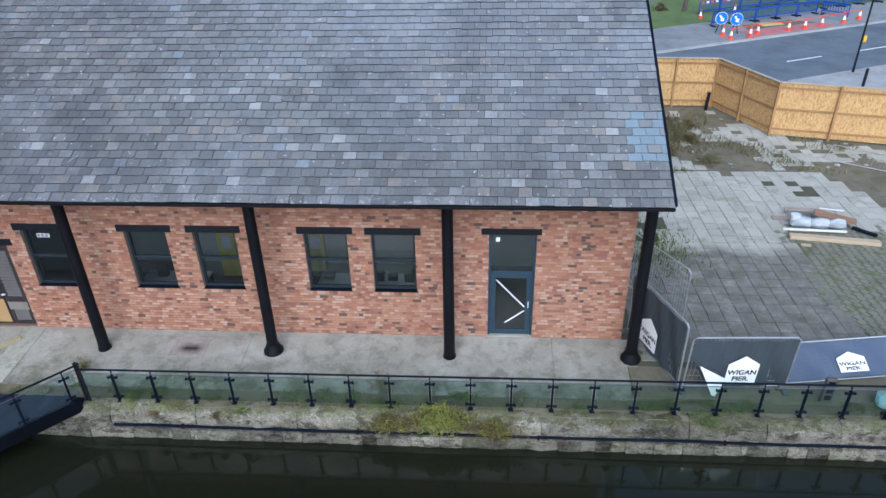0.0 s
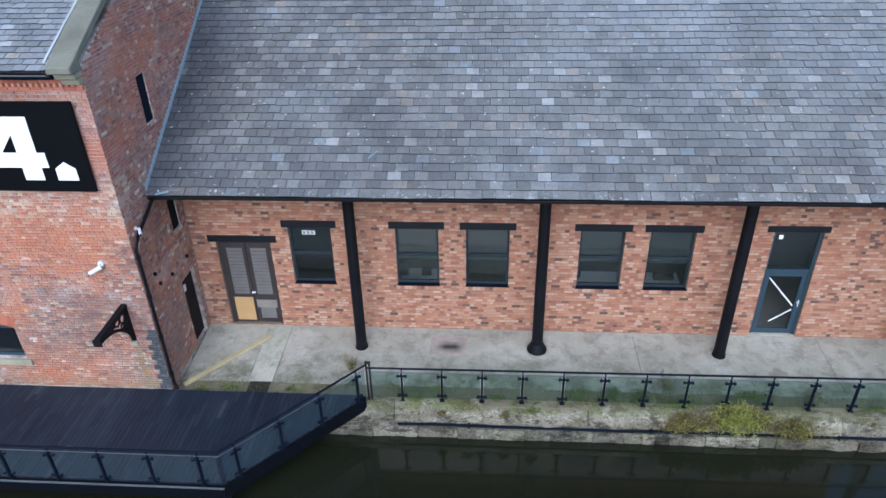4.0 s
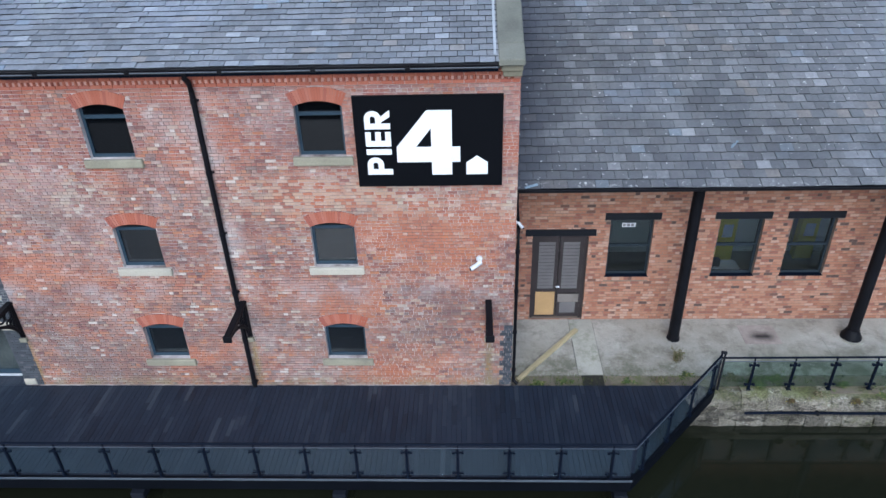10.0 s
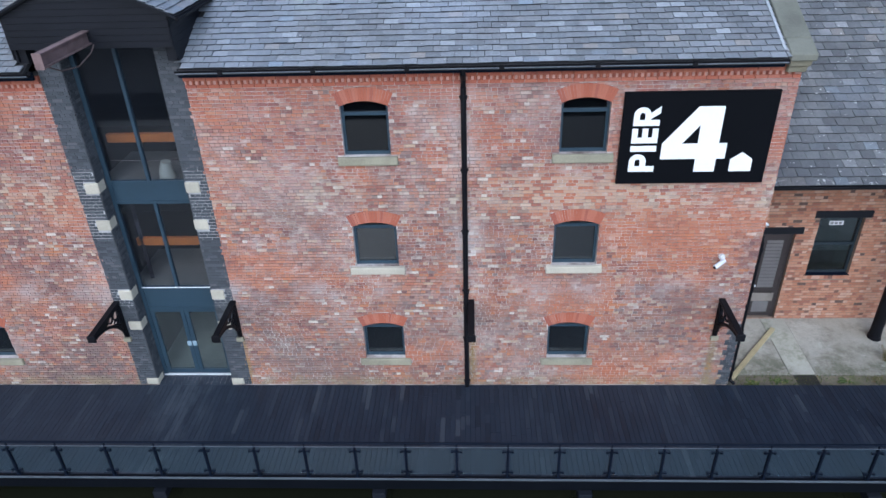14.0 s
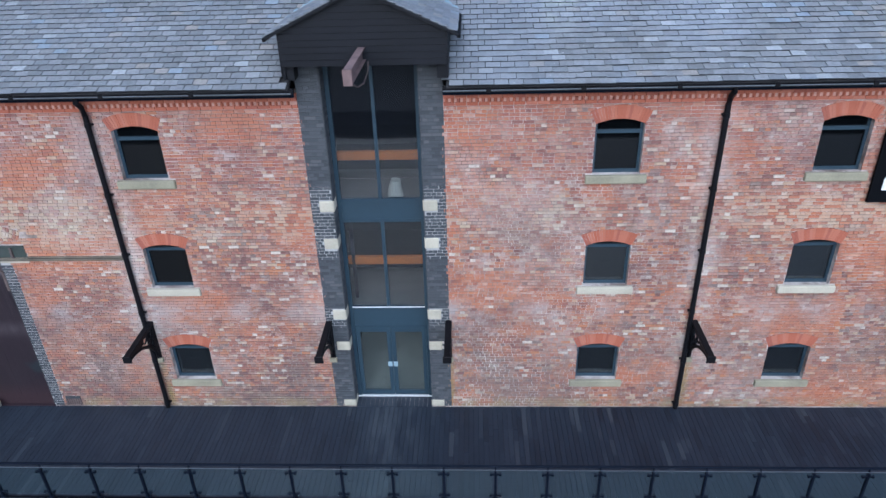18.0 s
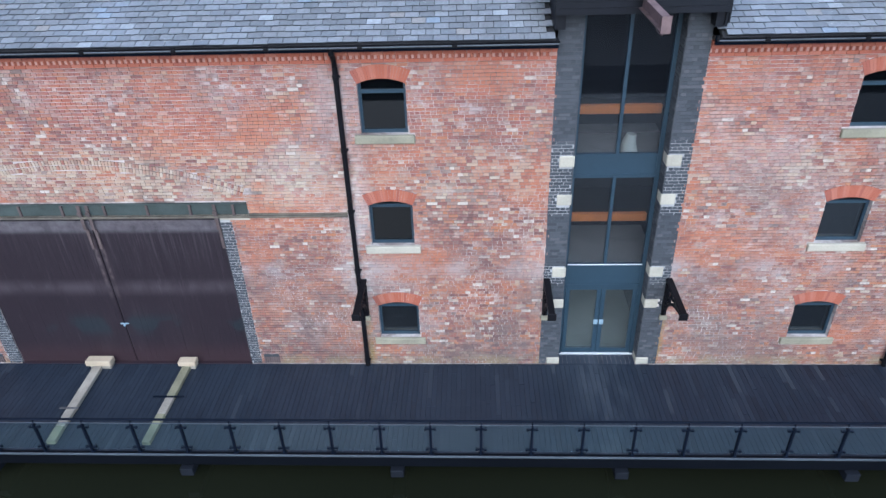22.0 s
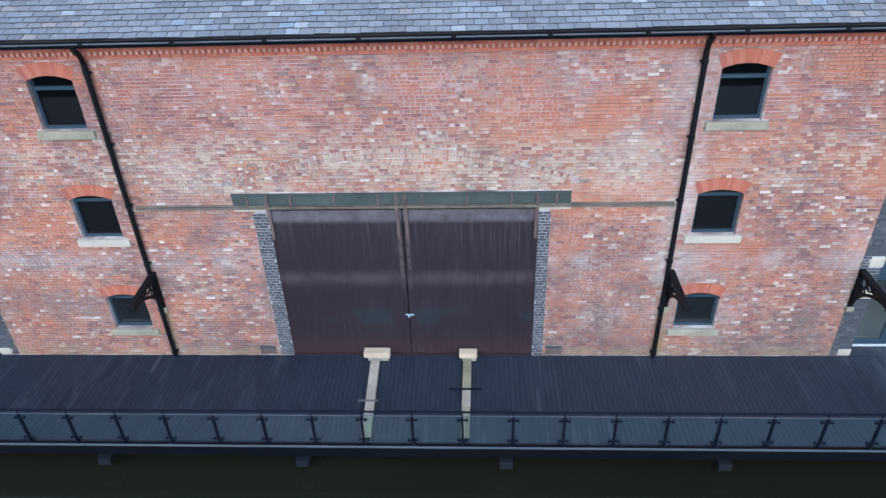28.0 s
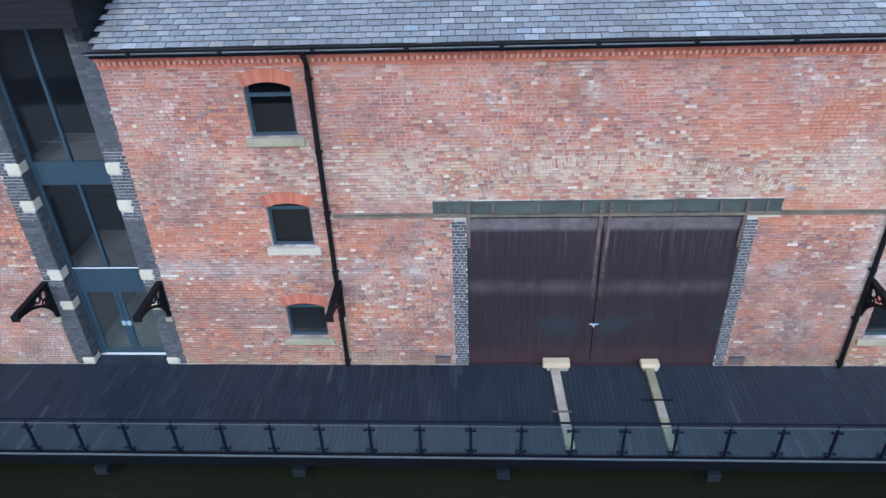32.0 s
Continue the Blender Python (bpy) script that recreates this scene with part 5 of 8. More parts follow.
for x in (-21.92, -34.95, -47.40):
    drainpipe(x)
corner_pipe = thing("drainpipe", "thin black drainpipe with an offset at the gable corner", "drainpipe", "drainpipes on the warehouse", at=(X_END, W, 0))
part("pipe", Geo().tube([(0.06, 0.06, 0.05), (0.06, 0.06, 4.1), (0.08, 0.25, 4.4), (0.08, 1.0, 4.72), (0.1, 1.22, 4.86)], 0.04, 10), iron_black, corner_pipe, smooth=True)
for z in (0.4, 1.6, 2.8, 3.9):
    part("pipe_collar", Geo().tube([(0.06, 0.06, z), (0.06, 0.06, z + 0.09)], 0.055, 10), iron_black, corner_pipe)
part("pipe_shoe", Geo().tube([(0.06, 0.06, 0.1), (0.16, -0.02, 0.03)], 0.045, 10), iron_black, corner_pipe)


def bracket(x):
    """A cast-iron canopy bracket with pierced web and a sloping top rail."""
    d = thing("iron_bracket", "black cast-iron canopy bracket with pierced web on the wall", "bracket", "canopy brackets along the wall", at=(x, W, 0))
    wall_z0, wall_z1, out, out_z = 1.58, 2.62, -1.36, 2.58
    part("wall_plate", Geo().box(-0.06, 0.06, -0.05, -0.006, wall_z0, wall_z1), iron_black, d, "", 0.008)
    part("top_rail", Geo().bar((0, -0.0, wall_z1 + 0.01), (0, out, out_z + 0.01), 0.15, 0.07), iron_black, d, "", 0.01)
    part("rail_web", Geo().bar((0, -0.05, wall_z1 - 0.06), (0, out + 0.01, out_z - 0.06), 0.05, 0.1), iron_black, d)
    pts = [(0, -0.05 - 1.2 * (1 - math.cos(t)) ** 0.9, 1.62 + 0.84 * math.sin(t)) for t in [math.pi / 2 * j / 10 for j in range(11)]]
    tip = [(y, z) for _, y, z in pts[7:]]
    part("web_plate", Geo().prism(tip + [(out + 0.04, 2.46), (out + 0.04, 2.52), (-0.6, 2.54)], "x", -0.03, 0.03), iron_black, d)
    part("wall_web", Geo().prism([(-0.05, 1.62), (-0.09, 1.78), (-0.16, 2.0), (-0.1, 2.5), (-0.05, 2.5)], "x", -0.045, 0.045), iron_black, d)
    part("curved_brace", Geo().tube(pts, 0.042, 8), iron_black, d)
    for (y, z, r) in ((-0.22, 2.40, 0.12), (-0.47, 2.44, 0.095), (-0.15, 2.14, 0.09), (-0.30, 2.22, 0.06), (-0.66, 2.47, 0.06)):
        ring = [(0, y + r * math.cos(t), z + r * math.sin(t)) for t in [2 * math.pi * j / 12 for j in range(13)]]
        part("pierced_ring", Geo().tube(ring, 0.024, 6, False), iron_black, d)
    part("end_cap", Geo().box(-0.1, 0.1, out - 0.015, out + 0.02, out_z - 0.14, out_z + 0.045), iron_black, d, "", 0.01)
    part("corbel_stone", Geo().box(-0.09, 0.09, -0.09, -0.004, wall_z0 - 0.12, wall_z0 - 0.004), stone_moss, d, "small mossy stone corbel", 0.01)
    return d


first = bracket(-15.9)
for x in (-21.80, -27.58, -30.46, -34.85, -47.36, -51.81, -54.71):
    copy_thing(first, pose(x, W, 0))

# name sign
sign = thing("wall_sign", "large black wall sign with white lettering PIER 4.", "sign", at=(-17.17, W - 0.11, 6.70))
part("panel", Geo().box(-1.53, 1.53, 0, 0.06, -1.0, 1.0), black_sign, sign, "", 0.006)
part("standoff", Geo().box(-1.4, -1.3, 0.06, 0.11, -0.8, 0.8).box(1.3, 1.4, 0.06, 0.11, -0.8, 0.8), steel_black, sign)


def text_mesh(body, size, offset, depth=0.004):
    cu = bpy.data.curves.new("lettering", "FONT")
    cu.body, cu.size, cu.offset, cu.extrude = body, size, offset, depth
    cu.align_x, cu.align_y = "CENTER", "CENTER"
    ob = bpy.data.objects.new("lettering", cu)
    scene.collection.objects.link(ob)
    me = bpy.data.meshes.new_from_object(ob.evaluated_get(bpy.context.evaluated_depsgraph_get()))
    bpy.data.objects.remove(ob)
    me.name = "lettering"
    return me


def half_ring(g, u, v, r0, r1, n=9):
    """The round end of a letter's bowl, in the letter's own plane."""
    a = [math.pi * (k / n - 0.5) for k in range(n + 1)]
    for p, q in zip(a, a[1:]):
        g.prism([(u + r0 * math.cos(p), v + r0 * math.sin(p)), (u + r1 * math.cos(p), v + r1 * math.sin(p)), (u + r1 * math.cos(q), v + r1 * math.sin(q)), (u + r0 * math.cos(q), v + r0 * math.sin(q))], "z", 0.0, 0.01)
    return g


def block_letter(letter):
    g = Geo().box(0, 0.25, 0, 1, 0, 0.01)
    if letter in "PR":
        g.box(0.25, 0.46, 0.77, 1, 0, 0.01).box(0.25, 0.46, 0.34, 0.57, 0, 0.01)
        half_ring(g, 0.46, 0.67, 0.10, 0.33)
    if letter == "R":
        g.prism([(0.30, 0.34), (0.56, 0.34), (0.82, 0.0), (0.53, 0.0)], "z", 0.0, 0.0099)
    if letter == "E":
        for v in (0.0, 0.39, 0.78):
            g.box(0.25, 0.64, v, v + 0.22, 0, 0.01)
    return g


u = 0.0
for letter, wide in (("P", 0.79), ("I", 0.25), ("E", 0.64), ("R", 0.82)):
    g = block_letter(letter)
    k = 1.42 / 2.86
    g.v = [(-1.31 + 0.53 * (1 - v), -0.002 - w, -0.715 + k * (u + a)) for a, v, w in g.v]
    part("lettering", g, white_sign, sign, "white upright letter " + letter)
    u += wide + 0.12
g = Geo()
for poly in ([(-0.675, -0.44), (0.05, -0.44), (0.05, -0.10), (-0.675, -0.10)], [(0.05, -0.73), (0.475, -0.73), (0.485, 0.69), (0.05, 0.69)], [(0.478, -0.44), (0.65, -0.44), (0.65, -0.10), (0.48, -0.10)],
             [(-0.675, -0.10), (-0.27, -0.10), (0.05, 0.30), (0.05, 0.69), (-0.03, 0.69)]):
    g.prism(poly, "y", -0.012, -0.001)
part("numeral", g, white_sign, sign, "large white numeral 4")
part("house_mark", Geo().prism([(-0.225, -0.73), (0.225, -0.73), (0.225, -0.46), (0, -0.305), (-0.225, -0.46)], "y", -0.012, -0.001), white_sign, sign, "white house-shaped full stop").location = (1.0, 0, 0)


def cctv(x, y, z, turn, size=1.0):
    d = thing("security_camera", "small white security camera on a wall bracket", "camera", "security cameras", at=(x, y, z))
    d.rotation_euler, d.scale = (0, 0, radians(turn)), (size, size, size)
    part("bracket_base", Geo().tube([(0, 0, 0), (0, -0.06, 0)], 0.07, 14), white_plastic, d, smooth=True)
    part("arm", Geo().tube([(0, -0.05, 0), (-0.02, -0.16, -0.04)], 0.03, 8), white_plastic, d)
    part("housing", Geo().tube([(0.04, -0.12, -0.04), (-0.2, -0.26, -0.14)], 0.055, 12), white_plastic, d, smooth=True)
    part("lens", Geo().tube([(-0.2, -0.26, -0.14), (-0.212, -0.267, -0.145)], 0.04, 12), steel_black, d)


cctv(-16.12, W - 0.005, 3.82, 0)
cctv(X_END + 0.005, W + 0.35, 4.55, 90, 0.65)

# ---- low shed with a veranda ----
S = 15.50
SX0, SX1 = X_END, 3.85
SE_Y, SE_Z, SS = 13.92, 5.02, 0.60
SC = 1 / math.hypot(1, SS)
SHED_WIN = (-11.98, -9.09, -7.20, -4.20, -2.40)
shed = thing("canal_shed", "single-storey orange-red brick shed with slate veranda roof", "building")
sh_holes = [(c - 0.58, c + 0.58, 1.48, 3.28) for c in SHED_WIN] + [(-14.62, -13.10, 0.0, 2.80), (0.12, 1.36, 0.0, 3.33)]
lintels = [(c - 0.74, c + 0.74, 3.28, 3.475) for c in SHED_WIN] + [(-14.82, -12.92, 2.80, 3.0), (-0.08, 1.48, 3.33, 3.50)]
shed_wall = panel_wall(wall_blocks(SX0 + 0.02, SX1, -0.3, 5.6, sh_holes, S + 0.008, S + 0.34), mortar_new, shed, "orange-red multi brick wall with brown mortar")


def shed_open(z):
    return [(a, b) for a, b, c, d in sh_holes + lintels if c - 0.02 <= z < d] + [(c - 0.62, c + 0.62) for c in SHED_WIN if 1.36 < z < 1.48]


rows = lay_bricks(SX0 + 0.02, SX1, -0.15, 5.6, shed_open, 0.0865, 0.2275, -1, 0.0165, 0.04, 0.011)
near, rest = spread(rows, 1.5, 3.2)
blocks("brickwork", brick_blocks(rest, S), brick_new, shed_wall, "orange, pink and burnt bricks")
NEAR_NEW = near
for c in SHED_WIN:
    r = [(c - 0.62 + i * 0.113, c - 0.62 + i * 0.113 + 0.102, 1.375, 1.475) for i in range(11)]
    blocks("brick_sill", brick_blocks(np.array(r), S - 0.03, 0.16, 0.003), brick_new, shed_wall, "brick-on-edge sill", kind="")
part("end_wall", Geo().box(SX1 - 0.34, SX1 - 0.001, S + 0.34, 29.0, -0.3, 5.0).prism([(S + 0.34, 5.0), (29.0, 5.0), (22.0, 9.6)], "x", SX1 - 0.34, SX1 - 0.001), mortar_new, shed)
part("back_wall", Geo().box(SX0, SX1, 28.7, 29.0, -0.3, 5.4), mortar_new, shed)
part("floor_slab", Geo().box(SX0, SX1 - 0.34, S + 0.34, 28.7, -0.25, 0.0), old_floor, shed, "dim concrete floor")
part("inner_wall", Geo().box(SX0, SX1 - 0.34, 19.3, 19.5, 0.0, 5.0), shed_plaster, shed, "pale plastered wall inside")
for a, b, c, d in lintels:
    part("lintel", Geo().box(a, b, S - 0.035, S + 0.2, c, d), steel_black, shed, "black timber lintel", 0.008)

for i, c in enumerate(SHED_WIN):
    win = new("window")
    win.parent = shed
    win.location = (c, 0, 0)
    tagged(win, "slate-grey framed two-light window")
    y = S + 0.12
    h = 0.58
    g = Geo().box(-h, -h + 0.06, y, y + 0.07, 1.48, 3.28).box(h - 0.06, h, y, y + 0.07, 1.48, 3.28)
    g.box(-h + 0.06, h - 0.06, y, y + 0.07, 1.48, 1.56).box(-h + 0.06, h - 0.06, y, y + 0.07, 3.2, 3.28).box(-h + 0.06, h - 0.06, y - 0.008, y + 0.07, 2.38, 2.45)
    part("window_frame", g, frame_grey, win)
    for z0, z1 in ((1.55, 2.39), (2.44, 3.21)):
        ob = part("pane", Geo().box(-h + 0.05, h - 0.05, y + 0.03, y + 0.036, z0, z1), glass_shed, win)
        ob.visible_shadow = False
    part("window_sill", Geo().box(-h - 0.02, h + 0.02, S - 0.02, y, 1.476, 1.50), steel_navy, win, "dark metal sill")
part("notice", Geo().box(-12.22, -11.86, S + 0.135, S + 0.142, 2.98, 3.1), white_plastic, shed, "small white printed notice in the window")
for j in range(3):
    part("notice_bar", Geo().box(-12.2 + j * 0.11, -12.12 + j * 0.11, S + 0.131, S + 0.134, 3.0, 3.08), mortar_dark, shed)

# louvred double door
dd = new("louvre_door")
dd.parent = shed
tagged(dd, "dark brown louvred double doors with a plywood patch")
y = S + 0.1
brown = plain("dark_brown_paint", (0.035, 0.028, 0.028), 0.5, 0, 0.25, 6, 0.1)
louvre = plain("grey_louvre", (0.10, 0.092, 0.09), 0.6, 0, 0.2, 8, 0.1)
ply = plain("bare_plywood", (0.42, 0.27, 0.12), 0.75, 0, 0.2, 5, 0.15)
part("door_frame", Geo().box(-14.62, -14.52, y, y + 0.1, 0, 2.8).box(-13.2, -13.1, y, y + 0.1, 0, 2.8).box(-14.52, -13.2, y, y + 0.1, 2.7, 2.8), brown, dd)
for s, x0, x1 in ((0, -14.52, -13.87), (1, -13.85, -13.2)):
    leaf = part("door_leaf", Geo().box(x0, x0 + 0.1, y + 0.01, y + 0.07, 0.03, 2.7).box(x1 - 0.1, x1, y + 0.01, y + 0.07, 0.03, 2.7).box(x0 + 0.1, x1 - 0.1, y + 0.01, y + 0.07, 2.55, 2.7).box(x0 + 0.1, x1 - 0.1, y + 0.01, y + 0.07, 0.88, 1.0).box(x0 + 0.1, x1 - 0.1, y + 0.01, y + 0.07, 0.03, 0.13).box(x0 + 0.1, x1 - 0.1, y + 0.05, y + 0.06, 0.1, 2.6), brown, dd)
    for j in range(14):
        z = 1.02 + j * 0.11
        part("louvre_slat", Geo().prism([(y - 0.004, z), (y + 0.004, z), (y + 0.05, z + 0.062), (y + 0.042, z + 0.062)], "x", x0 + 0.1, x1 - 0.1), louvre, leaf)
    if s == 0:
        part("plywood_patch", Geo().box(x0 + 0.06, x1 - 0.04, y - 0.006, y + 0.008, 0.1, 0.9), ply, leaf, "tan plywood patch", 0.002)
    else:
        part("weathered_patch", Geo().box(x0 + 0.03, x1 - 0.03, y - 0.004, y + 0.008, 0.55, 0.82), old_floor, leaf, "flaking pale patch")
        for j in range(5):
            z = 0.16 + j * 0.075
            part("louvre_slat", Geo().prism([(y + 0.015, z), (y + 0.02, z), (y + 0.05, z + 0.06), (y + 0.045, z + 0.06)], "x", x0 + 0.1, x1 - 0.1), louvre, leaf)
        part("door_handle", Geo().box(x0 - 0.05, x0 + 0.06, y - 0.05, y + 0.01, 1.06, 1.1), white_plastic, leaf, "metal lever handle", 0.008)

# glazed single door with top light
gd = new("glazed_door")
gd.parent = shed
tagged(gd, "slate-blue glazed door with white tape and top light")
y = S + 0.08
part("door_frame", Geo().box(0.12, 0.19, y, y + 0.1, 0.03, 3.33).box(1.29, 1.36, y, y + 0.1, 0.03, 3.33).box(0.19, 1.29, y, y + 0.1, 3.26, 3.33).box(0.19, 1.29, y - 0.006, y + 0.1, 2.05, 2.14), frame_blue, gd)
leaf = part("door_leaf", Geo().box(0.2, 0.32, y + 0.01, y + 0.07, 0.05, 2.04).box(1.16, 1.28, y + 0.01, y + 0.07, 0.05, 2.04).box(0.32, 1.16, y + 0.01, y + 0.07, 0.05, 0.2).box(0.32, 1.16, y + 0.01, y + 0.07, 1.93, 2.04), frame_blue, gd)
for nm, z0, z1, x0, x1 in (("door_pane", 0.19, 1.94, 0.31, 1.17), ("top_pane", 2.13, 3.27, 0.18, 1.30)):
    ob = part(nm, Geo().box(x0, x1, y + 0.035, y + 0.042, z0, z1), glass_shed, leaf if nm == "door_pane" else gd)
    ob.visible_shadow = False
part("tape_strip", Geo().bar((0.34, y + 0.02, 1.86), (1.12, y + 0.02, 0.98), 0.01, 0.04).bar((1.12, y + 0.018, 0.85), (0.6, y + 0.018, 0.44), 0.01, 0.04), white_plastic, leaf, "white tape arrow on the glass")
part("door_handle", Geo().tube([(1.22, y - 0.05, 1.0), (1.22, y - 0.05, 1.2)], 0.015, 8).box(1.2, 1.24, y - 0.05, y + 0.012, 1.09, 1.12), white_plastic, leaf, "metal pull handle")
part("threshold", Geo().box(0.12, 1.36, S - 0.006, y + 0.1, 0.003, 0.025), concrete_pale, gd, "pale threshold strip")
part("sticker", Geo().box(0.3, 0.41, y + 0.028, y + 0.033, 3.05, 3.17), white_sign, gd, "white square sticker")

# shed roof
shed_roof = part("roof", Geo().prism([(SE_Y, SE_Z - 0.02), (22.0, SE_Z - 0.02 + SS * (22.0 - SE_Y)), (30.0, SE_Z - 0.02), (30.0, SE_Z - 0.16), (22.0, SE_Z - 0.16 + SS * (22.0 - SE_Y)), (SE_Y, SE_Z - 0.12)], "x", SX0 + 0.012, 4.22), slate_under, shed, "grey slate veranda roof")
vs = slates(SX0 + 0.012, 4.22, SE_Y - 0.09, SE_Z - 0.036, SS, 38, 0.318, 0.248, 0.022, joint=0.006, lifts=(0.022, 0.042))
blue_zone = [p for p in vs if p[0, 0] > 3.2 and 0.95 < (p[0, 1] - SE_Y) < 2.05 and rng.uniform() < 0.75]
rest = np.array([p for p in vs if not (p[0, 0] > 3.2 and 0.95 < (p[0, 1] - SE_Y) < 2.05 and any(np.allclose(p[0], q[0]) for q in blue_zone))])
blocks("newer_slating", np.array(blue_zone), slate_blue, shed_roof, "patch of newer blue slates", faces=((0, 1, 5, 4), (4, 5, 6, 7), (1, 2, 6, 5), (3, 0, 4, 7)), kind="stuff")
near, rest = spread(rest, -10.6, -0.6, 300)
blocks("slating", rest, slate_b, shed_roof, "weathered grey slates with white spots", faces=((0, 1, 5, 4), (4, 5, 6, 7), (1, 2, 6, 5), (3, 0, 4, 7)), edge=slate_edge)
NEAR_SLATE_B = near
part("eave_gutter", Geo().box(SX0 + 0.05, 4.24, SE_Y - 0.105, SE_Y + 0.0, SE_Z - 0.12, SE_Z - 0.045), iron_black, shed_roof, "black eaves gutter", 0.012)
part("eave_beam", Geo().box(SX0 + 0.05, 4.1, 14.58, 14.78, 4.83, 5.2), steel_black, shed_roof, "black timber eaves beam", 0.01)
part("verge_strip", Geo().bar((4.24, SE_Y - 0.05, SE_Z + 0.0), (4.24, 22.0, SE_Z + SS * (22.0 - SE_Y) + 0.03), 0.06, 0.11), steel_navy, shed_roof, "dark verge strip")
part("loose_slate", Geo().bar((-10.12, 14.80, SE_Z + SS * 0.88 + 0.04), (-9.92, 14.98, SE_Z + SS * 1.06 + 0.04), 0.16, 0.012), slate_blue, shed_roof, "slipped pale slate")
n = 66
low = [(SE_Y, SE_Z + 0.02), (21.8, SE_Z + SS * (21.8 - SE_Y) + 0.02)]
steps = []
for i in range(n, 0, -1):
    y0, y1 = SE_Y + (i - 1) * (21.8 - SE_Y) / n, SE_Y + i * (21.8 - SE_Y) / n
    steps += [(y1, SE_Z + SS * (y1 - SE_Y) + 0.16), (y0 + 0.001, SE_Z + SS * (y1 - SE_Y) + 0.16)]
part("stepped_flashing", Geo().prism(low + steps, "x", SX0 + 0.005, SX0 + 0.02), lead, shed_roof, "pale blue stepped lead flashing")
part("eave_lead", Geo().bar((SX0 + 0.25, SE_Y - 0.02, SE_Z + 0.025), (SX0 + 0.55, SE_Y + 0.05, SE_Z + 0.07), 0.25, 0.01), lead, shed_roof)


def column(x, base):
    c = thing("iron_column", "tall round black cast-iron veranda column", "column", "veranda columns", at=(x, 14.68, -0.055))
    part("shaft", Geo().tube([(0, 0, -0.03), (0, 0, 0.3), (0, 0, 2.5), (0, 0, 4.95)], [0.155, 0.15, 0.145, 0.14], 20), iron_black, c, smooth=True)
    part("cap", Geo().box(-0.2, 0.2, -0.2, 0.2, 4.80, 4.88), iron_black, c, "", 0.01)
    part("foot_ring", Geo().tube([(0, 0, -0.02), (0, 0, 0.07)], [0.185, 0.17], 20), iron_black, c, smooth=True)
    if base:
        part("base_collar", Geo().tube([(0, 0, 0.0), (0, 0, 0.1), (0, 0, 0.16), (0, 0, 0.3)], [0.27, 0.27, 0.22, 0.17], 20), iron_black, c, "wide cast base collar", smooth=True)
        part("bolt_plate", Geo().box(-0.2, 0.2, -0.2, 0.2, 0.012, 0.05), iron_black, c, "square bolted base plate", 0.01)
        part("plinth", Geo().tube([(0.03, -0.02, -0.06), (0.03, -0.02, 0.03)], [0.33, 0.30], 14), concrete, c, "cracked concrete plinth")


for x, base in ((-10.67, False), (-5.81, True), (-0.91, False), (3.97, True)):
    column(x, base)

for x, yy, z0, h in ((-8.2, 18.4, 0.3, 1.5), (-5.45, 18.8, 0.2, 1.4)):
    d = thing("yellow_display_unit", "yellow display unit with a pale panel inside the shed", "display unit", "display units inside", at=(x, yy, 0.002))
    yl = bpy.data.materials.get("yellow_panel") or plain("yellow_panel", (0.75, 0.62, 0.06), 0.6, 0, 0.1, 4, 0.02)
    part("cabinet", Geo().box(-0.28, 0.28, 0, 0.3, 0.004, z0 + h), yl, d, "", 0.01)
    part("panel", Geo().box(-0.14, 0.16, -0.012, -0.001, z0 + h - 0.75, z0 + h - 0.3), white_plastic, d, "pale printed panel")

for x0, x1 in ((-10.3, -8.3), (-4.9, -1.6)):
    d = thing("counter", "long pale counter with dark legs inside the shed", "counter", "counters inside", at=((x0 + x1) / 2, 17.0, 0.0))
    w = (x1 - x0) / 2
    part("counter_top", Geo().box(-w, w, -0.3, 0.3, 0.86, 0.9), white_plastic, d, "", 0.005)
    for sx in (-1, 1):
        for sy in (-1, 1):
            part("leg", Geo().box(sx * (w - 0.06) - 0.03, sx * (w - 0.06) + 0.03, sy * 0.24 - 0.03, sy * 0.24 + 0.03, 0.0, 0.86), steel_black, d)
r = np.random.default_rng(14)
for x, top in ((-9.7, 0.42), (-9.0, 0.22), (-4.6, 0.2), (-3.1, 0.3), (-2.7, 0.18), (-2.2, 0.26), (-1.9, 0.14)):
    d = thing("carton", "small dark carton standing on the counter inside", "carton", "cartons on the counter", at=(x, 16.95 + r.uniform(-0.1, 0.1), 0.902))
    part("carton_body", Geo().box(-0.14, 0.14, -0.1, 0.1, 0.0, top), (steel_navy, louvre, old_floor)[int(r.integers(3))], d, "", 0.006)

# ---- veranda paving, falling gently to the canal ----
fall = lambda y: -0.065 * (S - y)


def slab(name, x0, x1, y0, y1, mat, parent, label="", up=0.0, thick=0.08, bevel=0.006):
    return part(name, Geo().prism([(y0, fall(y0) + up - thick), (y1, fall(y1) + up - thick), (y1, fall(y1) + up), (y0, fall(y0) + up)], "x", x0, x1), mat, parent, label, bevel)


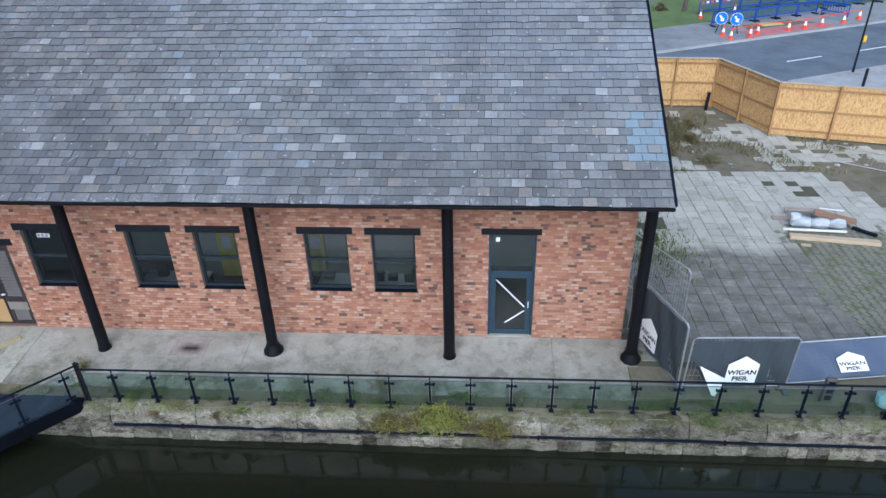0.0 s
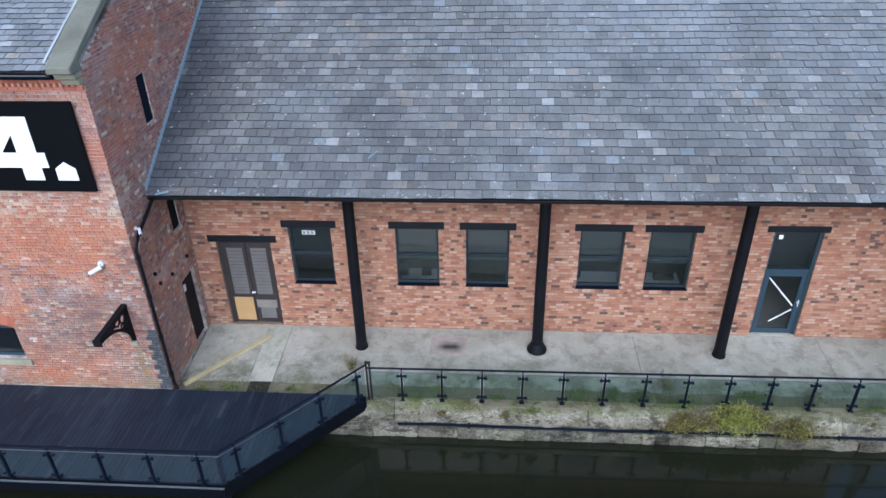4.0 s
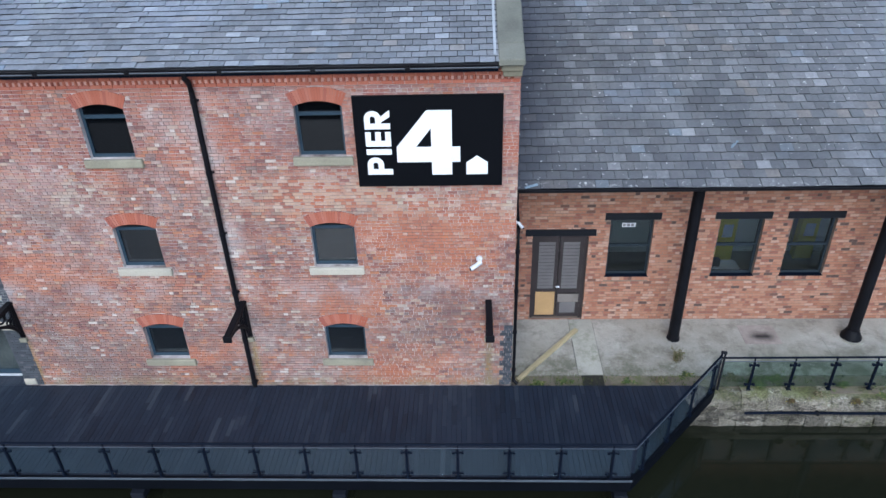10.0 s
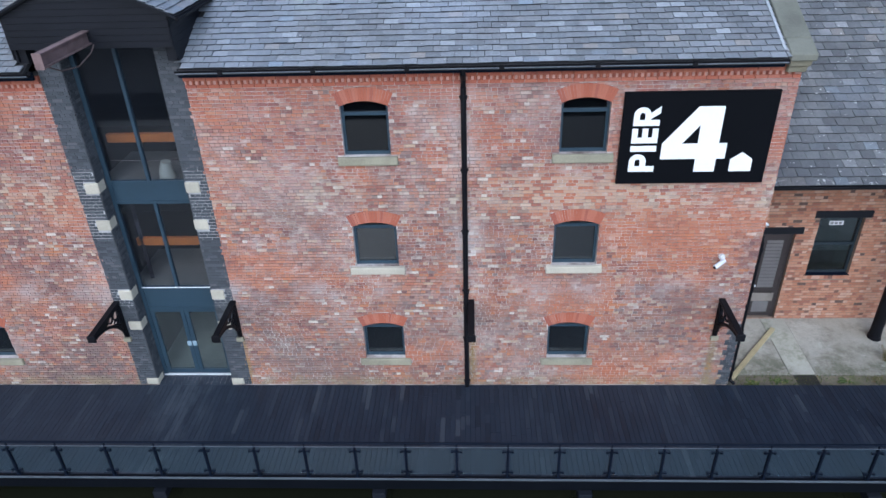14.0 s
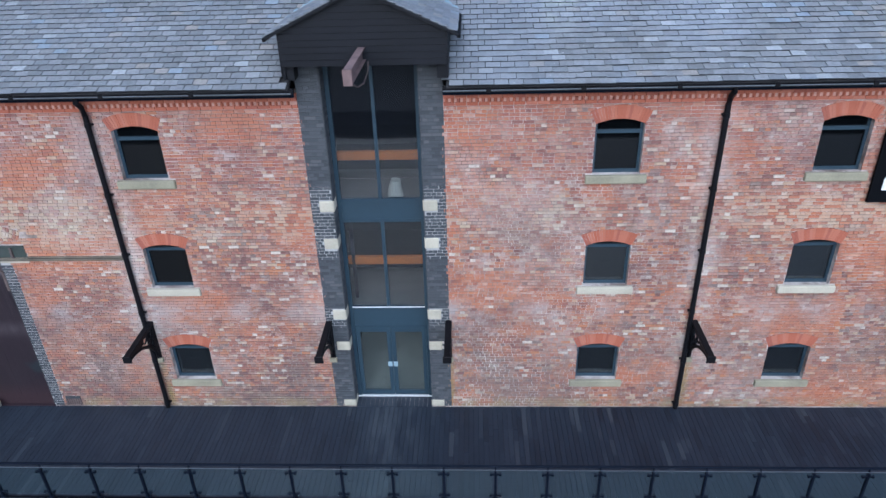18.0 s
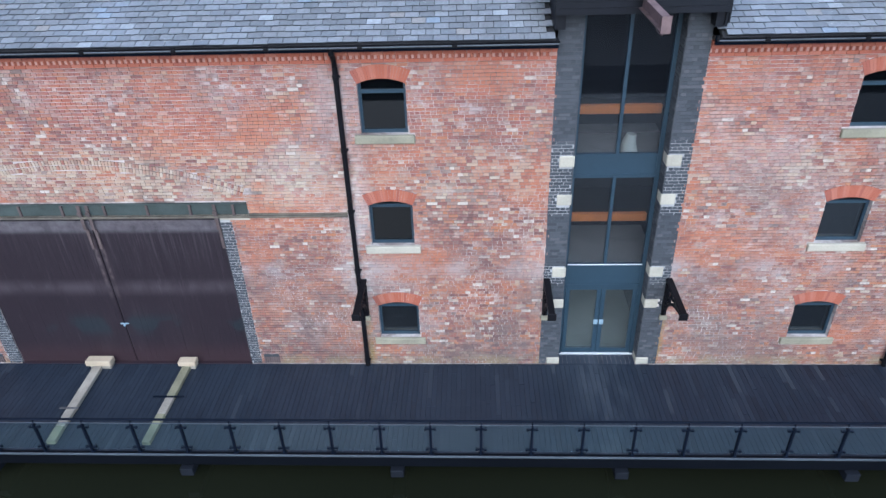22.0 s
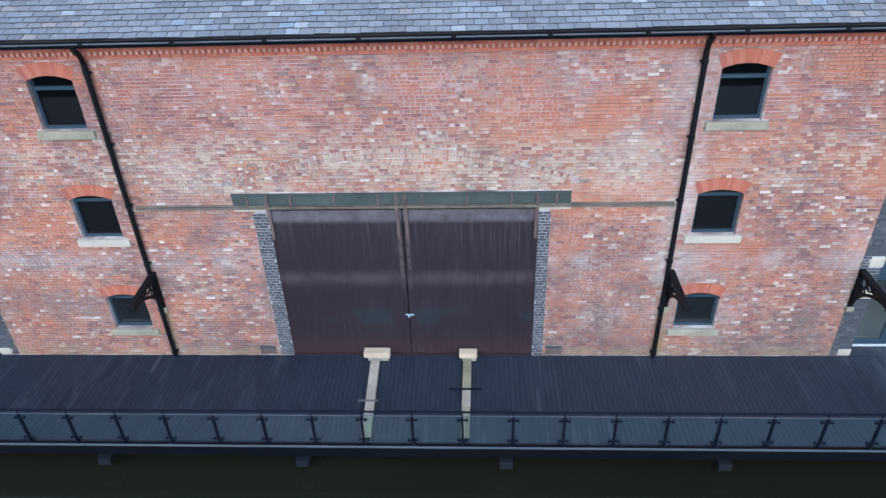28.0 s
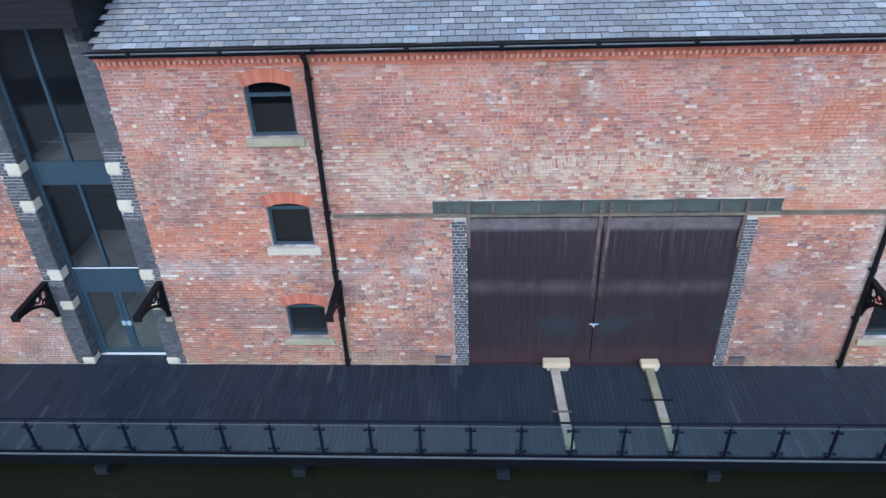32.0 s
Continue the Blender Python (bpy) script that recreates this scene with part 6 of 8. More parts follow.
terrace = struct("pavement", Geo().prism([(13.2, -0.5), (S + 0.006, -0.5), (S + 0.006, fall(S) - 0.03), (13.2, fall(13.2) - 0.03)], "x", -15.28, 4.2), mortar_dark, "stained grey concrete veranda paving", "pavement")
xs = [-15.28, -13.5, -12.82, -6.6, -3.1, 1.9, 4.2]
for a, b in zip(xs, xs[1:]):
    slab("slab", a + 0.003, b - 0.003, 13.22, S, terrace_mat, terrace, "", rng.uniform(-0.003, 0.003))
struct("verge", Geo().box(-15.28, 30.0, 12.55, 13.2, -0.6, -0.155), soil, "weedy soil strip along the quay", "ground")
slab("screed_strip", -13.48, -12.84, 13.24, 15.46, concrete_pale, terrace, "pale new screed strip", 0.009, 0.02, 0.003)
def cover_material():
    """A rust-tinted patch of concrete with a sooty stain at its middle."""
    k = Mat("sooty_rusty_cover", 0.9, spec=0.2)
    fine = k.noise(24, 6, 0.7)
    c = k.ramp(k.noise(2.0, 5), [(0.35, (0.24, 0.20, 0.175)), (0.65, (0.36, 0.31, 0.275))])
    soot = k.math("MULTIPLY", k.band(-8.5, -7.9, 0, 0.16), k.band(14.60, 14.86, 1, 0.12))
    soot = k.math("MULTIPLY", soot, k.ramp(k.noise(5, 6, 0.75), [(0.26, 0.3), (0.46, 1.0)]))
    c = k.mix(soot, c, (0.03, 0.026, 0.024))
    c = k.mix(0.4, c, k.mix(1.0, c, k.ramp(fine, [(0.3, 0.7), (0.7, 1.3)]), "MULTIPLY"))
    k.colour(c).bump(fine, 0.3, 0.006)
    return k.m


slab("inset_cover", -8.75, -7.75, 14.42, 15.2, cover_material(), terrace, "rust-stained inset cover with soot", 0.009, 0.02, 0.003)
# Darkness of the open pit is painted onto a flat plate.
part("drain_pit", Geo().box(-13.42, -12.86, 12.80, 13.24, -0.19, -0.149), plain("pit_black", (0.03, 0.03, 0.022), 0.6, 0, 0.5, 12, 0.5), terrace, "flat near-black plate for the broken gully's dark hole")
plank = thing("timber_plank", "yellowed timber plank lying across the ramp", "plank", at=(0, 0, 0))
part("plank_body", Geo().bar((-15.12, 12.98, -0.11), (-13.32, 14.98, 0.02), 0.12, 0.08), plain("mossy_yellow_timber", (0.36, 0.30, 0.17), 0.85, 0, 0.3, 6, 0.3), plank, "", 0.008)

# ---- quay wall ----
quay = struct("quay_wall", Geo().prism([(12.26, -3.0), (12.26, -0.66), (12.40, -0.64), (12.60, -0.2), (13.0, -0.2), (13.0, -3.0)], "x", -66.0, 60.0), quay_low, "weathered stone quay wall", "quay wall")


def rough_stone(x0, x1, prof, amp, seed):
    """A stone with an uneven, worn face: a profile in y, z drawn out along x and roughened."""
    g = Geo()
    nx = max(4, int((x1 - x0) / 0.13))
    fine = [prof[0]]
    for p, q in zip(prof, prof[1:]):
        k = max(1, int(math.hypot(q[0] - p[0], q[1] - p[1]) / 0.12))
        fine += [(p[0] + (q[0] - p[0]) * t / k, p[1] + (q[1] - p[1]) * t / k) for t in range(1, k + 1)]
    m = len(fine)
    for i in range(nx + 1):
        u = i / nx
        end = 0.010 * max(0.0, 1 - min(u, 1 - u) * (x1 - x0) / 0.06)
        for y, z in fine:
            x = x0 + (x1 - x0) * u
            d = noise.noise((x * 2.3 + seed, y * 3, z * 3)) * amp + noise.noise((x * 7, y * 8 + seed, z * 8)) * amp * 0.5
            g.v.append((x, y + d + end * 0.6, z + d * 0.6 - end * 0.5))
    for i in range(nx):
        for j in range(m - 1):
            a = i * m + j
            g.f.append((a, a + 1, a + m + 1, a + m))
    g.f.append(tuple(range(m)))
    g.f.append(tuple(range(nx * m, nx * m + m))[::-1])
    return g


x = -15.0
while x < 24:
    n = rng.uniform(1.1, 2.8)
    top, d = rng.uniform(-0.03, 0.015), rng.uniform(-0.015, 0.01)
    part("coping_stone", rough_stone(x, x + n - 0.014, [(12.36 + d, -0.63), (12.36 + d, -0.46), (12.43 + d, -0.28 + top), (12.52, -0.16 + top), (12.62, -0.13 + top), (12.76, -0.13 + top)], 0.07, x * 3.1), quay_stone, quay, smooth=True)
    x += n
x = -15.0
while x < 24:
    n = rng.uniform(0.32, 0.8)
    d = rng.uniform(-0.012, 0.012)
    part("face_stone", rough_stone(x, x + n - 0.016, [(12.23 + d, -1.3), (12.21 + d, -0.95), (12.22 + d, -0.74), (12.27 + d, -0.66), (12.42, -0.64)], 0.045, x * 5.7), quay_low, quay, smooth=True)
    x += n
pipe = thing("cable_duct", "long dark duct pipe along the quay ledge", "pipe", at=(0, 0, 0))
pts = [(-9.4 + 0.9 * i, 12.30 + 0.008 * math.sin(i * 1.7), -0.60 + 0.012 * math.sin(i * 0.9)) for i in range(36)]
part("duct", Geo().tube(pts, 0.035, 8), steel_navy, pipe, smooth=True)
for i in range(2, 36, 5):
    px_, py_, pz_ = pts[i]
    part("clip", Geo().box(px_ - 0.03, px_ + 0.03, py_ - 0.05, py_ + 0.06, pz_ - 0.05, pz_ + 0.045), iron_black, pipe)

# ---- black timber deck ----
DX0, DX1, DY0, DY1 = -66.0, -10.2, 9.66, 12.66
BEND = -12.85
deck = struct("deck", Geo().prism([(DX0, DY0 + 0.03), (BEND - 0.01, DY0 + 0.03), (DX1 - 0.03, 12.5), (DX1 - 0.03, DY1), (DX0, DY1)], "z", -0.24, -0.035), steel_navy, "charcoal timber deck on a dark steel frame over the water", "deck")


def deck_front(x):
    return DY0 + 0.02 if x < BEND else DY0 + 0.02 + (x - BEND) * (12.52 - DY0) / (DX1 - BEND)


pieces = []
x = DX1 - 0.12
while x > DX0:
    y0, y1 = deck_front(x + 0.12), DY1
    if y1 - y0 > 0.1:
        cuts = [y0]
        while y1 - cuts[-1] > 0.9:
            cuts.append(cuts[-1] + rng.uniform(0.3, 1.1))
        cuts = [c for c in cuts if c < y1 - 0.3] + [y1]
        pieces += [(x + 0.003, x + 0.1165, a + 0.0015, b - 0.0015) for a, b in zip(cuts, cuts[1:])]
    x -= 0.12
pieces = np.array(pieces)


def board_corners(rows):
    n = len(rows)
    t = rng.uniform(-0.002, 0.002, n)
    vs = np.empty((n, 8, 3))
    for k, (i, j, z) in enumerate(((0, 2, -0.035), (1, 2, -0.035), (1, 3, -0.035), (0, 3, -0.035), (0, 2, 0), (1, 2, 0), (1, 3, 0), (0, 3, 0))):
        vs[:, k, 0], vs[:, k, 1], vs[:, k, 2] = rows[:, i], rows[:, j], z + t
    return vs


near, rest = spread(pieces, -44.0, -26.0)
blocks("deck_boards", board_corners(rest), deck_wood, deck, "charcoal-stained grooved deck boards")
NEAR_BOARDS = near
part("edge_beam", Geo().box(DX0, BEND - 0.01, DY0 - 0.06, DY0 + 0.018, -0.32, 0.02), beam_black, deck, "dark steel edge beam")
part("edge_beam", Geo().bar((BEND - 0.03, DY0 - 0.02, -0.15), (DX1 - 0.02, 12.50, -0.15), 0.07, 0.34), beam_black, deck, "dark steel edge beam")
part("edge_trim", Geo().box(DX0, BEND, DY0 - 0.075, DY0 - 0.061, -0.02, 0.035), plain("pale_edge_trim", (0.14, 0.16, 0.19), 0.4, 0.5, 0.2, 4, 0.0), deck, "thin pale metal edge trim")
for x in (-62.0, -57.4, -52.75, -48.1, -43.45, -38.8, -33.95, -28.92, -23.9, -19.3, -13.05):
    part("beam_end", Geo().box(x - 0.15, x + 0.15, DY0 - 0.10, DY0 + 1.2, -0.66, -0.44), plain("grey_steel_beam", (0.011, 0.013, 0.018), 0.7, 0, 0.3, 6, 0.1, 0.1) if not bpy.data.materials.get("grey_steel_beam") else bpy.data.materials["grey_steel_beam"], deck, "dark steel bearer end", 0.01)

# reclaimed timbers and stone blocks by the gate
old_wood = plain("silvered_oak", (0.33, 0.295, 0.24), 0.85, 0, 0.45, 7, 0.4)
old_green = plain("algae_oak", (0.25, 0.235, 0.15), 0.88, 0, 0.5, 7, 0.4)
for xa, xb, mid, w in ((-42.06, -41.96, 10.91, 0.23), (-39.69, -39.72, 11.31, 0.21)):
    t = thing("reclaimed_timber", "weathered reclaimed timber rail lying on the deck", "timber", "timber rails on the deck", at=(0, 0, 0))
    xm = xa + (xb - xa) * (12.45 - mid) / 2.7
    part("timber_back", Geo().bar((xa, 12.44, 0.06), (xm, mid + 0.004, 0.06), w, 0.11), old_wood if w > 0.22 else old_green, t, "", 0.012)
    xq = xa + (xb - xa) * (12.45 - mid + 0.55) / 2.7
    part("timber_mid", Geo().bar((xm, mid - 0.004, 0.06), (xq, mid - 0.55, 0.06), w * 0.98, 0.10), old_wood, t, "", 0.012)
    part("timber_front", Geo().bar((xq, mid - 0.56, 0.06), (xb, 9.86, 0.06), w * 0.94, 0.11), old_green, t, "algae-stained front length", 0.012)
    part("strap", Geo().box(xm - (0.28 if w > 0.22 else 0.42), xm + (0.2 if w > 0.22 else 0.36), mid - 0.03, mid + 0.03, 0.116, 0.13), steel_navy if w < 0.22 else louvre, t, "metal strap across the timber", 0.004)
for x0, x1, h in ((-42.36, -41.68, 0.27), (-39.9, -39.44, 0.24)):
    b = thing("stone_block", "pale dressed stone buffer block against the gate", "stone block", "buffer blocks", at=((x0 + x1) / 2, 12.55, 0.004))
    w = (x1 - x0) / 2
    part("block_body", Geo().box(-w, w, -0.13, 0.12, 0.1, h), plain("pale_dressed_stone", (0.46, 0.37, 0.26), 0.9, 0, 0.2, 5, 0.3), b, "", 0.02)
    part("block_foot", Geo().box(-w * 0.7, w * 0.9, -0.11, 0.12, 0.0, 0.1), old_wood, b, "", 0.01)


# ---- glass railings ----
def post_mesh(h):
    g = Geo().box(-0.023, 0.023, -0.035, 0.035, 0.0, h)
    g.box(-0.06, 0.06, -0.06, 0.06, 0.0, 0.014)
    g.bar((0, 0, h - 0.02), (0, 0.03, h + 0.12), 0.03, 0.03)
    return g.mesh("post", 0.004)


def clamp_mesh():
    g = Geo()
    for s in (-1, 1):
        g.box(min(s * 0.02, s * 0.11), max(s * 0.02, s * 0.11), -0.018, 0.018, -0.022, 0.022)
        g.box(min(s * 0.075, s * 0.125), max(s * 0.075, s * 0.125), -0.028, 0.028, -0.03, 0.03)
    return g.mesh("clamp", 0.004)


CLAMP = clamp_mesh()
CLAMP.materials.append(steel_navy)


def railing(name, label, corners, spacing, base, first=0.0, glass=glass_rail):
    """Posts with clamped glass panes between and a round handrail over them."""
    r = thing(name, label, "railing")
    pm = post_mesh(0.88)
    pm.materials.append(steel_navy)
    for i, (p, q) in enumerate(zip(corners, corners[1:])):
        p, q = Vector(p), Vector(q)
        d = (q - p).normalized()
        ang = math.atan2(d.y, d.x)
        pos = first if i == 0 else spacing * 0.35
        spots = []
        while pos < (q - p).length - 0.05:
            spots.append(pos)
            pos += spacing
        for s in spots:
            o = p + d * s
            post = part("post", pm, steel_black, r)
            post.location, post.rotation_euler = (o.x, o.y, base), (0, 0, ang)
            for z in (0.16, 0.78):
                c = part("clamp", CLAMP, steel_black, post)
                c.location = (0, 0, z)
        marks = ([0.02] if spots and spots[0] > 0.12 else []) + spots + ([(q - p).length - 0.02] if (q - p).length - spots[-1] > 0.12 else [])
        for a, b in zip(marks, marks[1:]):
            g = Geo().box(a + 0.045, b - 0.045, -0.006, 0.006, 0.09, 0.90)
            ob = part("glass_pane", g, glass, r)
            ob.location, ob.rotation_euler = (p.x, p.y, base), (0, 0, ang)
            ob.visible_shadow = False
        part("handrail", Geo().tube([tuple(p + Vector((0, 0, base + 1.02))), tuple(q + Vector((0, 0, base + 1.02)))], 0.026, 10), steel_navy, r, smooth=True)
        part("glass_channel", Geo().bar(tuple(p + Vector((0, 0, base + 0.905))), tuple(q + Vector((0, 0, base + 0.905))), 0.018, 0.012), bpy.data.materials["pale_edge_trim"], r, "thin pale glass edge strip")
    return r


deck_rail = railing("deck_railing", "black steel and glass balustrade along the deck edge", [(DX0, DY0 + 0.0, 0), (BEND, DY0 + 0.0, 0), (DX1 + 0.04, 12.60, 0)], 1.102, 0.02, first=(BEND - 0.47 - DX0) % 1.102)
quay_rail = railing("quay_railing", "black steel and glass balustrade along the quay", [(-10.14, 12.66, 0), (24.0, 12.86, 0)], 1.0, -0.12, first=0.85, glass=glass_quay)
end_post = thing("rail_end_post", "tall double black end post of the quay railing", "railing post", at=(-10.12, 12.64, -0.12))
part("post_bar", Geo().box(-0.05, -0.01, -0.03, 0.03, 0, 1.25), steel_black, end_post, "", 0.005)
part("post_bar", Geo().box(0.03, 0.07, -0.03, 0.03, 0, 1.22), steel_black, end_post, "", 0.005)
part("post_cap", Geo().box(-0.06, 0.08, -0.035, 0.035, 1.19, 1.23), steel_black, end_post, "", 0.005)

# ---- yard beside the shed ----
struct("yard_bed", Geo().box(3.9, 13.6, 14.4, 26.6, -0.1, -0.022), paver_dark, "dirty bedding under the yard paving", "ground")
yard = struct("yard", Geo().box(3.86, 60.0, 13.22, 36.0, -0.3, -0.03), soil, "weedy yard ground with broken paving", "ground")
pav = []
for i in range(24):
    for j in range(27):
        x, y = 4.25 + i * 0.46 + rng.uniform(-0.003, 0.003), 14.6 + j * 0.46 + rng.uniform(-0.003, 0.003)
        if x > 10.3 and y < 21.6 or x > 13.5 + (27 - y) * 0.4:
            continue
        if y > 25.8 + 1.2 * math.sin(x * 0.9) and rng.uniform() < 0.25:
            continue
        if x < 6.4 and y > 19.5 and rng.uniform() < 0.35 + (0.4 if y > 23 else 0):
            continue
        pav.append((x, y, rng.uniform(-0.012, 0.008)))
for i in range(28):
    for j in range(17):
        x, y = 5.2 + i * 0.46 + rng.uniform(-0.02, 0.02), 27.2 + j * 0.46 + rng.uniform(-0.02, 0.02)
        if noise.noise((x * 0.35, y * 0.5, 7.0)) > 0.02 + 0.03 * (9.5 - x) and y < 34.2 - max(0.0, x - 11.5) * 0.9 and rng.uniform() < 0.85:
            pav.append((x, y, rng.uniform(-0.02, 0.0)))
SLAB = Geo().box(0.009, 0.451, 0.009, 0.451, -0.05, 0.0).mesh("paving_slab", 0.006)
SLAB.materials.append(paver_one)
PAVERS = pav
# setts with moss on the right
vs = []
for i in range(46):
    for j in range(34):
        x, y = 10.35 + i * 0.26, 14.4 + j * 0.24 + (0.12 if i % 2 else 0)
        if y > 22.4:
            continue
        w, d, z = 0.125 + rng.uniform(-0.006, 0.006), 0.114 + rng.uniform(-0.006, 0.006), rng.uniform(-0.012, 0.006)
        p = [(-w, -d, -0.05), (w, -d, -0.05), (w, d, -0.05), (-w, d, -0.05), (-w + 0.015, -d + 0.015, z), (w - 0.015, -d + 0.015, z), (w - 0.015, d - 0.015, z), (-w + 0.015, d - 0.015, z)]
        c, s = math.cos(0.5), math.sin(0.5)
        vs.append([(x + a * c - b * s, y + a * s + b * c, h) for a, b, h in p])
blocks("setts", np.array(vs), cobble_mat, yard, "mossy stone setts", faces=((0, 1, 5, 4), (4, 5, 6, 7), (1, 2, 6, 5), (2, 3, 7, 6), (3, 0, 4, 7)))


def leaf_tuft(n, spread_xy, height, size, seed, droop=0.3):
    """Many small bent leaves on thin stalks: n x 8 quads in one mesh."""
    r = np.random.default_rng(seed)
    g = Geo()
    for _ in range(n):
        a, d = r.uniform(0, 6.28), abs(r.normal(0, 0.45))
        bx, by = math.cos(a) * d * spread_xy[0], math.sin(a) * d * spread_xy[1]
        h = height * r.uniform(0.25, 1.0) * max(0.25, 1 - d * 0.7)
        lean = r.uniform(-0.25, 0.25, 2) * height
        w = size * r.uniform(0.5, 1.2)
        b = r.uniform(0, 6.28)
        ux, uy = math.cos(b) * w, math.sin(b) * w
        tx, ty = bx + lean[0], by + lean[1]
        g.quad((bx - ux * 0.1, by - uy * 0.1, 0), (bx + ux * 0.1, by + uy * 0.1, 0), (tx + ux * 0.08, ty + uy * 0.08, h), (tx - ux * 0.08, ty - uy * 0.08, h))
        for q in range(3):
            c = b + q * 2.1 + r.uniform(-0.4, 0.4)
            f = r.uniform(0.5, 1.0)
            mx, my, mz = bx + lean[0] * f, by + lean[1] * f, h * f
            vx, vy = math.cos(c), math.sin(c)
            g.quad((mx, my, mz), (mx + vx * w * 0.5 - vy * w * 0.3, my + vy * w * 0.5 + vx * w * 0.3, mz + w * 0.25), (mx + vx * w, my + vy * w, mz + w * r.uniform(-droop, 0.3)), (mx + vx * w * 0.5 + vy * w * 0.3, my + vy * w * 0.5 - vx * w * 0.3, mz + w * 0.25))
    return g


def leaf_material(name, stops):
    k = Mat(name, 0.7, spec=0.25)
    k.colour(k.mix(0.3, k.ramp(k.random(), stops, smooth=False), k.ramp(k.noise(6, 3), [(0.3, (0.03, 0.05, 0.015)), (0.7, (0.22, 0.24, 0.06))])))
    return k.m


leaf_green = leaf_material("weed_green", [(0.0, (0.045, 0.075, 0.025)), (0.3, (0.075, 0.115, 0.035)), (0.6, (0.12, 0.145, 0.045)), (0.85, (0.22, 0.20, 0.07))])
leaf_red = leaf_material("weed_red_brown", [(0.0, (0.07, 0.035, 0.028)), (0.4, (0.12, 0.05, 0.038)), (0.7, (0.12, 0.10, 0.04)), (0.9, (0.30, 0.22, 0.05))])
leaf_dry = leaf_material("dry_scrub", [(0.0, (0.10, 0.075, 0.045)), (0.3, (0.22, 0.17, 0.11)), (0.55, (0.11, 0.12, 0.05)), (0.75, (0.16, 0.10, 0.065)), (0.9, (0.32, 0.27, 0.19))])


def plant(name, label, x, y, z, geo, mat, more=None):
    d = thing(name, label, "plant", at=(x, y, z))
    part("leaves", geo, mat, d)
    if more:
        part("red_leaves", more[0], more[1], d)
    return d


leaf_lime = leaf_material("weed_yellow_green", [(0.0, (0.14, 0.18, 0.035)), (0.3, (0.23, 0.26, 0.05)), (0.6, (0.33, 0.33, 0.07)), (0.85, (0.42, 0.36, 0.09))])
plant("quay_shrub", "sprawling green and russet weed growing from the quay wall", -1.05, 12.42, -0.42, leaf_tuft(950, (1.15, 0.40), 0.74, 0.06, 1), leaf_lime, (leaf_tuft(900, (2.1, 0.38), 0.66, 0.05, 2), leaf_red))
plant("quay_shrub", "russet weed hanging low on the quay wall", 0.35, 12.33, -0.62, leaf_tuft(600, (0.75, 0.24), 0.6, 0.05, 3), leaf_red, (leaf_tuft(160, (0.6, 0.2), 0.6, 0.055, 5), leaf_lime))
plant("quay_shrub", "russet weed hanging low on the quay wall", -2.35, 12.38, -0.55, leaf_tuft(600, (0.8, 0.24), 0.6, 0.05, 4), leaf_red, (leaf_tuft(200, (0.7, 0.2), 0.5, 0.055, 6), leaf_lime))
WEEDS = [(-9.6, 13.0, 0.30, 60), (-9.0, 12.78, 0.22, 50), (-8.4, 13.05, 0.16, 40), (-6.9, 12.8, 0.18, 40), (-4.6, 12.75, 0.2, 40), (-4.0, 12.95, 0.4, 90), (-3.3, 12.9, 0.45, 90), (-2.2, 12.8, 0.25, 50), (0.9, 12.95, 0.45, 40),
         (2.4, 12.8, 0.15, 50), (4.6, 13.0, 0.2, 60), (6.3, 12.9, 0.2, 70), (9.2, 13.1, 0.2, 60), (-14.6, 12.85, 0.12, 40), (-13.9, 12.95, 0.08, 30), (-12.3, 12.95, 0.08, 30), (-11.4, 12.95, 0.14, 40), (-10.7, 13.2, 0.12, 30), (4.25, 14.9, 0.25, 80), (4.4, 15.6, 0.3, 80), (-7.6, 12.45, 0.16, 30), (-6.0, 12.4, 0.14, 30), (5.5, 12.4, 0.14, 30), (11.5, 12.9, 0.25, 60)]
for i, (x, y, h, n) in enumerate(WEEDS):
    plant("weed", "small green weed in a crack by the quay", x, y, -0.15, leaf_tuft(n, (0.3, 0.16), h, 0.07, 20 + i), leaf_green if i % 4 else leaf_dry)
for i, (x, y) in enumerate(((-10.8, 13.75), (-2.6, 13.35))):
    d = plant("dead_weed", "dry brown seeded weed standing on the paving", x, y, -0.13, leaf_tuft(60, (0.14, 0.12), 0.6, 0.06, 60 + i), leaf_dry)
r = np.random.default_rng(31)
for i in range(22):
    x, y = r.uniform(-9.8, 12.5), r.uniform(12.7, 13.3)
    plant("moss_cushion", "low bright green cushion of moss and weeds on the strip", x, y, -0.16, leaf_tuft(90, (r.uniform(0.3, 0.7), 0.2), r.uniform(0.08, 0.2), 0.055, 200 + i), leaf_green if i % 5 else leaf_dry)
for i in range(14):
    x = r.uniform(-9.5, 11.5)
    plant("ledge_weed", "small weed rooted in the quay stones", x, r.uniform(12.34, 12.56), -0.3 if i % 2 else -0.6, leaf_tuft(34, (0.16, 0.06), r.uniform(0.1, 0.2), 0.06, 300 + i), (leaf_green, leaf_dry, leaf_red)[i % 3])
g = Geo()
r = np.random.default_rng(9)
for _ in range(4200):
    x, y = r.uniform(-15.2, 14), r.uniform(12.62, 13.2)
    if noise.noise((x * 0.7, y, 0)) < -0.1:
        continue
    h, a = r.uniform(0.03, 0.12), r.uniform(0, 6.28)
    g.quad((x - 0.01 * math.cos(a), y - 0.01 * math.sin(a), -0.16), (x + 0.01 * math.cos(a), y + 0.01 * math.sin(a), -0.16), (x + r.uniform(-0.04, 0.04), y + r.uniform(-0.04, 0.04), -0.16 + h))
tagged(part("grass_strip", g, leaf_green), "thin rough grass along the quay strip", "grass", kind="stuff")
g = Geo()
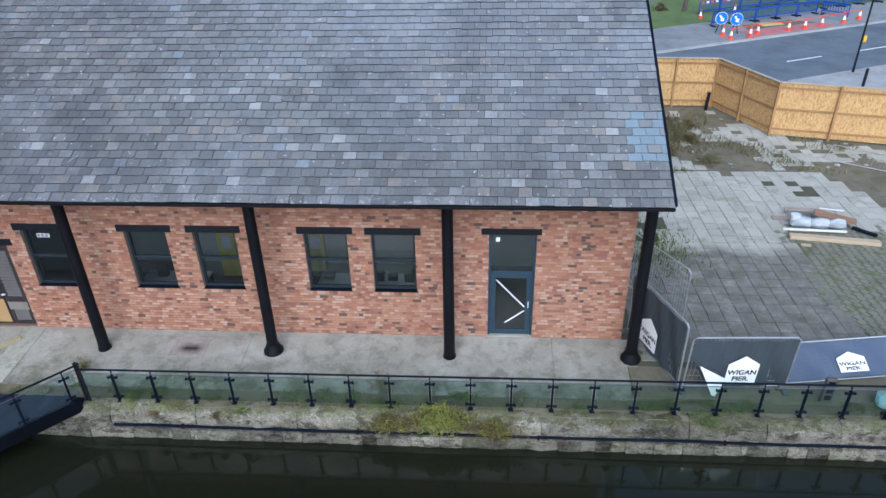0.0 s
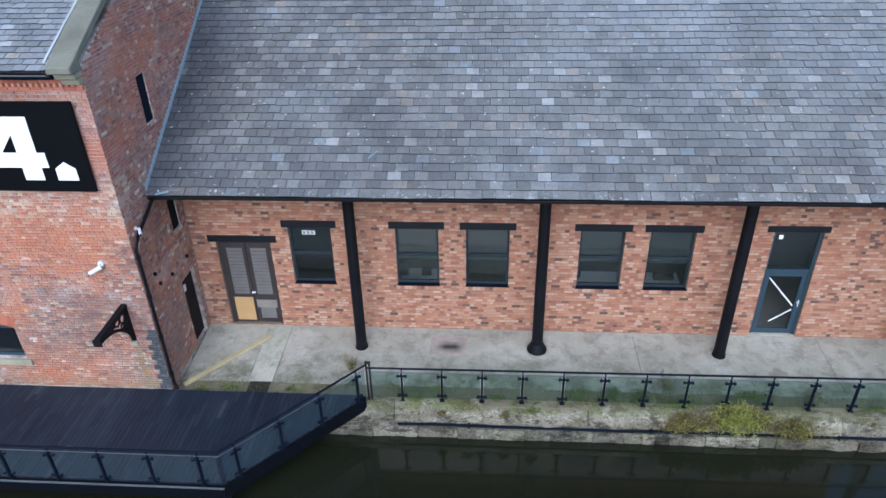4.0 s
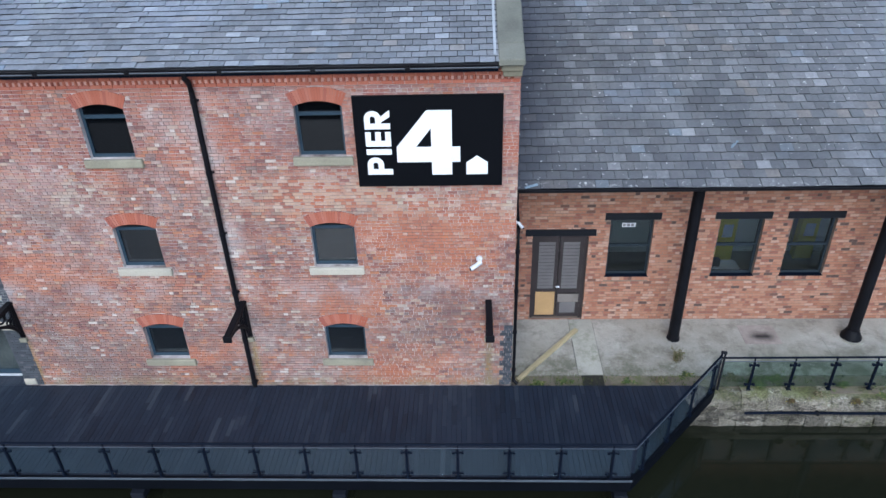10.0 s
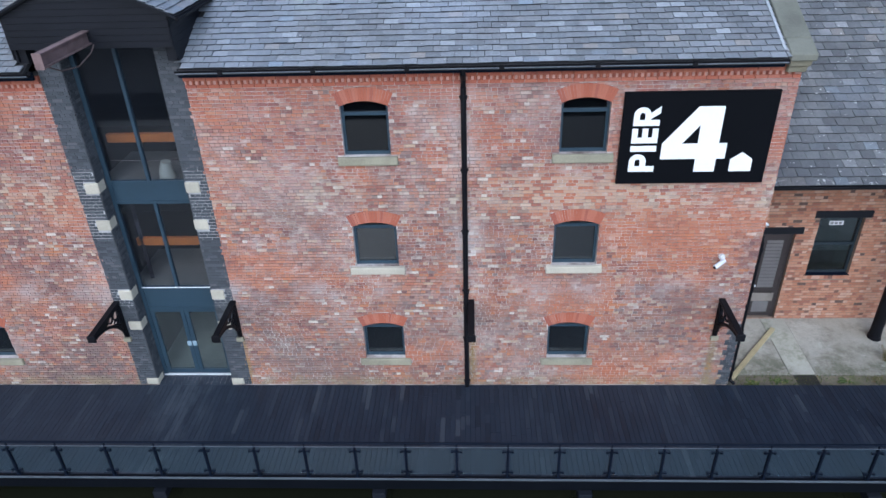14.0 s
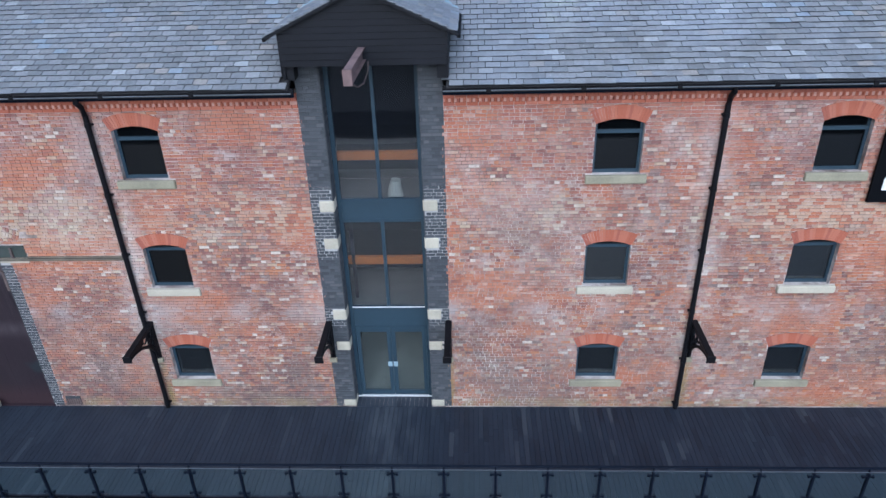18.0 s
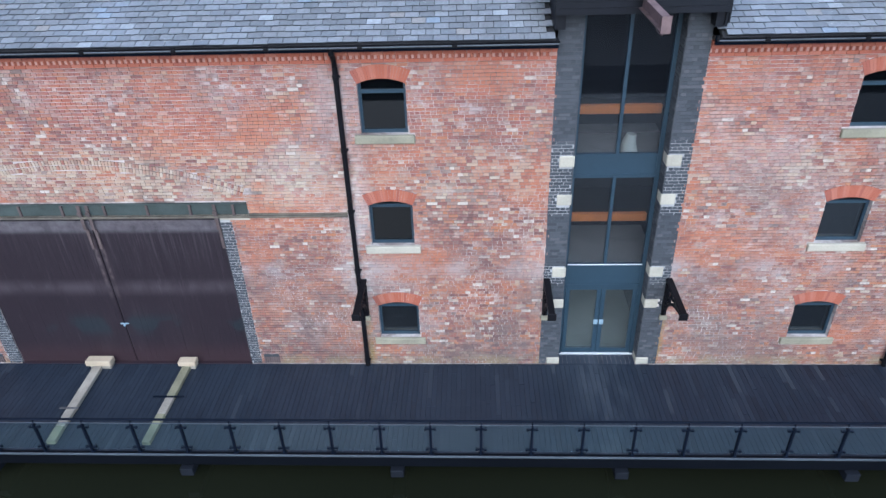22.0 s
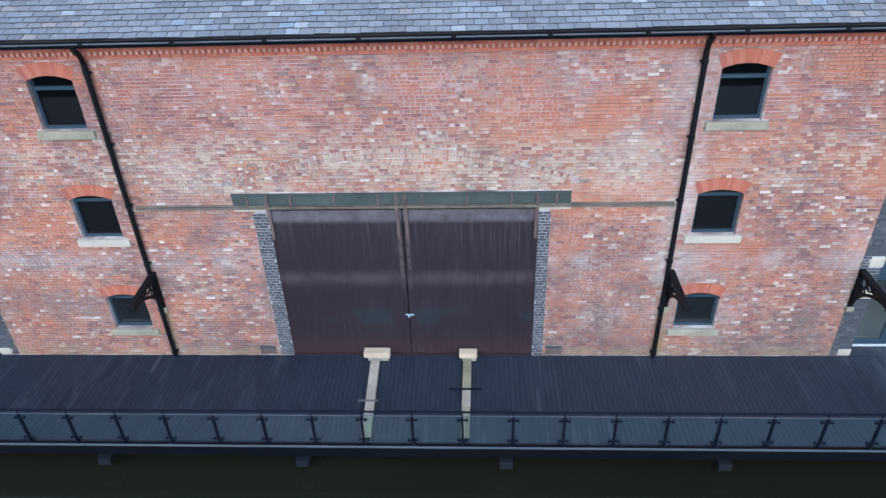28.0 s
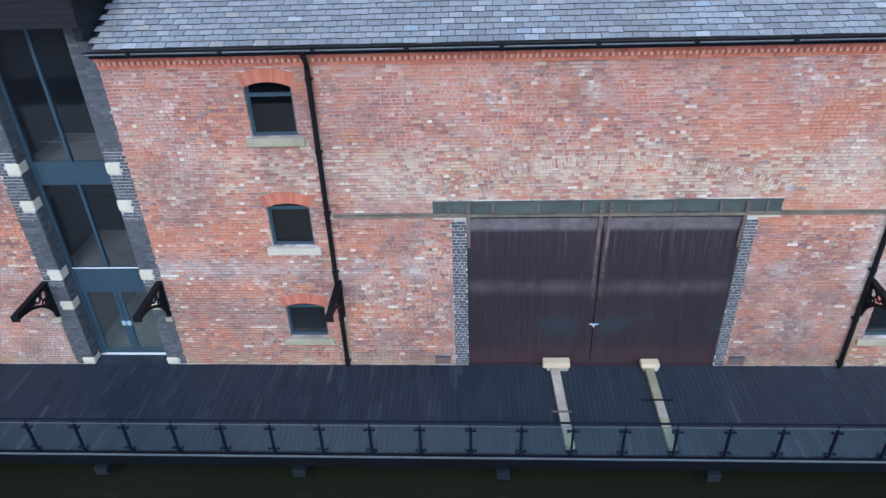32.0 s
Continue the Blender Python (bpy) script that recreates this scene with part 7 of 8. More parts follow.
for _ in range(9000):
    x, y = 4.6 + 12 * r.uniform(0, 1) ** 1.6, r.uniform(26.8, 34)
    if noise.noise((x * 0.45, y * 0.45, 3)) < 0.0 + 0.02 * (x - 8):
        continue
    h, a, w = r.uniform(0.06, 0.32), r.uniform(0, 6.28), r.uniform(0.01, 0.035)
    g.quad((x - w * math.cos(a), y - w * math.sin(a), -0.04), (x + w * math.cos(a), y + w * math.sin(a), -0.04), (x + r.uniform(-0.12, 0.12), y + r.uniform(-0.12, 0.12), -0.04 + h))
tagged(part("scrub", g, leaf_dry), "dry brown scrub among the rubble", "scrub", kind="stuff")
g = Geo()
for _ in range(1500):
    x, y = r.normal(5.9, 0.5), r.normal(20.6, 0.9)
    h, a, w = r.uniform(0.04, 0.25), r.uniform(0, 6.28), r.uniform(0.01, 0.03)
    g.quad((x - w * math.cos(a), y - w * math.sin(a), -0.04), (x + w * math.cos(a), y + w * math.sin(a), -0.04), (x + r.uniform(-0.1, 0.1), y + r.uniform(-0.1, 0.1), -0.04 + h))
tagged(part("moss_patch", g, leaf_green), "mossy weeds by the shed corner", "weeds", kind="stuff")
for i in range(26):
    x, y = r.uniform(4.9, 9.9), r.uniform(27.4, 33.6)
    plant("dry_brush", "dry brown brushwood clump growing in the rubble", x, y, -0.05, leaf_tuft(320, (r.uniform(0.5, 0.9), 0.6), r.uniform(0.35, 0.75), 0.075, 400 + i), leaf_dry if i % 3 else leaf_red)
rub = concrete_material("pale_rubble", (0.36, 0.35, 0.32), 0.05, 0.3)
RUB = Geo().tube([(0, 0, 0), (0.01, 0, 0.05), (0, 0.01, 0.09)], [0.1, 0.11, 0.05], 6).mesh("rubble_stone")
RUB.materials.append(rub)
for i in range(90):
    x, y = r.uniform(5, 17), r.uniform(27.5, 34)
    ob = tagged(new("rubble_stone", RUB), "pale broken stone lying in the scrub", "rubble", "rubble in the yard")
    ob.location, ob.rotation_euler, ob.scale = (x, y, -0.035), (0, 0, r.uniform(0, 6)), (r.uniform(0.3, 1.3), r.uniform(0.3, 1.1), r.uniform(0.3, 0.9))


# ---- hoarding of oriented-strand board ----
def osb_material():
    k = Mat("strand_board", 0.8, spec=0.25)
    n1 = k.nt.nodes.new("ShaderNodeTexVoronoi")
    n1.inputs["Scale"].default_value = 22
    k.link(k.scaled(1, 1, 0.45), n1.inputs["Vector"])
    sep = k.nt.nodes.new("ShaderNodeSeparateColor")
    k.link(n1.outputs["Color"], sep.inputs[0])
    c = k.ramp(sep.outputs[0], [(0.0, (0.42, 0.25, 0.10)), (0.35, (0.54, 0.34, 0.14)), (0.7, (0.60, 0.40, 0.18)), (0.95, (0.36, 0.20, 0.08))])
    k.colour(k.mix(k.ramp(k.noise(0.8, 4), [(0.4, 0.0), (0.7, 0.3)]), c, (0.50, 0.31, 0.15)))
    return k.m


osb = osb_material()
post_wood = plain("treated_post", (0.33, 0.19, 0.08), 0.8, 0, 0.25, 6, 0.2)
grey_top = plain("weathered_top_rail", (0.42, 0.38, 0.31), 0.85, 0, 0.2, 6, 0.2)
hoarding = thing("site_hoarding", "tall tan strand-board hoarding on timber posts", "fence")
LINE = [(-4.0, 35.9), (3.5, 35.6), (11.65, 35.15), (13.2, 31.2), (20.5, 29.35), (34.0, 27.0)]
HH = 2.46
for (xa, ya), (xb, yb) in zip(LINE, LINE[1:]):
    a, b = Vector((xa, ya, 0)), Vector((xb, yb, 0))
    d = (b - a).normalized()
    nrm = Vector((d.y, -d.x, 0))
    length = (b - a).length
    n = max(1, round(length / 2.25))
    for i in range(n):
        p, q = a + d * (length * i / n + 0.01), a + d * (length * (i + 1) / n - 0.01)
        part("board", Geo().bar(tuple(p + Vector((0, 0, HH / 2 + 0.05))), tuple(q + Vector((0, 0, HH / 2 + 0.05))), 0.018, HH), osb, hoarding)
        o = a + d * (length * i / n) + nrm * 0.07
        part("post", Geo().bar(tuple(o + Vector((0, 0, -0.1))), tuple(o + Vector((0, 0, HH + 0.08))), 0.1, 0.1), post_wood, hoarding)
        for z in (0.35, 1.3, 2.3):
            part("rail", Geo().bar(tuple(p + nrm * 0.045 + Vector((0, 0, z))), tuple(q + nrm * 0.045 + Vector((0, 0, z))), 0.05, 0.09), post_wood, hoarding)
        part("top_rail", Geo().bar(tuple(p + nrm * 0.02 + Vector((0, 0, HH + 0.07))), tuple(q + nrm * 0.02 + Vector((0, 0, HH + 0.07))), 0.14, 0.035), grey_top, hoarding)
black_post = thing("short_post", "short black post leaning at the hoarding corner", "post", at=(11.25, 34.75, -0.03))
part("post_body", Geo().bar((0, 0, 0), (0.05, 0, 0.95), 0.14, 0.14), steel_black, black_post, "", 0.01)


# ---- mesh fence panels with dark banners ----
banner = plain("dark_banner_sheet", (0.045, 0.055, 0.065), 0.6, 0, 0.15, 1.5, 0.05)
banner_blue = plain("navy_banner_sheet", (0.075, 0.095, 0.14), 0.6, 0, 0.12, 1.5, 0.05)
galv = plain("galvanised_tube", (0.42, 0.44, 0.46), 0.4, 0.6, 0.15, 8, 0.05)
WORDS = (text_mesh("WIGAN", 0.235, 0.006, 0.001), text_mesh("PIER.", 0.235, 0.006, 0.001))
for m_ in WORDS:
    m_.materials.append(black_sign)


def fence_panel(p, q, label, sheet, lean=0.0, mark=0.5, words=True, height=1.98, drop=False, squash=1.0):
    p, q = Vector((*p, 0)), Vector((*q, 0))
    d = q - p
    n = d.length
    t = thing("mesh_fence_panel", label, "fence panel", "mesh fence panels")
    t.matrix_basis = Matrix.Translation(p) @ Matrix.Rotation(math.atan2(d.y, d.x), 4, "Z") @ Matrix.Rotation(radians(lean), 4, "X")
    r = 0.08
    pts = [(0, 0, 0.02), (0, 0, height - r), (r, 0, height), (n - r, 0, height), (n, 0, height - r), (n, 0, 0.02)]
    part("tube_frame", Geo().tube(pts, 0.021, 8).tube([(0, 0, 0.14), (n, 0, 0.14)], 0.017, 8), galv, t, smooth=True)
    g = Geo()
    k = int(n / 0.1)
    for i in range(1, k):
        g.bar((i * n / k, 0, 0.14), (i * n / k, 0, height), 0.005, 0.005)
    for i in range(1, 9):
        g.bar((0, 0, 0.14 + i * (height - 0.14) / 9), (n, 0, 0.14 + i * (height - 0.14) / 9), 0.005, 0.005)
    part("wire_mesh", g, galv, t)
    if sheet:
        g = Geo()
        nx, nz = 16, 10
        for i in range(nx + 1):
            for j in range(nz + 1):
                u, v = i / nx, j / nz
                sag = 0.03 * math.sin(u * 9 + v * 3) * (1 - v) + 0.02 * math.sin(u * 23 + 5 * v)
                z = 0.16 + v * (height - 0.22)
                if drop and u < 0.22 and v < 0.6:
                    z = max(z, 0.16 + (0.22 - u) * 4.5)
                g.v.append((0.04 + u * (n - 0.08), -0.035 + sag, z))
        for i in range(nx):
            for j in range(nz):
                a = i * (nz + 1) + j
                g.f.append((a, a + nz + 1, a + nz + 2, a + 1))
        part("banner", g, sheet, t, "dark printed banner sheet")
        if mark is not None:
            mx, mz = mark * n, min(0.72, height * 0.42)
            mm = part("house_mark", Geo().prism([(-0.44, -0.42), (0.44, -0.42), (0.44, 0.28), (0, 0.58), (-0.44, 0.28)], "y", -0.108, -0.104), white_sign, t, "white house-shaped mark")
            mm.location, mm.scale = (mx, 0, mz), (0.86, 1.0, 0.9 * squash)
            if words:
                for w, z in zip(WORDS, (-0.02, -0.26)):
                    o = part("lettering", w, black_sign, mm, "dark lettering")
                    o.location, o.rotation_euler = (0.0, -0.111, z), (radians(90), 0, 0)
    for x in (0.0, n):
        part("foot_block", Geo().box(x - 0.08, x + 0.08, -0.2, 0.2, -0.02, 0.06), louvre, t, "rubber foot block", 0.015)
    return t


fence_panel((4.1, 15.9), (4.95, 13.55), "mesh fence panel with a dark banner beside the column", banner, 0, 0.45)
fence_panel((5.05, 13.5), (7.6, 13.6), "mesh fence panel with a loose dark banner and white mark", banner, 4, 0.52, height=1.75, drop=True)
fence_panel((7.5, 13.6), (11.6, 14.2), "mesh fence panel with a navy banner leaning far back", banner_blue, -60, 0.50, height=1.2, squash=0.6)
fence_panel((4.3, 18.4), (5.6, 16.0), "bare mesh fence panel behind the column", None, 0, None)
flap = thing("loose_banner_flap", "loose white printed banner corner on the fence", "banner", at=(5.3, 13.3, 0.0))
part("flap", Geo().quad((0, 0, 0.95), (0.72, -0.02, 0.55), (0.5, -0.05, 0.02), (0.42, -0.04, 0.05)), white_sign, flap)
foot = thing("fence_foot", "grey plastic fence foot standing by the panels", "fence foot", at=(8.45, 13.2, 0))
part("foot_body", Geo().box(-0.13, 0.13, -0.06, 0.06, 0.0, 0.75), louvre, foot, "", 0.02)
for z in (0.1, 0.32, 0.54):
    part("slot", Geo().box(-0.08, 0.08, -0.066, -0.061, z, z + 0.14), steel_navy, foot)
bag = thing("litter_bag", "crumpled pale blue litter bag on the grass", "bag", at=(9.8, 13.15, -0.03))
part("bag_body", Geo().tube([(0, 0, 0), (0.02, 0, 0.12), (0, 0.03, 0.3), (0.03, 0, 0.46)], [0.14, 0.2, 0.17, 0.05], 9), plain("pale_blue_plastic", (0.45, 0.66, 0.75), 0.4, 0, 0.4, 12, 0.3), bag)
lying = thing("mesh_fence_panel", "bare mesh fence panel lying flat in the yard", "fence panel", "mesh fence panels", at=(14.6, 28.3, 0.02))
lying.rotation_euler = (0, 0, radians(-33))
part("tube_frame", Geo().tube([(0, 0, 0.02), (3.4, 0, 0.02), (3.4, 1.9, 0.03), (0, 1.9, 0.03), (0, 0, 0.02)], 0.022, 8), galv, lying)
g = Geo()
for i in range(1, 22):
    g.bar((i * 3.4 / 22, 0, 0.025), (i * 3.4 / 22, 1.9, 0.03), 0.005, 0.005)
part("wire_mesh", g, galv, lying)

# ---- heap of timber and sacks ----
heap_wood = (plain("new_timber", (0.46, 0.36, 0.24), 0.75, 0, 0.15, 5, 0.2), plain("grey_board", (0.33, 0.27, 0.22), 0.85, 0, 0.25, 5, 0.25), plain("brown_board", (0.30, 0.17, 0.10), 0.8, 0, 0.25, 5, 0.25), plain("white_batten", (0.75, 0.73, 0.69), 0.6, 0, 0.08, 5, 0.1))


def board(label, a, b, w, h, m):
    d = thing("timber_board", label, "timber", "boards in the heap")
    part("board_body", Geo().bar(a, b, w, h), m, d, "", 0.006)


board("long pale new timber lying by the heap", (10.6, 21.45, 0.06), (13.45, 21.0, 0.06), 0.24, 0.14, heap_wood[0])
board("white batten lying along the heap", (10.5, 21.85, 0.12), (12.6, 21.65, 0.14), 0.1, 0.05, heap_wood[3])
board("brown sheet board on the heap", (11.9, 22.75, 0.34), (13.15, 22.2, 0.22), 0.5, 0.03, heap_wood[2])
board("grey board on the heap", (10.5, 22.9, 0.02), (11.7, 22.7, 0.03), 0.3, 0.04, heap_wood[1])
board("brown board at the back of the heap", (11.0, 23.15, 0.24), (12.4, 23.0, 0.26), 0.22, 0.05, heap_wood[1])
board("white trim on the heap", (12.2, 23.1, 0.31), (13.0, 22.9, 0.31), 0.08, 0.03, heap_wood[3])
board("dark board leaning off the heap", (13.0, 22.1, 0.06), (13.6, 21.55, 0.05), 0.22, 0.04, steel_navy)
board("short pale timber offcut on setts", (10.8, 20.9, 0.03), (11.1, 20.85, 0.03), 0.12, 0.06, heap_wood[0])
sack_mat = plain("white_plastic_sack", (0.34, 0.37, 0.40), 0.45, 0, 0.6, 9, 0.5)
for i, (x, y, s) in enumerate(((11.25, 22.15, 0.34), (11.85, 22.1, 0.38), (12.4, 22.05, 0.34))):
    d = thing("rubble_sack", "full white plastic rubble sack on the heap", "sack", "sacks in the heap", at=(x, y, 0.04))
    g = Geo().tube([(-s, 0, 0.1), (-s * 0.6, 0.02, 0.17), (0, 0, 0.2), (s * 0.6, -0.02, 0.18), (s, 0, 0.12)], [0.06, 0.17, 0.2, 0.18, 0.05], 14)
    g.v = [(a + 0.09 * noise.noise((a * 7, b * 7, c * 7 + i)), b + 0.09 * noise.noise((a * 8 + 4, b * 8, c * 8 + i)), max(0.0, c + 0.06 * noise.noise((a * 9, b * 9 + 7, i)))) for a, b, c in g.v]
    part("sack_body", g, sack_mat, d, smooth=True)
bucket = thing("bucket", "white plastic bucket among the boards", "bucket", at=(11.05, 22.3, 0.1))
part("pail", Geo().tube([(0, 0, 0), (0, 0, 0.36)], [0.13, 0.17], 16), white_plastic, bucket, smooth=True)

# ---- road beyond the hoarding ----
def road_strip(offset0, offset1, z0, z1, name, mat, label, cat):
    """A strip along the road's line, between two distances across it."""
    d = Vector((29.44 - 10.5, 54.06 - 45.3, 0)).normalized()
    n = Vector((-d.y, d.x, 0))
    o = Vector((10.5, 45.3, 0))
    s0 = 3.6 if offset0 < -10 else -3.0 if offset0 < 0 else -14.0
    pts = [o + n * offset0 + d * s0, o + n * offset0 + d * 160, o + n * offset1 + d * 160, o + n * offset1 + d * s0]
    return struct(name, Geo().prism([(p.x, p.y) for p in pts], "z", z0, z1), mat, label, cat)


road_strip(-8.0, 0.0, -0.5, 0.0, "road", asphalt, "blue-grey tarmac road with white dashes", "road")
road_strip(0.0, 0.22, -0.5, 0.12, "kerb", kerb_mat, "pale stone kerb along the road", "kerb")
road_strip(0.22, 5.4, -0.5, 0.105, "footway", pavement_mat, "grey tarmac footway", "pavement")
road_strip(5.4, 13.5, -0.5, 0.16, "grass_verge", grass_mat, "green mown grass verge", "grass")
road_strip(13.5, 40.0, -0.5, 0.1, "car_park", asphalt, "grey tarmac car park beyond the verge", "ground")
road_strip(-14.0, -8.0, -0.5, 0.06, "near_footway", kerb_mat, "pale paved footway by the hoarding", "pavement")
RD = Vector((29.44 - 10.5, 54.06 - 45.3, 0)).normalized()
RN = Vector((-RD.y, RD.x, 0))
RO = Vector((10.5, 45.3, 0))


def on_road(s, o, z=0.0):
    p = RO + RD * s + RN * o
    return (p.x, p.y, z)


for i in range(0, 9):
    dash = thing("lane_dash", "white painted lane dash on the tarmac", "road marking", "lane dashes", kind="structure")
    part("paint", Geo().bar(on_road(i * 6.0 + 0.6, -4.9, 0.006), on_road(i * 6.0 + 3.4, -4.9, 0.006), 0.12, 0.006), white_sign, dash)
for o in (15.5, 18.0):
    dash = thing("bay_line", "white painted parking line", "road marking", "parking lines", kind="structure")
    part("paint", Geo().bar(on_road(-6, o + 1.5, 0.107), on_road(12, o, 0.107), 0.12, 0.006), white_sign, dash)

cone_red = plain("cone_red", (0.75, 0.07, 0.03), 0.5, 0, 0.1, 3, 0.02)


def cone(x, y):
    c = thing("traffic_cone", "red and white traffic cone by the roadworks", "traffic cone", "cones round the roadworks", at=(x, y, 0.1))
    part("base", Geo().box(-0.2, 0.2, -0.2, 0.2, 0, 0.05), cone_red, c, "", 0.01)
    part("body", Geo().tube([(0, 0, 0.05), (0, 0, 0.28)], [0.15, 0.11], 14, False), cone_red, c)
    part("sleeve", Geo().tube([(0, 0, 0.28), (0, 0, 0.55)], [0.112, 0.066], 14, False), white_sign, c, "white reflective sleeve")
    part("tip", Geo().tube([(0, 0, 0.55), (0, 0, 0.75)], [0.064, 0.03], 14), cone_red, c)
    return c


c0 = cone(*on_road(7.0, 0.6)[:2])
for s, o in ((7.2, 1.6), (8.6, 0.5), (9.6, 0.9), (12.2, 0.7), (13.7, 0.7), (15.4, 0.8), (17.5, 0.8), (19.6, 1.3), (9.2, 6.4), (12.8, 6.8)):
    copy_thing(c0, pose(*on_road(s, o, 0.1)))
sign_blue = plain("sign_blue", (0.02, 0.17, 0.55), 0.4, 0, 0.05, 3, 0.0)
for s, o in ((7.6, 2.4), (8.3, 1.7)):
    x, y, _ = on_road(s, o)
    d = thing("arrow_sign", "round blue arrow sign on a low stand", "road sign", "arrow signs", at=(x, y, 0.105))
    part("disc", Geo().tube([(0, 0.02, 1.0), (0, 0, 1.0)], 0.4, 24), sign_blue, d)
    part("rim", Geo().tube([(0, 0.025, 1.0), (0, 0.004, 1.0)], 0.43, 24), white_sign, d, "white rim")
    a = part("arrow", Geo().prism([(-0.06, 0.25), (0.06, 0.25), (0.06, -0.05), (0.17, -0.05), (0, -0.27), (-0.17, -0.05), (-0.06, -0.05)], "y", -0.012, -0.006), white_sign, d, "white arrow")
    a.rotation_euler, a.location = (0, radians(-35), 0), (0, 0, 1.0)
    part("stand", Geo().bar((-0.25, 0.1, 0), (0, 0.05, 0.9), 0.05, 0.05).bar((0.25, 0.1, 0), (0, 0.05, 0.9), 0.05, 0.05), steel_black, d)
barrier_blue = plain("barrier_blue", (0.014, 0.06, 0.29), 0.45, 0, 0.1, 3, 0.0)


def barrier(s, o, turn, red=False):
    x, y, _ = on_road(s, o)
    b = thing("pedestrian_barrier", "blue plastic pedestrian barrier panel round the roadworks", "barrier", "roadworks barriers", at=(x, y, 0.105))
    b.rotation_euler = (0, 0, math.atan2(RD.y, RD.x) + radians(turn))
    part("frame", Geo().box(-1, 1, -0.03, 0.03, 0.85, 1.0).box(-1, 1, -0.03, 0.03, 0.25, 0.35).box(-1, -0.93, -0.03, 0.03, 0.1, 0.85).box(0.93, 1, -0.03, 0.03, 0.1, 0.85), barrier_blue, b)
    for i in range(9):
        part("bar", Geo().box(-0.8 + i * 0.2 - 0.02, -0.8 + i * 0.2 + 0.02, -0.015, 0.015, 0.35, 0.85), barrier_blue, b)
    for i in (-0.85, 0.85):
        part("foot", Geo().box(i - 0.05, i + 0.05, -0.3, 0.3, 0.0, 0.1), steel_black, b)
    if red:
        for i in range(4):
            part("stripe", Geo().box(-0.85 + i * 0.45, -0.6 + i * 0.45, -0.037, -0.031, 0.86, 0.99), white_sign if i % 2 else cone_red, b)


for i in range(5):
    barrier(9.3 + i * 2.02, 4.1, 0)
for i in range(5):
    barrier(11.0 + i * 2.02, 7.6, 0, True)
barrier(18.9, 2.9, -70)
barrier(20.4, 6.2, 0, True)
for i in range(4):
    barrier(21.0 + i * 2.02, 5.2, 8)
pit = thing("excavation_patch", "dug-up red-edged footway with loose soil", "roadworks", at=(0, 0, 0))
part("red_paving", Geo().prism([on_road(9.0, 0.5)[:2], on_road(16.5, 0.5)[:2], on_road(16.5, 1.7)[:2], on_road(9.0, 2.2)[:2]], "z", 0.104, 0.112), plain("red_tactile_paving", (0.42, 0.16, 0.15), 0.8, 0, 0.25, 4, 0.2), pit, "red tactile paving")
part("soil", Geo().prism([on_road(10.0, 2.2)[:2], on_road(16.0, 1.9)[:2], on_road(15.0, 3.2)[:2], on_road(10.5, 3.4)[:2]], "z", 0.104, 0.13), soil, pit, "loose brown soil")
part("sand_sheet", Geo().prism([on_road(11.6, 2.5)[:2], on_road(13.4, 2.3)[:2], on_road(13.6, 3.0)[:2], on_road(11.9, 3.3)[:2]], "z", 0.13, 0.16), plain("yellow_sheet", (0.55, 0.45, 0.16), 0.7, 0, 0.15, 4, 0.2), pit, "yellow sheet")
tape = thing("barrier_tape", "red barrier tape strung between the cones", "tape")
pts = [on_road(7.0, 0.6, 0.78), on_road(9.6, 0.9, 0.8), on_road(12.2, 0.7, 0.76), on_road(15.4, 0.8, 0.8), on_road(19.6, 1.3, 0.8)]
g = Geo()
for p, q in zip(pts, pts[1:]):
    g.bar(p, q, 0.01, 0.05)
part("ribbon", g, cone_red, tape)
lamp = thing("street_lamp_post", "slim black street lamp post with a yellow box", "lamp post", at=(21.4, 41.2, 0.06))
part("pole", Geo().tube([(0, 0, 0), (0, 0, 1.2), (0, 0, 7.5)], [0.07, 0.055, 0.045], 12), steel_black, lamp, smooth=True)
part("service_box", Geo().box(0.03, 0.19, -0.12, -0.04, 1.75, 2.1), plain("yellow_box", (0.7, 0.45, 0.03), 0.5, 0, 0.1, 3, 0.0), lamp, "yellow service box", 0.01)
boll = thing("bollard", "short black bollard on the footway", "bollard", at=(20.7, 38.4, 0.06))
part("bollard_body", Geo().tube([(0, 0, 0), (0, 0, 0.9), (0, 0, 1.0)], [0.08, 0.08, 0.05], 12), steel_black, boll, smooth=True)


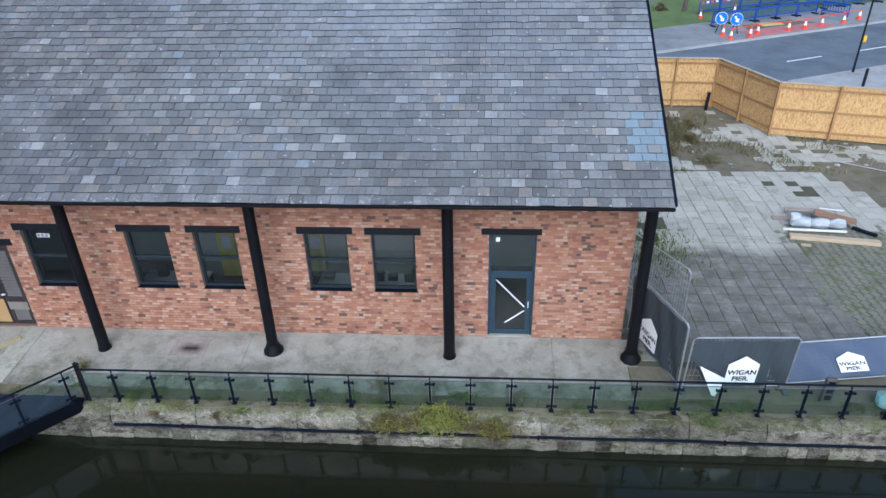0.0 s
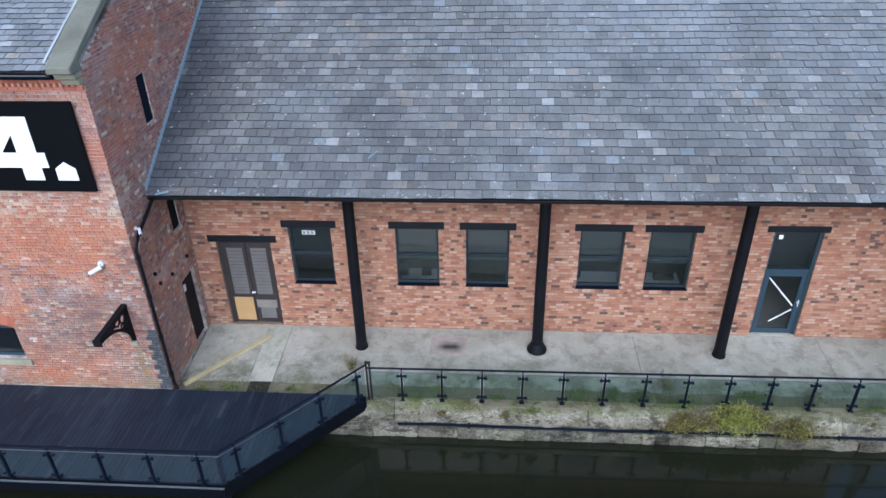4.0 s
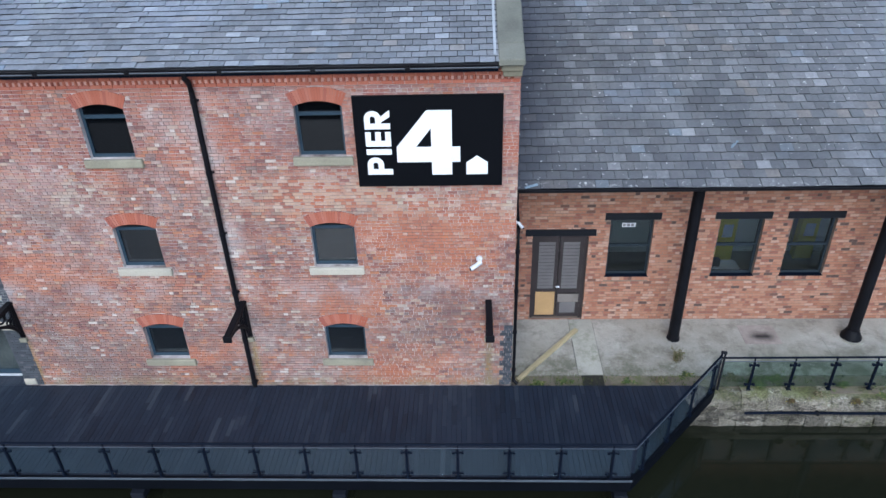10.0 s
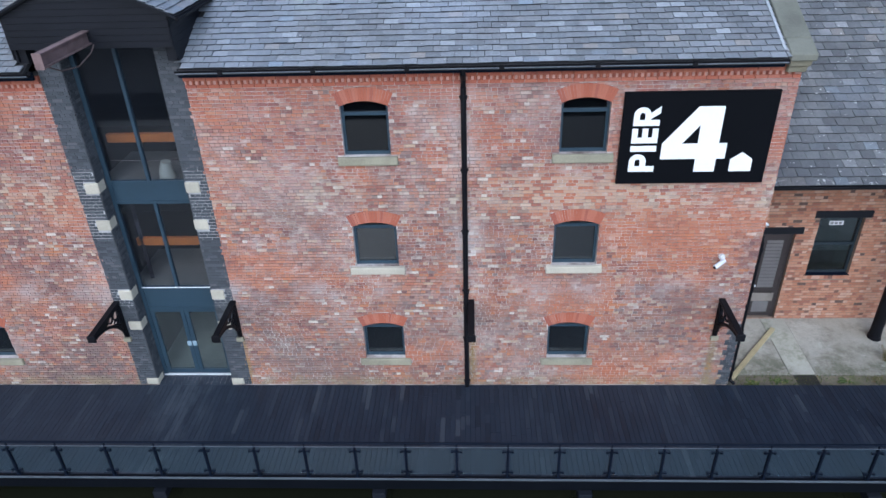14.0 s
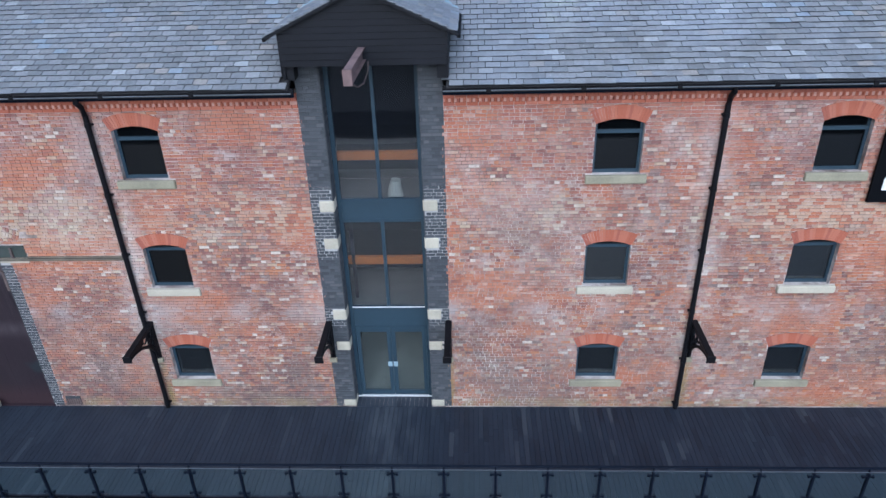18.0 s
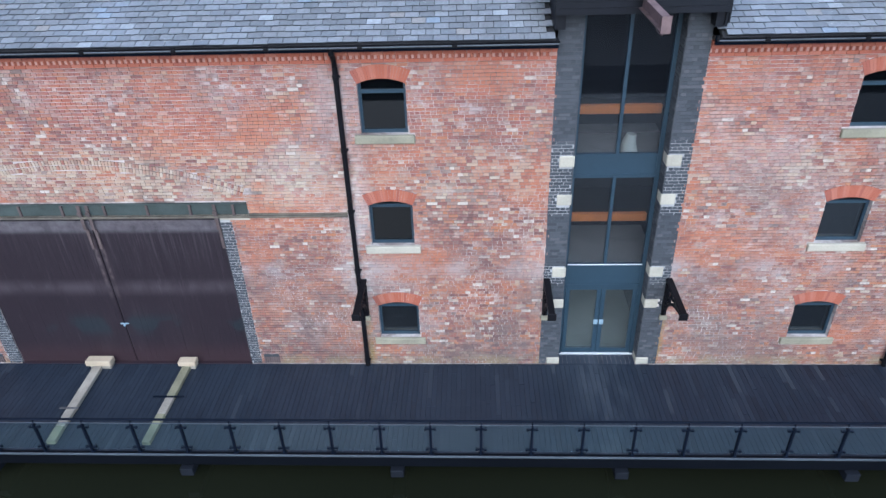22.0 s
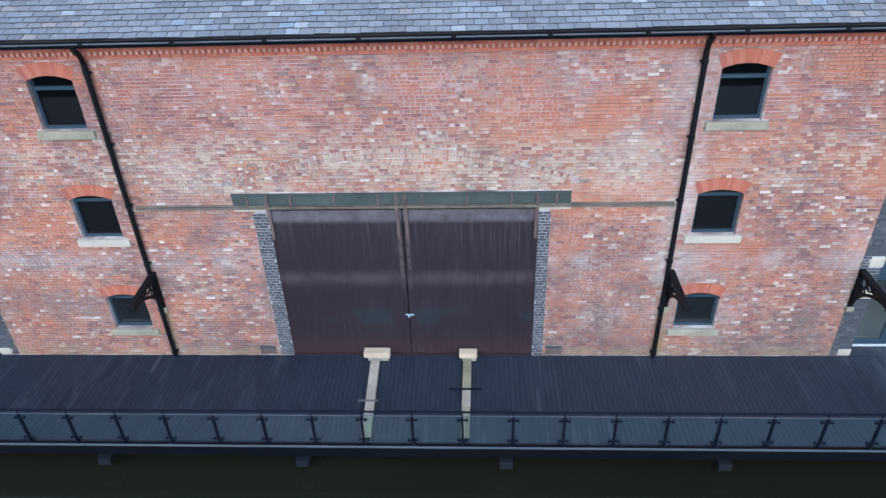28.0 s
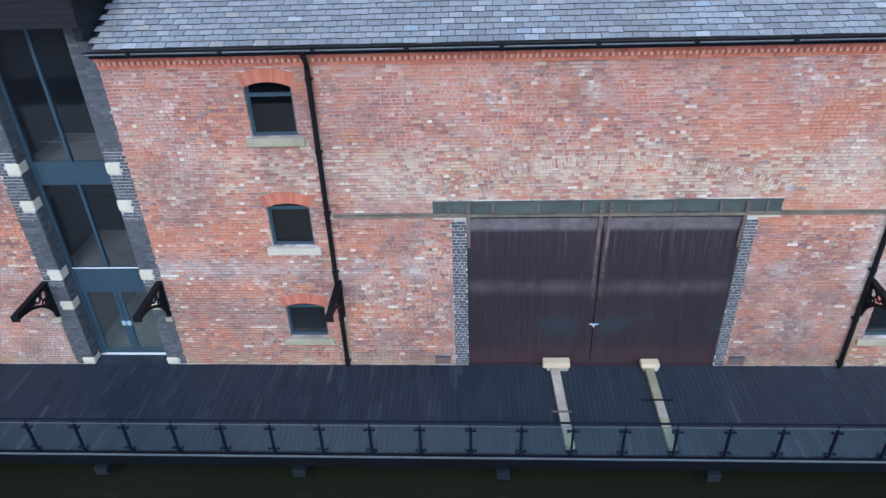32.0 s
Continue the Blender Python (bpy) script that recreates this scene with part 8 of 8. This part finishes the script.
def tree(x, y, seed):
    r = np.random.default_rng(seed)
    t = thing("tree", "bare slim street tree on the grass verge", "tree", "street trees", at=(x, y, 0.1))
    bark = bpy.data.materials.get("tree_bark") or plain("tree_bark", (0.09, 0.075, 0.06), 0.9, 0, 0.3, 10, 0.4)
    part("trunk", Geo().tube([(0, 0, 0), (0.03, 0, 1.0), (0.0, 0.05, 2.6), (0.08, 0, 5.0)], [0.2, 0.15, 0.12, 0.06], 10), bark, t, smooth=True)
    g = Geo()
    for i in range(16):
        a, z = r.uniform(0, 6.28), r.uniform(2.2, 4.8)
        n = r.uniform(1.0, 2.2)
        tip = (math.cos(a) * n, math.sin(a) * n, z + n * 0.9)
        g.tube([(0.03, 0, z), (tip[0] * 0.5, tip[1] * 0.5, z + n * 0.5), tip], [0.05, 0.03, 0.01], 5)
        for j in range(5):
            b = a + r.uniform(-1, 1)
            f = r.uniform(0.4, 1)
            s = (tip[0] * f, tip[1] * f, z + n * 0.9 * f)
            g.tube([s, (s[0] + math.cos(b) * 0.6, s[1] + math.sin(b) * 0.6, s[2] + 0.5)], [0.015, 0.005], 4)
    part("limbs", g, bark, t)


tree(15.6, 57.6, 1)
tree(24.5, 61.5, 2)
bush = plant("bush", "low dark bush at the foot of the tree", 13.8, 57.9, 0.12, leaf_tuft(260, (0.6, 0.4), 0.8, 0.14, 77), leaf_dry)

# ---- single pieces of walls, roofs and floors, on shared meshes ----
brick_parts(NEAR_OLD, W, brick_old_one, front)
brick_parts(NEAR_NEW, S, brick_new_one, shed_wall)
slate_parts(NEAR_SLATE_A, slate_a_one, roof)
slate_parts(NEAR_SLATE_B, slate_b_one, shed_roof)
for a, b, y0, y1 in NEAR_BOARDS:
    ob = part("deck_board", Geo().box(0, b - a, 0, y1 - y0, -0.035, 0), deck_wood_one, deck)
    ob.location = (a, y0, rng.uniform(-0.002, 0.002))
for x, y, z in PAVERS[:300]:
    part("paving_slab", SLAB, paver_one, yard).location = (x, y, z)
vs = [[(x + a, y + b, z + c) for c in (-0.05, 0.0) for a, b in ((0.009, 0.009), (0.451, 0.009), (0.451, 0.451), (0.009, 0.451))] for x, y, z in PAVERS[300:]]
blocks("paving_slabs", np.array(vs), paver_mat, yard, "square concrete paving slabs")
